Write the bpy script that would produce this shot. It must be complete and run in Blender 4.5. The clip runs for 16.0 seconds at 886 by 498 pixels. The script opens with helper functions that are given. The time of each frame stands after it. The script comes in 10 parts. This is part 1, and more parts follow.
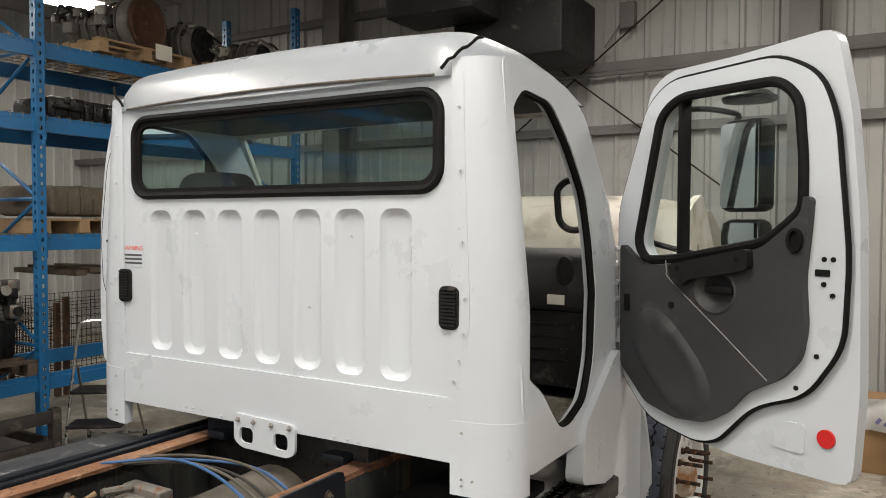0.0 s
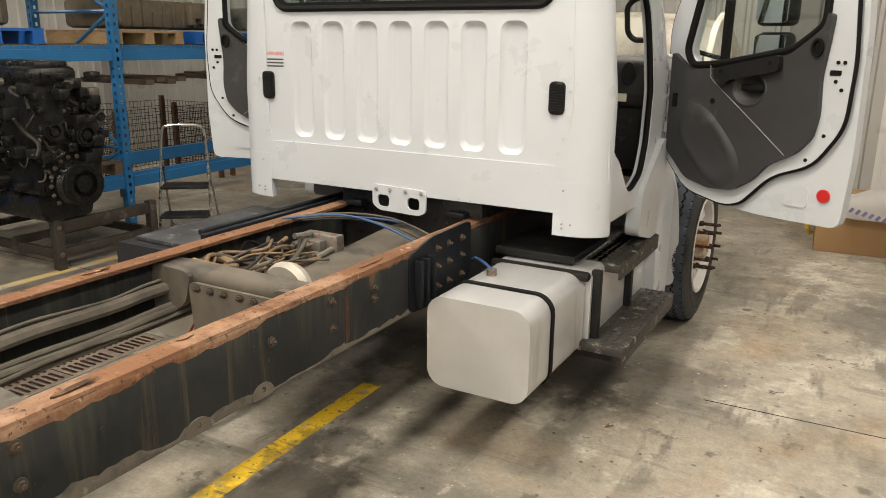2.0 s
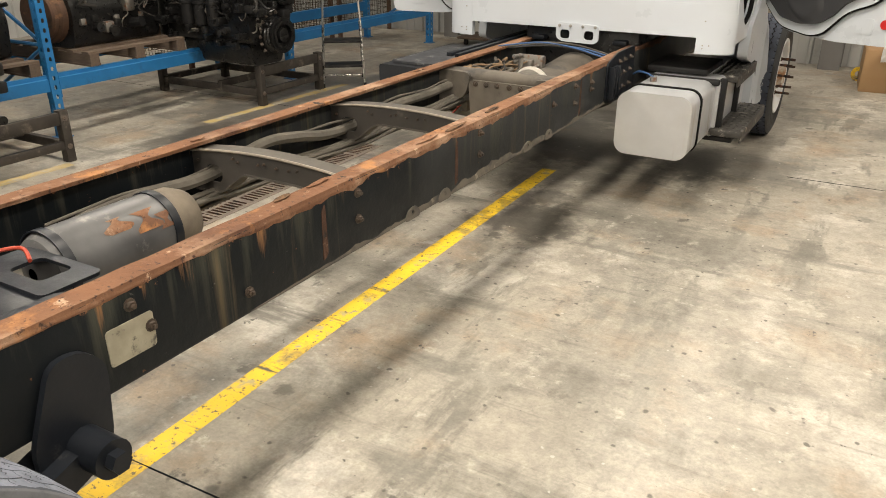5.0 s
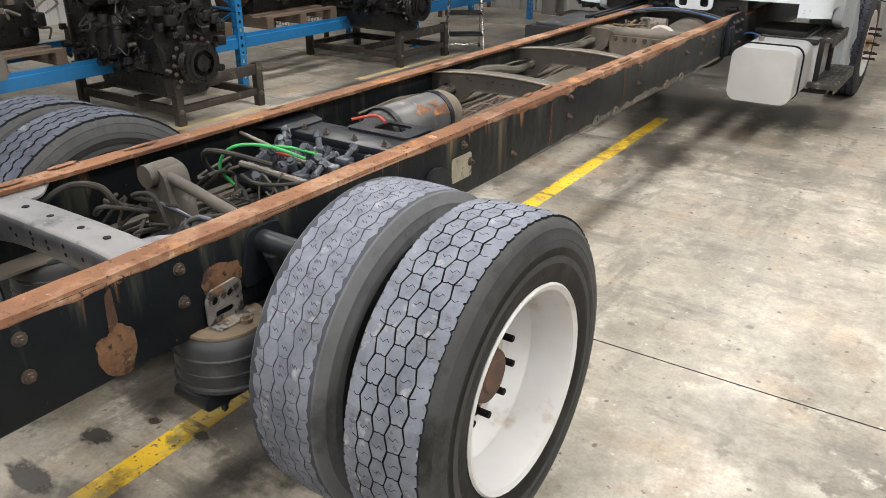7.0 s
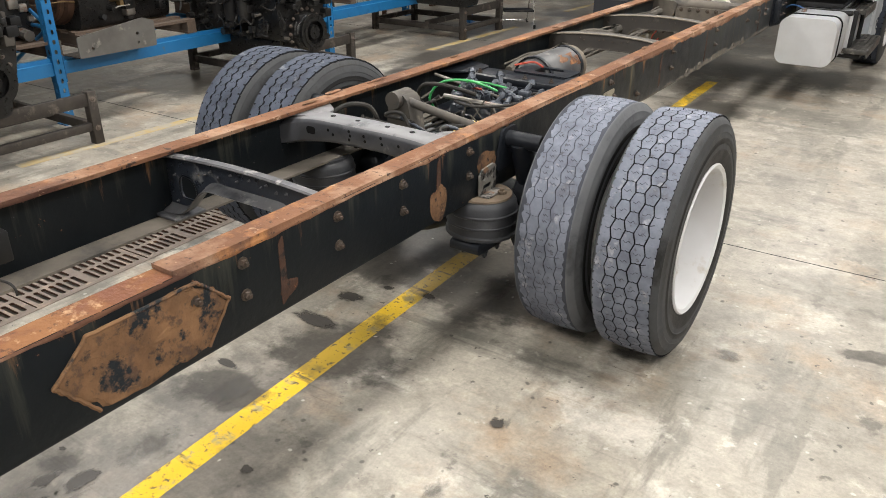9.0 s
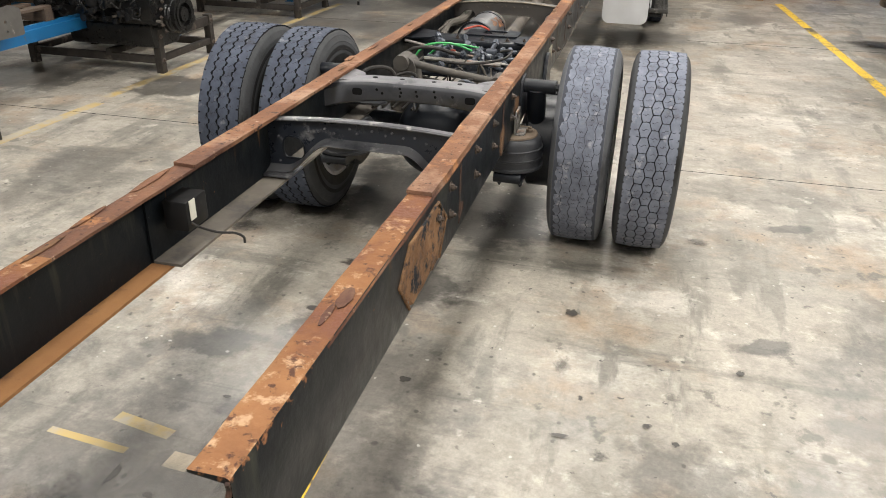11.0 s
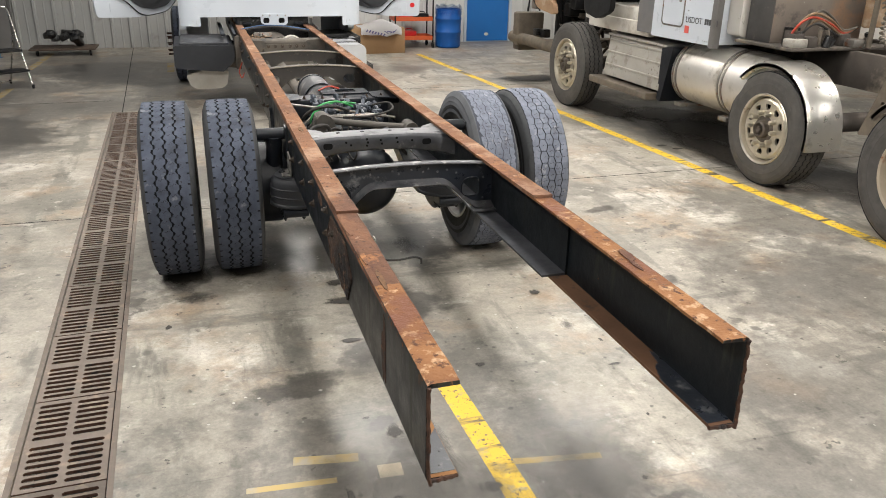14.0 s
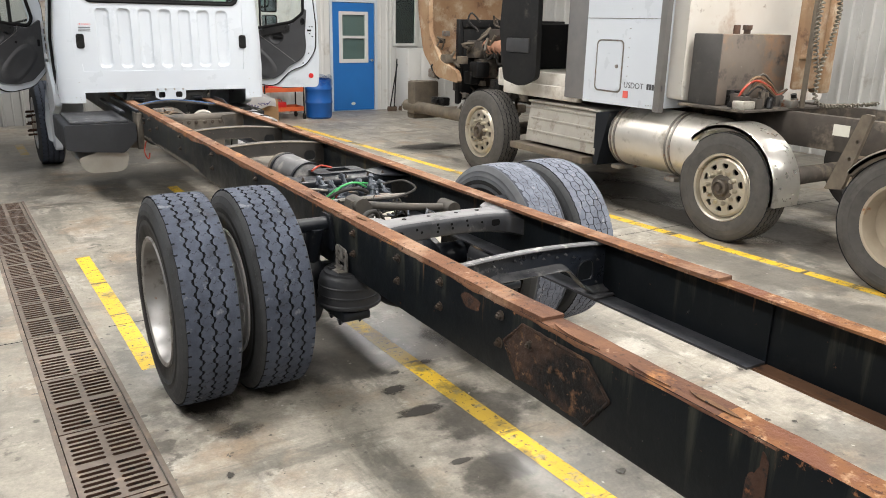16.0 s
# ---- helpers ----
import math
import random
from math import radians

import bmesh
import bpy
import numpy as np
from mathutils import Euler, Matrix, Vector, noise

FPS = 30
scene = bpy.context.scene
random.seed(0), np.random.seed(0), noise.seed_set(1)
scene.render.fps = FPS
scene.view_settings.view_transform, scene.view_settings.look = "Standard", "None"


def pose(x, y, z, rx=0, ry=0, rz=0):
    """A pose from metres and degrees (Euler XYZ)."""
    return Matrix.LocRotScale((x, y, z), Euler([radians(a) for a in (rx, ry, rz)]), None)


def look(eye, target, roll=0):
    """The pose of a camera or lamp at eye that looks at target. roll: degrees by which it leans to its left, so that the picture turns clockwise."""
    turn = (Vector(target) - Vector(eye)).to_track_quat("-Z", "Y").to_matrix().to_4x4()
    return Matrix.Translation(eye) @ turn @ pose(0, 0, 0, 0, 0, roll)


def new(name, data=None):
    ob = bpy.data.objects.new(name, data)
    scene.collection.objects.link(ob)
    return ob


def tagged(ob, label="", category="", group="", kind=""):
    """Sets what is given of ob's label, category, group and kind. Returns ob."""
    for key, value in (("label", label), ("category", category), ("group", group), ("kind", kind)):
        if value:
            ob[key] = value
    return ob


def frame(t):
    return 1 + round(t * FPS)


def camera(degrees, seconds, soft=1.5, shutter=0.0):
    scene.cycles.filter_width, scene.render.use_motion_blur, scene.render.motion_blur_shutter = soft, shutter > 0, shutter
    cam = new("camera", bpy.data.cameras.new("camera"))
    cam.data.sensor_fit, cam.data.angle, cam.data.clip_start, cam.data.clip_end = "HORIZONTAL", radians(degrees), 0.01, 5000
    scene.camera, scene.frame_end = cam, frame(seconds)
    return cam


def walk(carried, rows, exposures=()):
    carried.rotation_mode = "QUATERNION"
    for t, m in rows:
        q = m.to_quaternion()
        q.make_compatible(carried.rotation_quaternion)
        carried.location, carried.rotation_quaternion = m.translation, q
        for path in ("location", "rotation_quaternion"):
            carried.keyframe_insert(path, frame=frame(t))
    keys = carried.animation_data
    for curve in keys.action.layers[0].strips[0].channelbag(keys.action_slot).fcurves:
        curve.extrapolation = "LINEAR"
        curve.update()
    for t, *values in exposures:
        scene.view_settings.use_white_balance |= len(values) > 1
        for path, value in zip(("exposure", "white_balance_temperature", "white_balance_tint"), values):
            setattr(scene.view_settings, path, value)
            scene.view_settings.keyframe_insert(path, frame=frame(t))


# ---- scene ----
cam = camera(60.2, 16.0, 0.95)
PATH = [
    (0, (2.049, 5.926, 1.768), (1.018, 7.639, 1.699), 0.2),
    (0.5, (2.045, 5.621, 1.761), (1.026, 7.335, 1.613), 0.2),
    (1, (2.049, 5.366, 1.744), (1.048, 7.073, 1.457), 0.3),
    (1.5, (2.044, 5.158, 1.724), (1.058, 6.847, 1.307), 0.4),
    (2, (2.012, 4.892, 1.726), (1.069, 6.576, 1.201), 0.6),
    (2.5, (1.938, 4.637, 1.732), (1.051, 6.316, 1.104), 0.6),
    (3, (1.846, 4.348, 1.762), (0.994, 6.025, 1.083), 0.7),
    (3.5, (1.824, 3.972, 1.731), (0.988, 5.643, 1.018), 0.8),
    (3.7, (1.825, 3.806, 1.742), (0.991, 5.467, 1.003), 0.7),
    (5.8, (2.032, 2.31, 1.715), (1.047, 3.848, 0.9), -0.1),
    (6, (2.045, 2.174, 1.72), (1.046, 3.702, 0.904), -0.1),
    (6.5, (2.031, 1.81, 1.719), (1.009, 3.32, 0.897), -0.1),
    (7, (1.999, 1.47, 1.71), (0.973, 2.973, 0.88), 0.1),
    (7.5, (2.035, 1.145, 1.717), (1.006, 2.64, 0.877), 0.1),
    (8, (1.982, 0.806, 1.726), (0.954, 2.296, 0.876), 0.1),
    (8.5, (1.941, 0.489, 1.767), (0.917, 1.978, 0.91), 0.2),
    (9, (1.885, 0.212, 1.753), (0.881, 1.71, 0.889), 0.2),
    (9.2, (1.838, 0.113, 1.748), (0.861, 1.628, 0.882), 0.0),
    (11.5, (0.677, -1.06, 1.773), (0.356, 0.697, 0.872), 1.2),
    (12, (0.392, -1.306, 1.787), (0.138, 0.463, 0.889), 0.8),
    (12.5, (0.136, -1.497, 1.829), (0.005, 0.291, 0.942), 0.9),
    (13, (-0.165, -1.588, 1.831), (-0.037, 0.221, 0.987), 0.9),
    (13.5, (-0.507, -1.512, 1.821), (-0.133, 0.283, 1.022), 1.0),
    (14, (-0.851, -1.424, 1.818), (-0.292, 0.347, 1.077), 1.1),
    (14.5, (-1.161, -1.286, 1.835), (-0.448, 0.459, 1.167), 1.1),
    (15, (-1.413, -1.039, 1.805), (-0.613, 0.687, 1.189), 1.1),
    (15.5, (-1.627, -0.757, 1.775), (-0.734, 0.935, 1.191), 1.1),
    (16, (-1.828, -0.46, 1.762), (-0.819, 1.168, 1.189), 1.2),
]
EXPOSURES = [(0, -0.12, 6850, 10), (0.5, -0.06, 6980, 10), (1.5, -0.02, 7150, 10), (3, 0.14, 8150, 10), (3.7, 0.12, 8200, 10), (6, 0.16, 6650, 10), (9, 0.18, 6450, 10), (12.5, 0.08, 6550, 10), (14.5, 0.23, 6430, 10), (16, 0.32, 6400, 10)]
walk(cam, [(t, look(eye, target, roll)) for t, eye, target, roll in PATH], EXPOSURES)

# ---- light ----
world = bpy.data.worlds.new("world")
scene.world = world
world.use_nodes = True
world.node_tree.nodes["Background"].inputs[0].default_value = (0.75, 0.8, 0.9, 1)
world.node_tree.nodes["Background"].inputs[1].default_value = 0.05
CEILING = 4.95
# (-6.4, 11.7) and the 6.7 pair are unseen, added to brighten the walls
LAMPS = [(x, y) for x in (-3.0, 0.5, 3.7) for y in (-4.6, -0.9, 2.8, 6.5, 10.6) if (x, y) != (-3.0, 10.6)] + [(-7.2, 8.5), (-6.4, 11.7), (6.7, 2.4), (6.7, -1.6)]
LAMP_WATTS = {-4.6: 76.0, -0.9: 82.0, 2.8: 98.0, 6.5: 118.0, 10.6: 96.0, 11.7: 40.0}         # watts by row along y, tuned for brightness; the row near the cab is strongest

# ---- small helpers ----
AX = {"x": 0, "y": 1, "z": 2}


def thing(name, m, label, category, group="", kind=""):
    ob = new(name)
    ob.empty_display_size = 0.1
    ob.matrix_basis = m
    return tagged(ob, label, category, group, kind)


def mesh_of(bm, mats, smooth=35):
    bmesh.ops.recalc_face_normals(bm, faces=bm.faces)
    me = bpy.data.meshes.new("mesh")
    bm.to_mesh(me)
    bm.free()
    for one in mats if isinstance(mats, (list, tuple)) else [mats]:
        me.materials.append(one)
    if smooth:
        me.polygons.foreach_set("use_smooth", [True] * len(me.polygons))
        me.set_sharp_from_angle(angle=radians(smooth))
    return me


SINGLE = {"bolts": "bolt", "head_cover": "head_cover", "rivets": "rivet", "support_bar": "support_bar", "gusset": "gusset", "step_bracket": "step_bracket", "cradle": "cradle", "brake_drum": "brake_drum", "brace": "brace", "hinge": "hinge", "latch_slot": "latch_hole", "fish_plate": "fish_plate", "latch_lever": "latch_lever", "connector_panel": "connector", "casing": "casing", "hanger": "hanger", "strap": "strap"}


def islands(bm, near):
    """The faces of a mesh, piece by piece; pieces that lie closer than near count as one."""
    seen, found = set(), []
    for face in bm.faces:
        if face in seen:
            continue
        stack, one = [face], []
        seen.add(face)
        while stack:
            f = stack.pop()
            one.append(f)
            for e in f.edges:
                for g in e.link_faces:
                    if g not in seen:
                        seen.add(g)
                        stack.append(g)
        mid = sum((f.calc_center_median() for f in one), Vector()) / len(one)
        for other in found:
            if (other[0] - mid).length < near:
                other[1] += one
                break
        else:
            found.append([mid, one])
    return [faces for mid, faces in found]


def part(name, bm, mats, parent=None, label="", smooth=35):
    if name in SINGLE:           # every bolt, bar or plate becomes a part of its own
        made = None
        for faces in islands(bm, 0.022 if name in ("bolts", "rivets") else 0.001):
            one, index = bmesh.new(), {}
            for f in faces:
                vs = []
                for v in f.verts:
                    if v not in index:
                        index[v] = one.verts.new(v.co)
                    vs.append(index[v])
                one.faces.new(vs).material_index = f.material_index
            made = new(SINGLE[name], mesh_of(one, mats, smooth))
            made.parent = parent
            tagged(made, label)
        bm.free()
        return made
    ob = new(name, mesh_of(bm, mats, smooth))
    ob.parent = parent
    return tagged(ob, label)


def solo(name, bm, mats, label, category, group="", kind="", smooth=35, at=None):
    ob = new(name, mesh_of(bm, mats, smooth))
    if at is not None:
        ob.matrix_basis = at
    return tagged(ob, label, category, group, kind)


def B():
    return bmesh.new()


def box(bm, x0, x1, y0, y1, z0, z1, bevel=0.0, m=None, mi=0, seg=2):
    vs = [bm.verts.new((x, y, z)) for x in (x0, x1) for y in (y0, y1) for z in (z0, z1)]
    fs = [bm.faces.new([vs[i] for i in q]) for q in ((0, 1, 3, 2), (4, 6, 7, 5), (0, 4, 5, 1), (2, 3, 7, 6), (0, 2, 6, 4), (1, 5, 7, 3))]
    for f in fs:
        f.material_index = mi
    if bevel:
        es = list({e for f in fs for e in f.edges})
        out = bmesh.ops.bevel(bm, geom=es, offset=bevel, segments=seg, affect="EDGES", profile=0.5)
        vs = list({v for f in out["faces"] for v in f.verts} | {v for v in vs if v.is_valid})
        for f in out["faces"]:
            f.material_index = mi
    if m is not None:
        bmesh.ops.transform(bm, matrix=m, verts=[v for v in vs if v.is_valid])
    return bm


def frame_of(d):
    d = Vector(d).normalized()
    a = d.cross(Vector((0, 0, 1)) if abs(d.z) < 0.9 else Vector((1, 0, 0))).normalized()
    return a, d.cross(a)


def cyl(bm, p0, p1, r0, r1=None, seg=16, caps=True, mi=0):
    p0, p1 = Vector(p0), Vector(p1)
    r1 = r0 if r1 is None else r1
    a, b = frame_of(p1 - p0)
    rings = []
    for p, r in ((p0, r0), (p1, r1)):
        rings.append([bm.verts.new(p + (a * math.cos(t) + b * math.sin(t)) * r) for t in (2 * math.pi * i / seg for i in range(seg))])
    fs = [bm.faces.new((rings[0][i], rings[0][(i + 1) % seg], rings[1][(i + 1) % seg], rings[1][i])) for i in range(seg)]
    if caps:
        fs += [bm.faces.new(rings[0]), bm.faces.new(rings[1])]
    for f in fs:
        f.material_index = mi
    return bm


def spline(pts, n=6):
    pts = [Vector(p) for p in pts]
    if len(pts) < 3:
        return pts
    out = []
    for i in range(len(pts) - 1):
        p0, p1, p2, p3 = pts[max(i - 1, 0)], pts[i], pts[i + 1], pts[min(i + 2, len(pts) - 1)]
        for k in range(n):
            t = k / n
            out.append(0.5 * (2 * p1 + (p2 - p0) * t + (2 * p0 - 5 * p1 + 4 * p2 - p3) * t * t + (3 * p1 - p0 - 3 * p2 + p3) * t ** 3))
    return out + [pts[-1]]


def tube(bm, pts, r, seg=8, n=5, closed=False, mi=0, smooth=True):
    """A round bar or hose along a line of points."""
    ps = [Vector(p) for p in pts]
    if smooth:
        ps = spline(ps + [ps[0]] if closed else ps, n)
        if closed:
            ps = ps[:-1]
    count, rings, up = len(ps), [], None
    for i, p in enumerate(ps):
        d = (ps[(i + 1) % count] - ps[i - 1]) if closed or 0 < i < count - 1 else (ps[1] - ps[0] if i == 0 else ps[-1] - ps[-2])
        d.normalize()
        if up is None:
            up = frame_of(d)[0]
        up = (up - d * up.dot(d)).normalized()
        side = d.cross(up)
        rings.append([bm.verts.new(p + (up * math.cos(t) + side * math.sin(t)) * r) for t in (2 * math.pi * k / seg for k in range(seg))])
    for i in range(count if closed else count - 1):
        a, b = rings[i], rings[(i + 1) % count]
        for k in range(seg):
            bm.faces.new((a[k], a[(k + 1) % seg], b[(k + 1) % seg], b[k])).material_index = mi
    if not closed:
        bm.faces.new(rings[0]).material_index = mi
        bm.faces.new(rings[-1]).material_index = mi
    return bm


def lathe(bm, profile, c=(0, 0, 0), axis="x", seg=32, mi=0, loop=False):
    """Turns a line of (distance along the axis, radius) round the axis."""
    n = AX[axis]
    rings = []
    for h, r in profile:
        ring = []
        for i in range(seg):
            t = 2 * math.pi * i / seg
            v = [0.0, 0.0, 0.0]
            v[n], v[(n + 1) % 3], v[(n + 2) % 3] = h, r * math.cos(t), r * math.sin(t)
            ring.append(bm.verts.new([v[k] + c[k] for k in range(3)]))
        rings.append(ring)
    pairs = list(zip(rings, rings[1:])) + ([(rings[-1], rings[0])] if loop else [])
    for a, b in pairs:
        for i in range(seg):
            bm.faces.new((a[i], a[(i + 1) % seg], b[(i + 1) % seg], b[i])).material_index = mi
    if not loop:
        for ring, (h, r) in ((rings[0], profile[0]), (rings[-1], profile[-1])):
            if r < 0.02:
                bm.faces.new(ring).material_index = mi
    return bm


def rrect(x0, x1, y0, y1, r, n=4):
    out = []
    for cx, cy, a in ((x1 - r, y1 - r, 0), (x0 + r, y1 - r, 90), (x0 + r, y0 + r, 180), (x1 - r, y0 + r, 270)):
        out += [(cx + r * math.cos(radians(a + 90 * k / n)), cy + r * math.sin(radians(a + 90 * k / n))) for k in range(n + 1)]
    return out


def ring_of(cx, cy, r, n=12, ry=None):
    return [(cx + r * math.cos(2 * math.pi * k / n), cy + (ry or r) * math.sin(2 * math.pi * k / n)) for k in range(n)]


def round_poly(pts, r=0.03, n=3):
    """A polygon with its corners rounded."""
    out, k = [], len(pts)
    for i in range(k):
        p, a, b = Vector(pts[i]), Vector(pts[i - 1]), Vector(pts[(i + 1) % k])
        da, db = a - p, b - p
        d = min(r, da.length * 0.45, db.length * 0.45)
        s, e = p + da.normalized() * d, p + db.normalized() * d
        out += [tuple((1 - t) ** 2 * s + 2 * t * (1 - t) * p + t * t * e) for t in (j / n for j in range(n + 1))]
    return out


def place(axis, u, v, d):
    """u, v in the plane across an axis, d along it: x takes (y, z), y takes (x, z), z takes (x, y)."""
    return (d, u, v) if axis == "x" else (u, d, v) if axis == "y" else (u, v, d)


def slab(bm, outer, holes=(), axis="y", d0=0.0, d1=0.01, mi=0, shape=None):
    """A plate with holes, from d0 to d1 along an axis. shape bends its points."""
    loops = [list(outer)] + [list(h) for h in holes]
    flat = [p for loop in loops for p in loop]
    from_poly = mathutils_tess([[Vector((p[0], p[1], 0)) for p in loop] for loop in loops])
    put = shape or (lambda q: q)
    sides = [[bm.verts.new(put(place(axis, p[0], p[1], d))) for p in flat] for d in (d0, d1)]
    for side in sides:
        for tri in from_poly:
            try:
                bm.faces.new([side[i] for i in tri]).material_index = mi
            except ValueError:
                pass
    start = 0
    for loop in loops:
        k = len(loop)
        for i in range(k):
            a, b = start + i, start + (i + 1) % k
            bm.faces.new((sides[0][a], sides[0][b], sides[1][b], sides[1][a])).material_index = mi
        start += k
    return bm


def skirt(bm, loop_a, da, loop_b, db, axis="y", mi=0, floor=False):
    """A band between two like loops in two planes, and a floor in the second."""
    a = [bm.verts.new(place(axis, p[0], p[1], da)) for p in loop_a]
    b = [bm.verts.new(place(axis, p[0], p[1], db)) for p in loop_b]
    k = len(a)
    for i in range(k):
        bm.faces.new((a[i], a[(i + 1) % k], b[(i + 1) % k], b[i])).material_index = mi
    if floor:
        bm.faces.new(b).material_index = mi
    return bm


def bolt(bm, p, d, r=0.012, h=0.014, washer=True):
    p, d = Vector(p), Vector(d).normalized()
    if washer:
        cyl(bm, p, p + d * 0.004, r * 1.5, seg=10)
    cyl(bm, p + d * 0.003, p + d * h, r, seg=6)
    cyl(bm, p + d * h, p + d * (h + 0.008), r * 0.5, seg=6)
    return bm


from mathutils.geometry import tessellate_polygon as mathutils_tess


# ---- materials ----
def surface(name, a, b=None, scale=3.0, rough=0.5, metal=0.0, bump=0.0, bscale=60.0, spots=(), stretch=(1, 1, 1), rough2=None, clear=0.0, detail=6.0, random=0.0, contrast=0.25, spec=0.5):
    """A procedural surface: two tones by noise, spots of (colour, scale, threshold, softness, roughness, stretch), and a fine relief."""
    made = bpy.data.materials.new(name)
    made.use_nodes = True
    nt = made.node_tree
    n, links = nt.nodes, nt.links
    bsdf = n["Principled BSDF"]
    coords = n.new("ShaderNodeTexCoord")

    def noise_at(size, along=(1, 1, 1), detail=6.0, rough=0.6):
        mapping = n.new("ShaderNodeMapping")
        mapping.inputs["Scale"].default_value = along
        links.new(coords.outputs["Object"], mapping.inputs[0])
        tex = n.new("ShaderNodeTexNoise")
        tex.inputs["Scale"].default_value, tex.inputs["Detail"].default_value, tex.inputs["Roughness"].default_value = size, detail, rough
        links.new(mapping.outputs[0], tex.inputs["Vector"])
        return tex.outputs[0]

    def ranged(value, lo, hi, to0=0.0, to1=1.0):
        r = n.new("ShaderNodeMapRange")
        for k, v in enumerate((lo, hi, to0, to1)):
            r.inputs[1 + k].default_value = v
        links.new(value, r.inputs[0])
        return r.outputs[0]

    def mixed(fac, one, two):
        mx = n.new("ShaderNodeMix")
        mx.data_type = "RGBA"
        links.new(fac, mx.inputs[0])
        for slot, value in ((6, one), (7, two)):
            if isinstance(value, tuple):
                mx.inputs[slot].default_value = (*value, 1)
            else:
                links.new(value, mx.inputs[slot])
        return mx.outputs[2]

    def blend(fac, one, two):
        mx = n.new("ShaderNodeMix")
        links.new(fac, mx.inputs[0])
        for slot, value in ((2, one), (3, two)):
            if isinstance(value, (int, float)):
                mx.inputs[slot].default_value = value
            else:
                links.new(value, mx.inputs[slot])
        return mx.outputs[0]

    b = b or tuple(v * 0.8 for v in a)
    big = noise_at(scale, stretch, detail)
    colour = mixed(ranged(big, 0.5 - contrast, 0.5 + contrast), a, b)
    gloss = blend(ranged(noise_at(scale * 3.1, stretch), 0.3, 0.7), rough, rough2 if rough2 is not None else min(1, rough * 1.25))
    for spot in spots:
        c, size, limit, soft, r = spot[:5]
        value = noise_at(size, spot[5] if len(spot) > 5 else (1, 1, 1), 8.0, 0.65)
        if len(spot) > 6:        # more of it towards one end: axis, from, to, how much
            axis, lo, hi, much = spot[6]
            split = n.new("ShaderNodeSeparateXYZ")
            links.new(coords.outputs["Object"], split.inputs[0])
            add = n.new("ShaderNodeMath")
            links.new(value, add.inputs[0])
            links.new(ranged(split.outputs[axis], lo, hi, 0.0, much), add.inputs[1])
            value = add.outputs[0]
        fac = ranged(value, limit - soft, limit + soft)
        colour, gloss = mixed(fac, colour, c), blend(fac, gloss, r)
    if random:
        info = n.new("ShaderNodeObjectInfo")
        hsv = n.new("ShaderNodeHueSaturation")
        links.new(ranged(info.outputs["Random"], 0, 1, 1 - random, 1 + random), hsv.inputs["Value"])
        links.new(colour, hsv.inputs["Color"])
        colour = hsv.outputs[0]
    links.new(colour, bsdf.inputs["Base Color"])
    links.new(gloss, bsdf.inputs["Roughness"])
    bsdf.inputs["Metallic"].default_value = metal
    bsdf.inputs["Coat Weight"].default_value = clear
    bsdf.inputs["Specular IOR Level"].default_value = spec
    bsdf.inputs["Coat Roughness"].default_value = 0.15
    if bump:
        bp = n.new("ShaderNodeBump")
        bp.inputs["Strength"].default_value, bp.inputs["Distance"].default_value = 0.6, bump
        links.new(noise_at(bscale, (1, 1, 1), 5.0), bp.inputs["Height"])
        links.new(bp.outputs[0], bsdf.inputs["Normal"])
    return made


def glassy(name, tint=(0.75, 0.82, 0.8), rough=0.02):
    made = bpy.data.materials.new(name)
    made.use_nodes = True
    nt = made.node_tree
    n, links = nt.nodes, nt.links
    n.remove(n["Principled BSDF"])
    out = n["Material Output"]
    clear, shine, mx, lay = n.new("ShaderNodeBsdfTransparent"), n.new("ShaderNodeBsdfGlossy"), n.new("ShaderNodeMixShader"), n.new("ShaderNodeLayerWeight")
    clear.inputs[0].default_value = (*tint, 1)
    shine.inputs["Roughness"].default_value = rough
    steep, part_of = n.new("ShaderNodeMath"), n.new("ShaderNodeMapRange")
    steep.operation, steep.inputs[1].default_value = "POWER", 4.0
    links.new(lay.outputs["Facing"], steep.inputs[0])
    part_of.inputs[3].default_value, part_of.inputs[4].default_value = 0.05, 0.9
    links.new(steep.outputs[0], part_of.inputs[0])
    links.new(part_of.outputs[0], mx.inputs[0])
    links.new(clear.outputs[0], mx.inputs[1])
    links.new(shine.outputs[0], mx.inputs[2])
    links.new(mx.outputs[0], out.inputs[0])
    return made


def lit(name, colour, power):
    made = bpy.data.materials.new(name)
    made.use_nodes = True
    bsdf = made.node_tree.nodes["Principled BSDF"]
    bsdf.inputs["Emission Color"].default_value = (*colour, 1)
    bsdf.inputs["Emission Strength"].default_value = power
    return made


GRIME = (0.09, 0.07, 0.05)
RUST = (0.26, 0.10, 0.04)
M_white = surface("white_paint", (0.535, 0.575, 0.625), (0.495, 0.530, 0.575), 1.5, 0.26, clear=0.3, spots=[(GRIME, 9.0, 0.76, 0.05, 0.6)])
M_white_dirty = surface("dirty_white_paint", (0.66, 0.64, 0.60), (0.52, 0.49, 0.43), 2.2, 0.42, spots=[((0.22, 0.17, 0.12), 3.0, 0.62, 0.12, 0.7), (RUST, 14.0, 0.72, 0.03, 0.8)])
M_seal = surface("black_rubber_seal", (0.005, 0.005, 0.006), (0.010, 0.010, 0.010), 8, 0.6, spec=0.12)
M_trim = surface("dark_grey_plastic", (0.042, 0.043, 0.047), (0.030, 0.031, 0.034), 5, 0.45, spec=0.35, bump=0.0006, bscale=400, spots=[((0.10, 0.10, 0.10), 4, 0.70, 0.1, 0.6)])
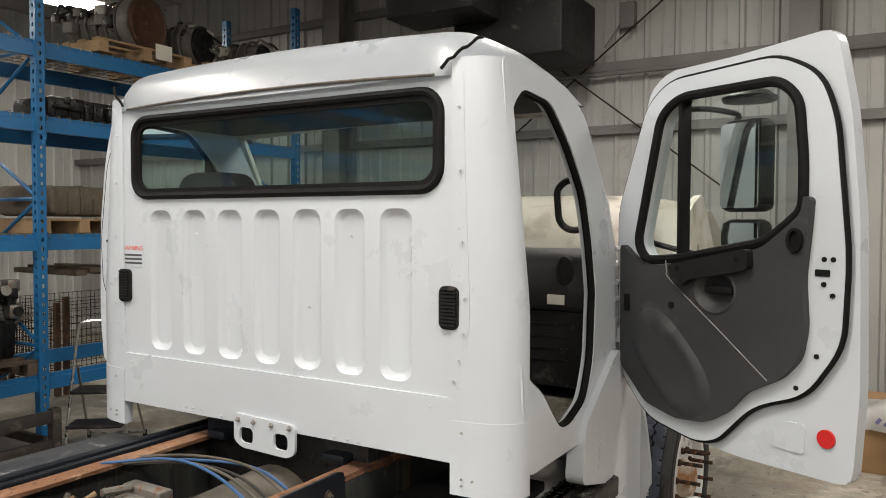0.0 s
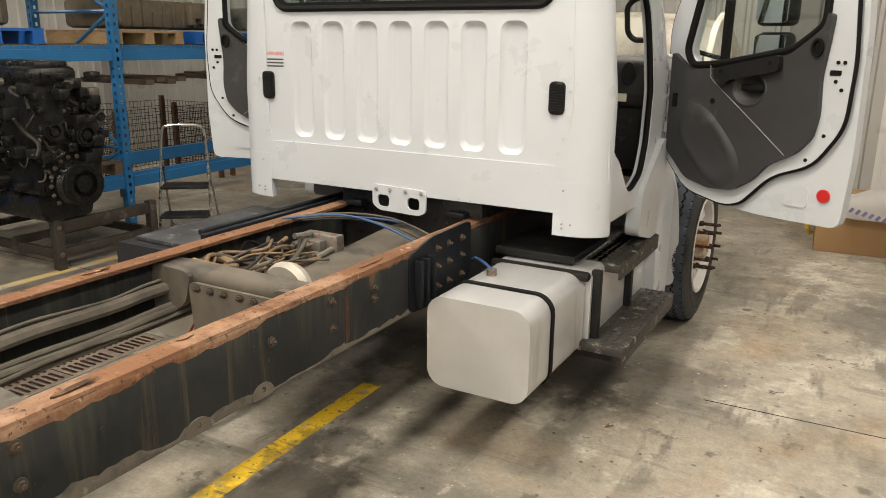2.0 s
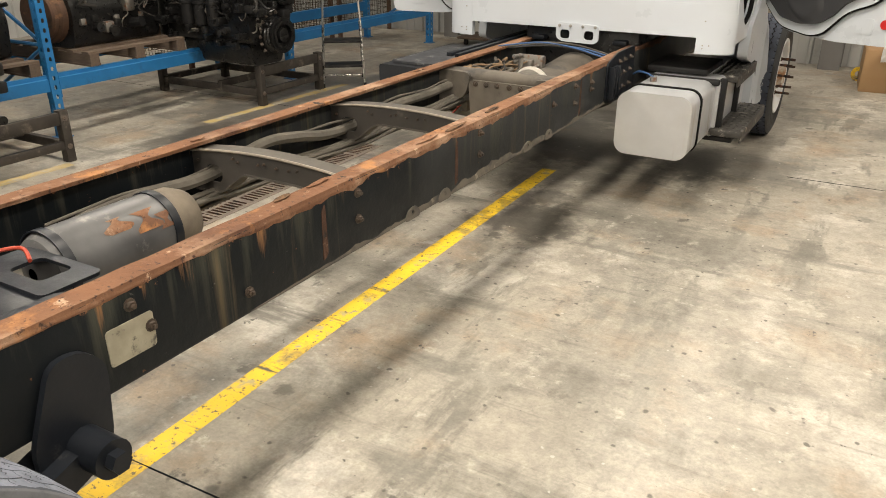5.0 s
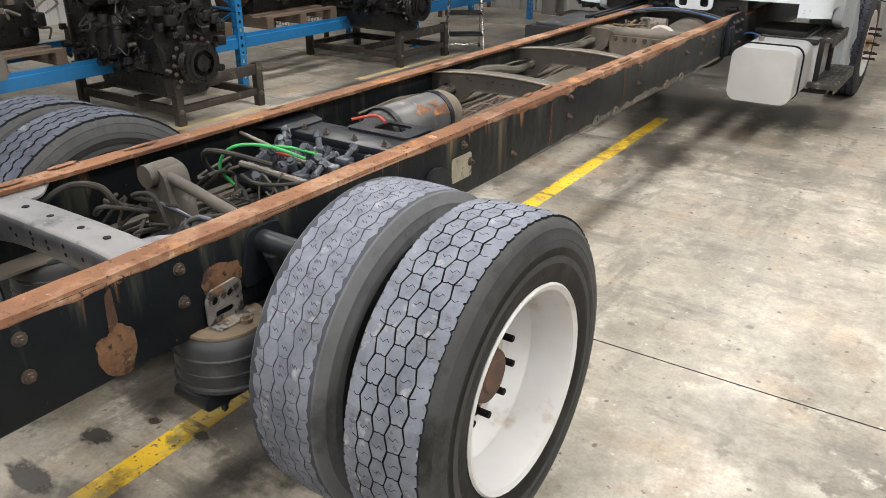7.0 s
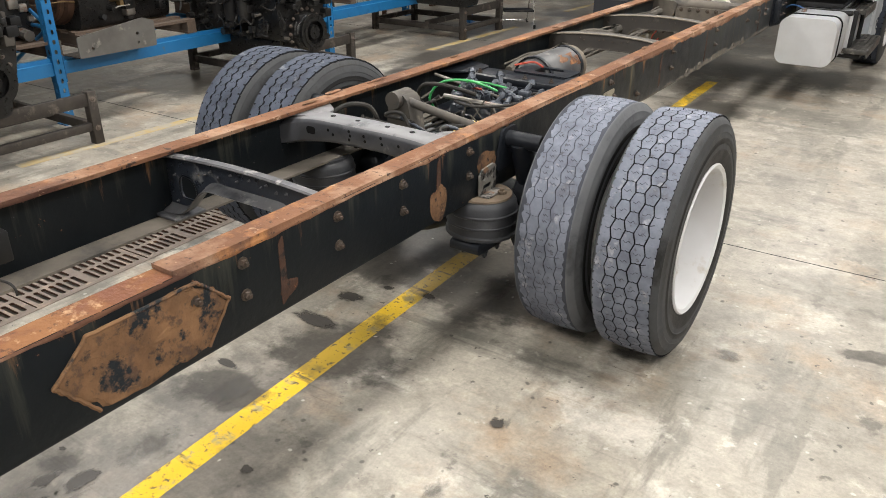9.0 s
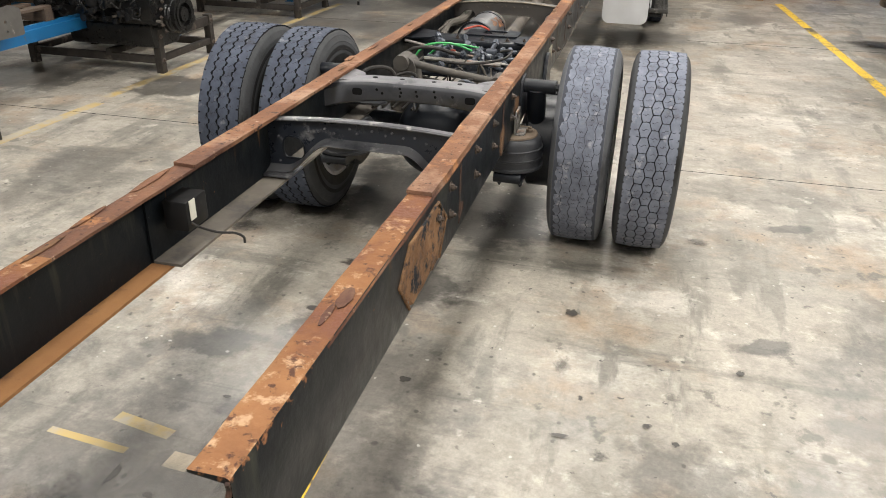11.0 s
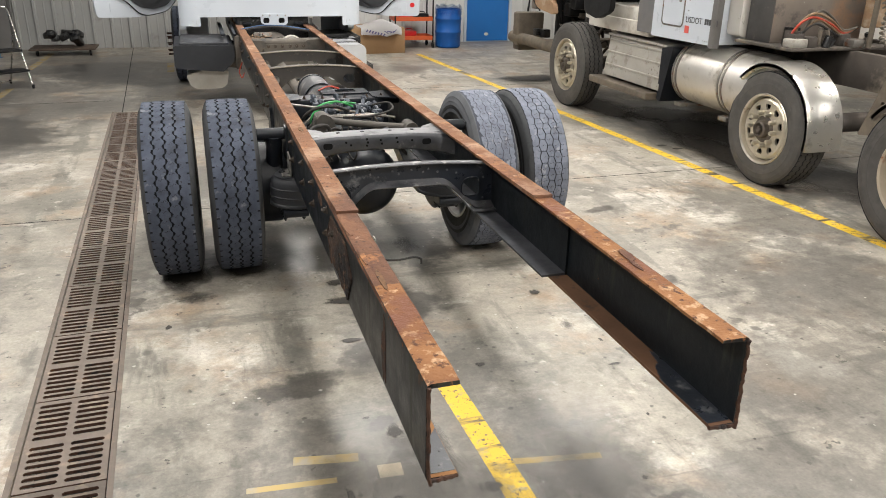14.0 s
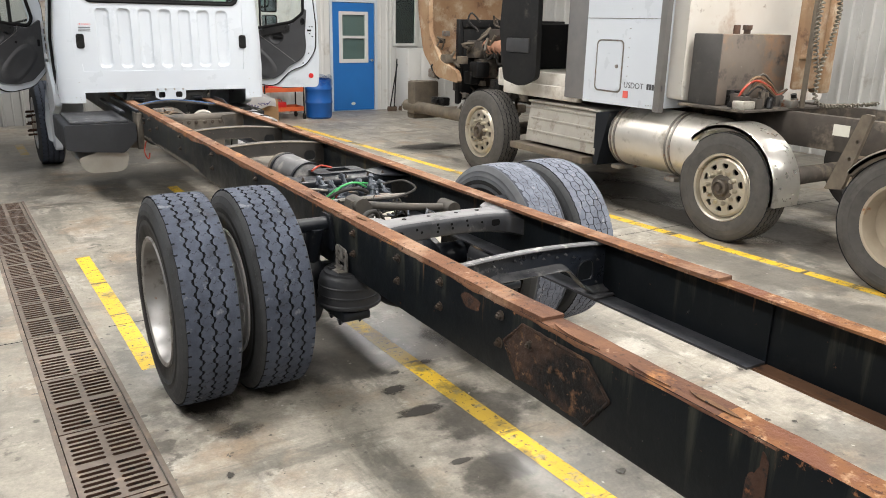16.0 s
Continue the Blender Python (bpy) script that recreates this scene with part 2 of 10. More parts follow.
M_black = surface("black_plastic", (0.008, 0.008, 0.009), (0.016, 0.016, 0.016), 6, 0.45, spec=0.22, spots=[((0.10, 0.09, 0.08), 7, 0.68, 0.08, 0.8)])
M_glass = glassy("clear_glass", (0.93, 0.965, 0.955))
M_glass_dark = glassy("tinted_glass", (0.82, 0.93, 0.92), 0.03)
M_mirror = surface("mirror_glass", (0.85, 0.87, 0.88), (0.8, 0.82, 0.83), 2, 0.03, 1.0, rough2=0.05)
M_chrome = surface("bright_metal", (0.62, 0.61, 0.58), (0.52, 0.5, 0.47), 4, 0.22, 1.0, rough2=0.35)
M_steel = surface("bare_steel", (0.30, 0.29, 0.27), (0.20, 0.18, 0.16), 9, 0.42, 0.8, spots=[(RUST, 20, 0.62, 0.08, 0.85)])
M_alu = surface("dull_aluminium", (0.67, 0.69, 0.72), (0.55, 0.56, 0.575), 3, 0.32, 0.55, rough2=0.45, spots=[((0.42, 0.38, 0.32), 4, 0.66, 0.1, 0.65, (1, 1, 0.25)), ((0.25, 0.22, 0.19), 22, 0.75, 0.03, 0.6)])

M_rust = surface("flaking_rust", (0.222, 0.112, 0.063), (0.122, 0.060, 0.037), 3.0, 0.85, spec=0.2, bump=0.006, bscale=42, contrast=0.2, detail=12.0, spots=[((0.300, 0.190, 0.128), 3.6, 0.585, 0.07, 0.9), ((0.085, 0.042, 0.030), 2.1, 0.60, 0.06, 0.8, (1, 0.5, 1), (1, 1.5, 0.9, 0.10)), ((0.33, 0.155, 0.065), 6.0, 0.63, 0.05, 0.85), ((0.42, 0.29, 0.20), 19, 0.66, 0.04, 0.9), ((0.038, 0.026, 0.022), 13, 0.655, 0.018, 0.85), ((0.065, 0.036, 0.027), 55, 0.62, 0.04, 0.85), ((0.030, 0.022, 0.020), 7, 0.68, 0.02, 0.8, (3, 0.5, 1))])
M_bloom = surface("ochre_rust_blot", (0.175, 0.098, 0.052), (0.085, 0.048, 0.029), 24, 0.85, spec=0.2, bump=0.006, bscale=60, contrast=0.2, detail=9.0, spots=[((0.018, 0.016, 0.016), 30, 0.60, 0.05, 0.8), ((0.30, 0.20, 0.12), 34, 0.66, 0.04, 0.85), ((0.04, 0.026, 0.02), 12, 0.60, 0.05, 0.8)])
M_rust_patch = surface("ochre_crusted_rust", (0.235, 0.132, 0.068), (0.12, 0.068, 0.038), 11, 0.85, spec=0.2, bump=0.010, bscale=38, contrast=0.2, detail=8.0, spots=[((0.018, 0.022, 0.026), 9, 0.56, 0.03, 0.92), ((0.10, 0.06, 0.04), 26, 0.60, 0.05, 0.8), ((0.38, 0.27, 0.17), 9, 0.70, 0.04, 0.7)])
M_rust_crust = surface("dark_crusted_rust", (0.070, 0.042, 0.030), (0.030, 0.021, 0.018), 9, 0.8, spec=0.25, bump=0.012, bscale=34, contrast=0.2, detail=8.0, spots=[((0.012, 0.011, 0.011), 6, 0.55, 0.06, 0.8), ((0.16, 0.085, 0.045), 14, 0.60, 0.05, 0.8), ((0.27, 0.17, 0.10), 24, 0.67, 0.03, 0.8)])
M_rust_dark = surface("brown_pitted_rust", (0.085, 0.045, 0.03), (0.05, 0.03, 0.023), 14, 0.8, spec=0.2, bump=0.01, bscale=38, spots=[((0.022, 0.018, 0.017), 17, 0.58, 0.04, 0.7), ((0.20, 0.085, 0.04), 21, 0.66, 0.04, 0.9), ((0.17, 0.11, 0.08), 8, 0.70, 0.04, 0.9)])
M_rail = surface("worn_black_rail_paint", (0.005, 0.007, 0.009), (0.009, 0.011, 0.013), 4, 0.30, spec=0.16, rough2=0.46, bump=0.0018, bscale=30, contrast=0.2,
                 spots=[((0.028, 0.030, 0.031), 1.6, 0.74, 0.12, 0.6, (1, 1, 1), (1, 4.6, 6.2, 0.36)), ((0.065, 0.066, 0.050), 7.0, 0.72, 0.12, 0.7, (1, 1.4, 0.10), (2, 0.66, 0.87, 0.10)), ((0.13, 0.10, 0.06), 9.0, 0.80, 0.10, 0.7, (1, 1.5, 0.07), (1, 3.0, 4.2, 0.10)), ((0.20, 0.105, 0.05), 11.0, 0.76, 0.05, 0.85, (1, 1.3, 0.09), (2, 0.72, 0.885, 0.13)),
                        ((0.20, 0.165, 0.125), 6.0, 0.83, 0.06, 0.85, (1, 1, 0.6), (1, 4.0, 7.0, 0.10)), ((0.27, 0.125, 0.06), 30.0, 0.72, 0.04, 0.9, (1, 1, 1), (2, 0.84, 0.89, 0.12)), ((0.12, 0.12, 0.115), 26, 0.735, 0.025, 0.7), ((0.33, 0.33, 0.31), 13, 0.79, 0.012, 0.7)])
M_gloss_black = surface("glossy_black_paint", (0.010, 0.013, 0.02), (0.02, 0.024, 0.032), 6, 0.24, spec=0.6, rough2=0.38, bump=0.0015, spots=[((0.20, 0.20, 0.20), 8, 0.66, 0.06, 0.7), (RUST, 15, 0.70, 0.03, 0.85)])
M_chassis = surface("black_chassis_paint", (0.006, 0.008, 0.012), (0.012, 0.014, 0.018), 5, 0.30, spec=0.28, rough2=0.48, bump=0.001, spots=[((0.075, 0.07, 0.063), 7, 0.73, 0.06, 0.8), (RUST, 18, 0.76, 0.03, 0.85)])
M_dusty = surface("dusty_grey_chassis", (0.150, 0.130, 0.107), (0.075, 0.066, 0.056), 4, 0.75, bump=0.001, spots=[((0.028, 0.027, 0.027), 5, 0.60, 0.08, 0.6)])
M_pale_dust = surface("pale_caked_dust", (0.30, 0.265, 0.22), (0.19, 0.165, 0.135), 9, 0.85, bump=0.001)
M_dusty_dark = surface("dusty_dark_web", (0.026, 0.024, 0.022), (0.048, 0.042, 0.037), 5, 0.55, bump=0.001, spots=[((0.11, 0.097, 0.08), 6, 0.70, 0.08, 0.8)])
M_dusty_mid = surface("dusty_mid_flange", (0.088, 0.078, 0.066), (0.050, 0.045, 0.039), 5, 0.65, bump=0.001, spots=[((0.18, 0.155, 0.125), 9, 0.66, 0.06, 0.8), ((0.02, 0.02, 0.02), 7, 0.62, 0.06, 0.5)])
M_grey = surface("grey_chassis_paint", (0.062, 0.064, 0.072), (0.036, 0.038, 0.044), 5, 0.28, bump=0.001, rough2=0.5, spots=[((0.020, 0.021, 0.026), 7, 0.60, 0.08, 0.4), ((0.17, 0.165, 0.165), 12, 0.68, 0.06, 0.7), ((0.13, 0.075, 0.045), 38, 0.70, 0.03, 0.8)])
M_grey_top = surface("scuffed_grey_with_sheen", (0.185, 0.183, 0.19), (0.115, 0.115, 0.124), 6, 0.42, spots=[((0.045, 0.046, 0.052), 9, 0.62, 0.06, 0.5), ((0.32, 0.31, 0.305), 17, 0.67, 0.04, 0.5), ((0.14, 0.08, 0.05), 38, 0.70, 0.03, 0.8)])
M_alu_dirty = surface("dirty_aluminium", (0.46, 0.44, 0.40), (0.33, 0.31, 0.27), 3, 0.45, 0.35, spots=[((0.20, 0.17, 0.13), 4, 0.62, 0.08, 0.7), ((0.12, 0.10, 0.08), 14, 0.68, 0.04, 0.7)])
M_worn_edge = surface("worn_bright_edge", (0.13, 0.13, 0.14), (0.05, 0.05, 0.055), 14, 0.4, 0.3, spots=[((0.30, 0.29, 0.28), 22, 0.62, 0.05, 0.4)])
M_tread = surface("dusty_tyre_tread", (0.192, 0.209, 0.254), (0.110, 0.121, 0.152), 13, 0.8, spec=0.2, bump=0.007, bscale=60, contrast=0.17, spots=[((0.095, 0.10, 0.115), 9, 0.63, 0.06, 0.7), ((0.33, 0.34, 0.365), 18, 0.65, 0.06, 0.9), ((0.085, 0.09, 0.102), 52, 0.64, 0.03, 0.8), ((0.6, 0.6, 0.6), 26, 0.80, 0.015, 0.9)])
M_tread_dark = surface("dark_tyre_tread", (0.070, 0.082, 0.112), (0.036, 0.043, 0.062), 9, 0.72, spec=0.28, bump=0.004, bscale=90, contrast=0.18, spots=[((0.62, 0.63, 0.63), 30, 0.735, 0.008, 0.95), ((0.034, 0.036, 0.043), 9, 0.64, 0.06, 0.7), ((0.17, 0.18, 0.20), 15, 0.66, 0.06, 0.9), ((0.030, 0.032, 0.038), 48, 0.64, 0.03, 0.8), ((0.75, 0.75, 0.75), 21, 0.775, 0.012, 0.9)])
M_groove = surface("tyre_groove", (0.010, 0.011, 0.013), (0.020, 0.021, 0.025), 12, 0.9, spec=0.1)
M_groove_pale = surface("shallow_dusty_groove", (0.072, 0.078, 0.094), (0.045, 0.049, 0.060), 12, 0.9, spec=0.1)
M_rubber = surface("tyre_sidewall", (0.008, 0.008, 0.009), (0.015, 0.015, 0.015), 5, 0.5, spec=0.2, bump=0.001, bscale=80, spots=[((0.05, 0.05, 0.048), 6, 0.66, 0.1, 0.7)])
M_shoulder = surface("dusty_tyre_shoulder", (0.040, 0.042, 0.045), (0.070, 0.073, 0.077), 6, 0.62, spec=0.25, bump=0.001, bscale=80, spots=[((0.016, 0.016, 0.016), 6, 0.58, 0.08, 0.45), ((0.15, 0.15, 0.15), 9, 0.70, 0.05, 0.8)])
M_shoulder_pale = surface("chalky_tyre_shoulder", (0.135, 0.140, 0.150), (0.085, 0.089, 0.097), 6, 0.75, spec=0.15, bump=0.001, bscale=80, spots=[((0.05, 0.05, 0.053), 6, 0.64, 0.08, 0.6)])
M_rubber_old = surface("old_grey_tyre", (0.052, 0.049, 0.046), (0.090, 0.084, 0.076), 5, 0.8, bump=0.001, bscale=80, spots=[((0.04, 0.038, 0.036), 6, 0.6, 0.1, 0.8)])
M_rim = surface("white_wheel_paint", (0.66, 0.67, 0.69), (0.57, 0.57, 0.57), 3, 0.38, spots=[((0.45, 0.40, 0.34), 6, 0.66, 0.06, 0.6), ((0.25, 0.14, 0.08), 13, 0.72, 0.04, 0.8)])
M_rim_disc = surface("rust_stained_wheel_disc", (0.62, 0.58, 0.52), (0.40, 0.32, 0.24), 6, 0.5, spots=[((0.30, 0.15, 0.07), 10, 0.54, 0.07, 0.85), ((0.10, 0.06, 0.04), 16, 0.66, 0.05, 0.8)])
M_rim_alu = surface("tarnished_alloy_wheel", (0.60, 0.555, 0.47), (0.44, 0.40, 0.32), 6, 0.30, 0.75, spots=[((0.26, 0.20, 0.13), 9, 0.66, 0.07, 0.7)])
M_hub = surface("rusty_hub", (0.06, 0.05, 0.045), (0.16, 0.09, 0.06), 12, 0.75, 0.3, bump=0.002)
M_bolt = surface("dull_bolts", (0.24, 0.22, 0.20), (0.14, 0.10, 0.08), 30, 0.5, 0.7)
M_rivet = surface("dull_rivets", (0.42, 0.41, 0.39), (0.25, 0.23, 0.20), 30, 0.5, 0.3)
M_railbolt = surface("painted_bolts", (0.055, 0.052, 0.048), (0.085, 0.055, 0.038), 30, 0.5, spec=0.3, metal=0.2)
M_concrete = surface("shop_floor_concrete", (0.365, 0.333, 0.280), (0.265, 0.243, 0.208), 0.8, 0.36, rough2=0.56, bump=0.0012, bscale=25, detail=12.0, contrast=0.2,
                     spots=[((0.47, 0.44, 0.385), 1.3, 0.57, 0.035, 0.5), ((0.205, 0.19, 0.163), 0.8, 0.575, 0.05, 0.42), ((0.215, 0.20, 0.17), 2.6, 0.575, 0.03, 0.45, (1.6, 0.35, 1)), ((0.20, 0.187, 0.16), 2.0, 0.60, 0.035, 0.45, (0.3, 1.5, 1)),
                            ((0.33, 0.255, 0.185), 1.5, 0.60, 0.07, 0.5), ((0.43, 0.40, 0.35), 5.0, 0.645, 0.04, 0.5), ((0.15, 0.138, 0.117), 3.3, 0.63, 0.02, 0.35), ((0.08, 0.072, 0.062), 6.0, 0.68, 0.010, 0.35), ((0.09, 0.082, 0.07), 21.0, 0.670, 0.012, 0.5), ((0.46, 0.44, 0.40), 17.0, 0.70, 0.02, 0.5)])


def trodden(made):
    """Grain, mottling, scratches and specks over a floor material."""
    n, links = made.node_tree.nodes, made.node_tree.links
    bsdf = n["Principled BSDF"]
    coords = n.new("ShaderNodeTexCoord")
    colour = bsdf.inputs["Base Color"].links[0].from_socket

    def ranged(value, lo, hi, to0, to1):
        r = n.new("ShaderNodeMapRange")
        for k, v in enumerate((lo, hi, to0, to1)):
            r.inputs[1 + k].default_value = v
        links.new(value, r.inputs[0])
        return r.outputs[0]
    for scale, rough, along, turn, lo, hi, dark, pale in ((4.5, 0.75, (1, 1, 1), 0.0, 0.34, 0.66, 0.82, 1.14), (70.0, 0.7, (1, 1, 1), 0.0, 0.32, 0.68, 0.84, 1.13), (20.0, 0.75, (1, 1, 1), 0.0, 0.33, 0.67, 0.84, 1.14),
                                                         (9.0, 0.6, (0.12, 2.4, 1), 0.5, 0.60, 0.70, 1.0, 0.80), (2.6, 0.72, (1, 1, 1), 0.7, 0.52, 0.59, 1.0, 0.80), (10.0, 0.6, (0.10, 2.6, 1), 1.45, 0.62, 0.70, 1.0, 0.78)):
        mapping, tex, mx = n.new("ShaderNodeMapping"), n.new("ShaderNodeTexNoise"), n.new("ShaderNodeMix")
        mapping.inputs["Scale"].default_value, mapping.inputs["Rotation"].default_value = along, (0, 0, turn)
        tex.inputs["Scale"].default_value, tex.inputs["Detail"].default_value, tex.inputs["Roughness"].default_value = scale, 9.0, rough
        links.new(coords.outputs["Object"], mapping.inputs[0])
        links.new(mapping.outputs[0], tex.inputs["Vector"])
        mx.data_type, mx.blend_type = "RGBA", "MULTIPLY"
        mx.inputs[0].default_value = 1.0
        links.new(colour, mx.inputs[6])
        links.new(ranged(tex.outputs[0], lo, hi, dark, pale), mx.inputs[7])
        colour = mx.outputs[2]
    for scale, size, few, tone in ((7.0, 0.060, 0.80, (0.055, 0.050, 0.044)), (16.0, 0.10, 0.74, (0.07, 0.064, 0.056)), (19.0, 0.09, 0.88, (0.50, 0.48, 0.44)), (2.6, 0.05, 0.72, (0.10, 0.092, 0.08))):
        cell, bend, add, split, pick, mx = n.new("ShaderNodeTexVoronoi"), n.new("ShaderNodeTexNoise"), n.new("ShaderNodeVectorMath"), n.new("ShaderNodeSeparateColor"), n.new("ShaderNodeMath"), n.new("ShaderNodeMix")
        bend.inputs["Scale"].default_value, bend.inputs["Detail"].default_value = scale * 2.2, 6.0
        add.operation = "MULTIPLY_ADD"
        add.inputs[1].default_value = (0.35 / scale,) * 3
        links.new(coords.outputs["Object"], bend.inputs["Vector"])
        links.new(bend.outputs["Color"], add.inputs[0])
        links.new(coords.outputs["Object"], add.inputs[2])
        cell.inputs["Scale"].default_value = scale
        links.new(add.outputs[0], cell.inputs["Vector"])
        links.new(cell.outputs["Color"], split.inputs[0])
        pick.operation = "MULTIPLY"
        links.new(ranged(cell.outputs["Distance"], size, size * 1.8, 0.8, 0.0), pick.inputs[0])
        links.new(ranged(split.outputs[0], few, few + 0.02, 0.0, 1.0), pick.inputs[1])
        mx.data_type = "RGBA"
        links.new(pick.outputs[0], mx.inputs[0])
        links.new(colour, mx.inputs[6])
        mx.inputs[7].default_value = (*tone, 1)
        colour = mx.outputs[2]
    links.new(colour, bsdf.inputs["Base Color"])


def soaked(made, stains, colour, opacity, seed, spread_to=0.22):
    """Soaks oil into a floor material: stains of (x, y, half width, half length, turn), their outlines broken by noise."""
    n, links = made.node_tree.nodes, made.node_tree.links
    bsdf = n["Principled BSDF"]
    coords = n.new("ShaderNodeTexCoord")
    total = None

    def calc(kind, one, two):
        node = n.new("ShaderNodeMath")
        node.operation = kind
        for slot, value in ((0, one), (1, two)):
            if isinstance(value, float):
                node.inputs[slot].default_value = value
            else:
                links.new(value, node.inputs[slot])
        return node.outputs[0]
    for x, y, rx, ry, turn in stains:
        local, size = n.new("ShaderNodeMapping"), n.new("ShaderNodeVectorMath")
        local.vector_type, size.operation = "TEXTURE", "LENGTH"
        local.inputs["Location"].default_value, local.inputs["Rotation"].default_value, local.inputs["Scale"].default_value = (x, y, 0), (0, 0, turn), (rx, ry, 1)
        links.new(coords.outputs["Object"], local.inputs[0])
        links.new(local.outputs[0], size.inputs[0])
        one = calc("SUBTRACT", 1.0, size.outputs["Value"])
        total = one if total is None else calc("MAXIMUM", total, one)
    for scale, much in ((2.2, 2.6), (9.0, 1.5)):
        spread, shift = n.new("ShaderNodeTexNoise"), n.new("ShaderNodeMapping")
        shift.inputs["Location"].default_value = (seed, seed * 0.7, 0)
        spread.inputs["Scale"].default_value, spread.inputs["Detail"].default_value, spread.inputs["Roughness"].default_value = scale, 8.0, 0.65
        links.new(coords.outputs["Object"], shift.inputs[0])
        links.new(shift.outputs[0], spread.inputs["Vector"])
        total = calc("ADD", total, calc("MULTIPLY", calc("SUBTRACT", spread.outputs[0], 0.5), much))
    edge = n.new("ShaderNodeMapRange")
    for k, v in enumerate((0.0, spread_to, 0.0, opacity)):
        edge.inputs[1 + k].default_value = v
    links.new(total, edge.inputs[0])
    mx = n.new("ShaderNodeMix")
    mx.data_type = "RGBA"
    old = bsdf.inputs["Base Color"].links[0].from_socket
    links.new(edge.outputs[0], mx.inputs[0])
    links.new(old, mx.inputs[6])
    mx.inputs[7].default_value = (*colour, 1)
    links.new(mx.outputs[2], bsdf.inputs["Base Color"])
    wet = n.new("ShaderNodeMix")
    links.new(edge.outputs[0], wet.inputs[0])
    links.new(bsdf.inputs["Roughness"].links[0].from_socket, wet.inputs[2])
    wet.inputs[3].default_value = 0.28
    links.new(wet.outputs[0], bsdf.inputs["Roughness"])
M_yellow = surface("worn_yellow_floor_paint", (0.80, 0.53, 0.030), (0.66, 0.42, 0.030), 3, 0.5, bump=0.0006, bscale=70, spots=[((0.42, 0.34, 0.16), 9, 0.60, 0.04, 0.6), ((0.13, 0.11, 0.075), 1.9, 0.605, 0.05, 0.5), ((0.12, 0.10, 0.07), 34, 0.60, 0.03, 0.6), ((0.30, 0.27, 0.21), 14, 0.64, 0.02, 0.6), ((0.09, 0.078, 0.055), 4.0, 0.60, 0.03, 0.5, (0.25, 2.2, 1)), ((0.10, 0.085, 0.06), 70, 0.66, 0.03, 0.6)])
M_yellow_old = surface("faded_yellow_floor_paint", (0.47, 0.33, 0.09), (0.38, 0.31, 0.20), 4, 0.6, spots=[((0.36, 0.32, 0.25), 5, 0.52, 0.06, 0.6)])
M_tape = surface("pale_tape", (0.52, 0.44, 0.32), (0.42, 0.36, 0.27), 14, 0.6)
M_cast = surface("rusty_cast_grate", (0.185, 0.150, 0.125), (0.120, 0.100, 0.086), 9, 0.7, 0.2, bump=0.002, bscale=60, random=0.22, spots=[((0.30, 0.23, 0.17), 6, 0.62, 0.08, 0.8), ((0.05, 0.045, 0.04), 3, 0.66, 0.06, 0.4)])
M_blue = surface("blue_rack_paint", (0.012, 0.150, 0.360), (0.009, 0.110, 0.275), 4, 0.36, spots=[((0.10, 0.10, 0.11), 11, 0.70, 0.04, 0.6), ((0.02, 0.04, 0.07), 3, 0.66, 0.1, 0.6)])
M_door_blue = surface("blue_door_paint", (0.012, 0.15, 0.46), (0.010, 0.125, 0.40), 2, 0.4)
M_drum = surface("blue_plastic_drum", (0.008, 0.11, 0.42), (0.006, 0.085, 0.33), 4, 0.35)
M_orange = surface("orange_tool_cart", (0.62, 0.12, 0.03), (0.5, 0.09, 0.025), 5, 0.45)
M_red = surface("red_plastic", (0.6, 0.02, 0.02), (0.5, 0.015, 0.015), 5, 0.35)
M_wire = surface("dark_wire", (0.03, 0.025, 0.02), (0.07, 0.04, 0.025), 20, 0.7, spec=0.2, metal=0.4)
M_wood = surface("pale_pallet_wood", (0.36, 0.24, 0.13), (0.25, 0.165, 0.09), 9, 0.75, bump=0.001, stretch=(1, 6, 6), random=0.2)
M_wood_dark = surface("dark_old_wood", (0.12, 0.085, 0.06), (0.07, 0.05, 0.04), 9, 0.8, stretch=(1, 6, 6), random=0.2)
M_card = surface("brown_cardboard", (0.36, 0.22, 0.11), (0.30, 0.18, 0.09), 3, 0.75)
M_liner = surface("white_wall_liner", (0.62, 0.62, 0.605), (0.54, 0.54, 0.525), 0.8, 0.5, spots=[((0.40, 0.37, 0.33), 3, 0.68, 0.08, 0.6), ((0.30, 0.27, 0.23), 9, 0.74, 0.03, 0.6)])
M_sheet = surface("grey_wall_sheeting", (0.40, 0.40, 0.385), (0.32, 0.32, 0.31), 0.9, 0.5, spots=[((0.24, 0.22, 0.2), 3, 0.68, 0.08, 0.6)])
M_girt = surface("grey_steel_girt", (0.17, 0.165, 0.16), (0.13, 0.125, 0.12), 3, 0.6)
M_ceiling = surface("white_ceiling_liner", (0.34, 0.33, 0.315), (0.28, 0.275, 0.26), 0.7, 0.6)
M_engine = surface("oily_engine_castings", (0.0035, 0.0035, 0.004), (0.010, 0.010, 0.010), 11, 0.20, spec=0.5, rough2=0.5, bump=0.005, bscale=45, spots=[((0.075, 0.07, 0.06), 16, 0.69, 0.04, 0.4), ((0.022, 0.021, 0.02), 5, 0.62, 0.08, 0.45)])
M_cast_grey = surface("grey_gearbox_casting", (0.21, 0.20, 0.18), (0.09, 0.083, 0.075), 8, 0.6, 0.3, bump=0.003, bscale=40, spots=[((0.05, 0.045, 0.04), 6, 0.62, 0.08, 0.6)])
M_beige = surface("dirty_beige_casting", (0.175, 0.145, 0.108), (0.085, 0.070, 0.056), 8, 0.65, 0.2, bump=0.002)
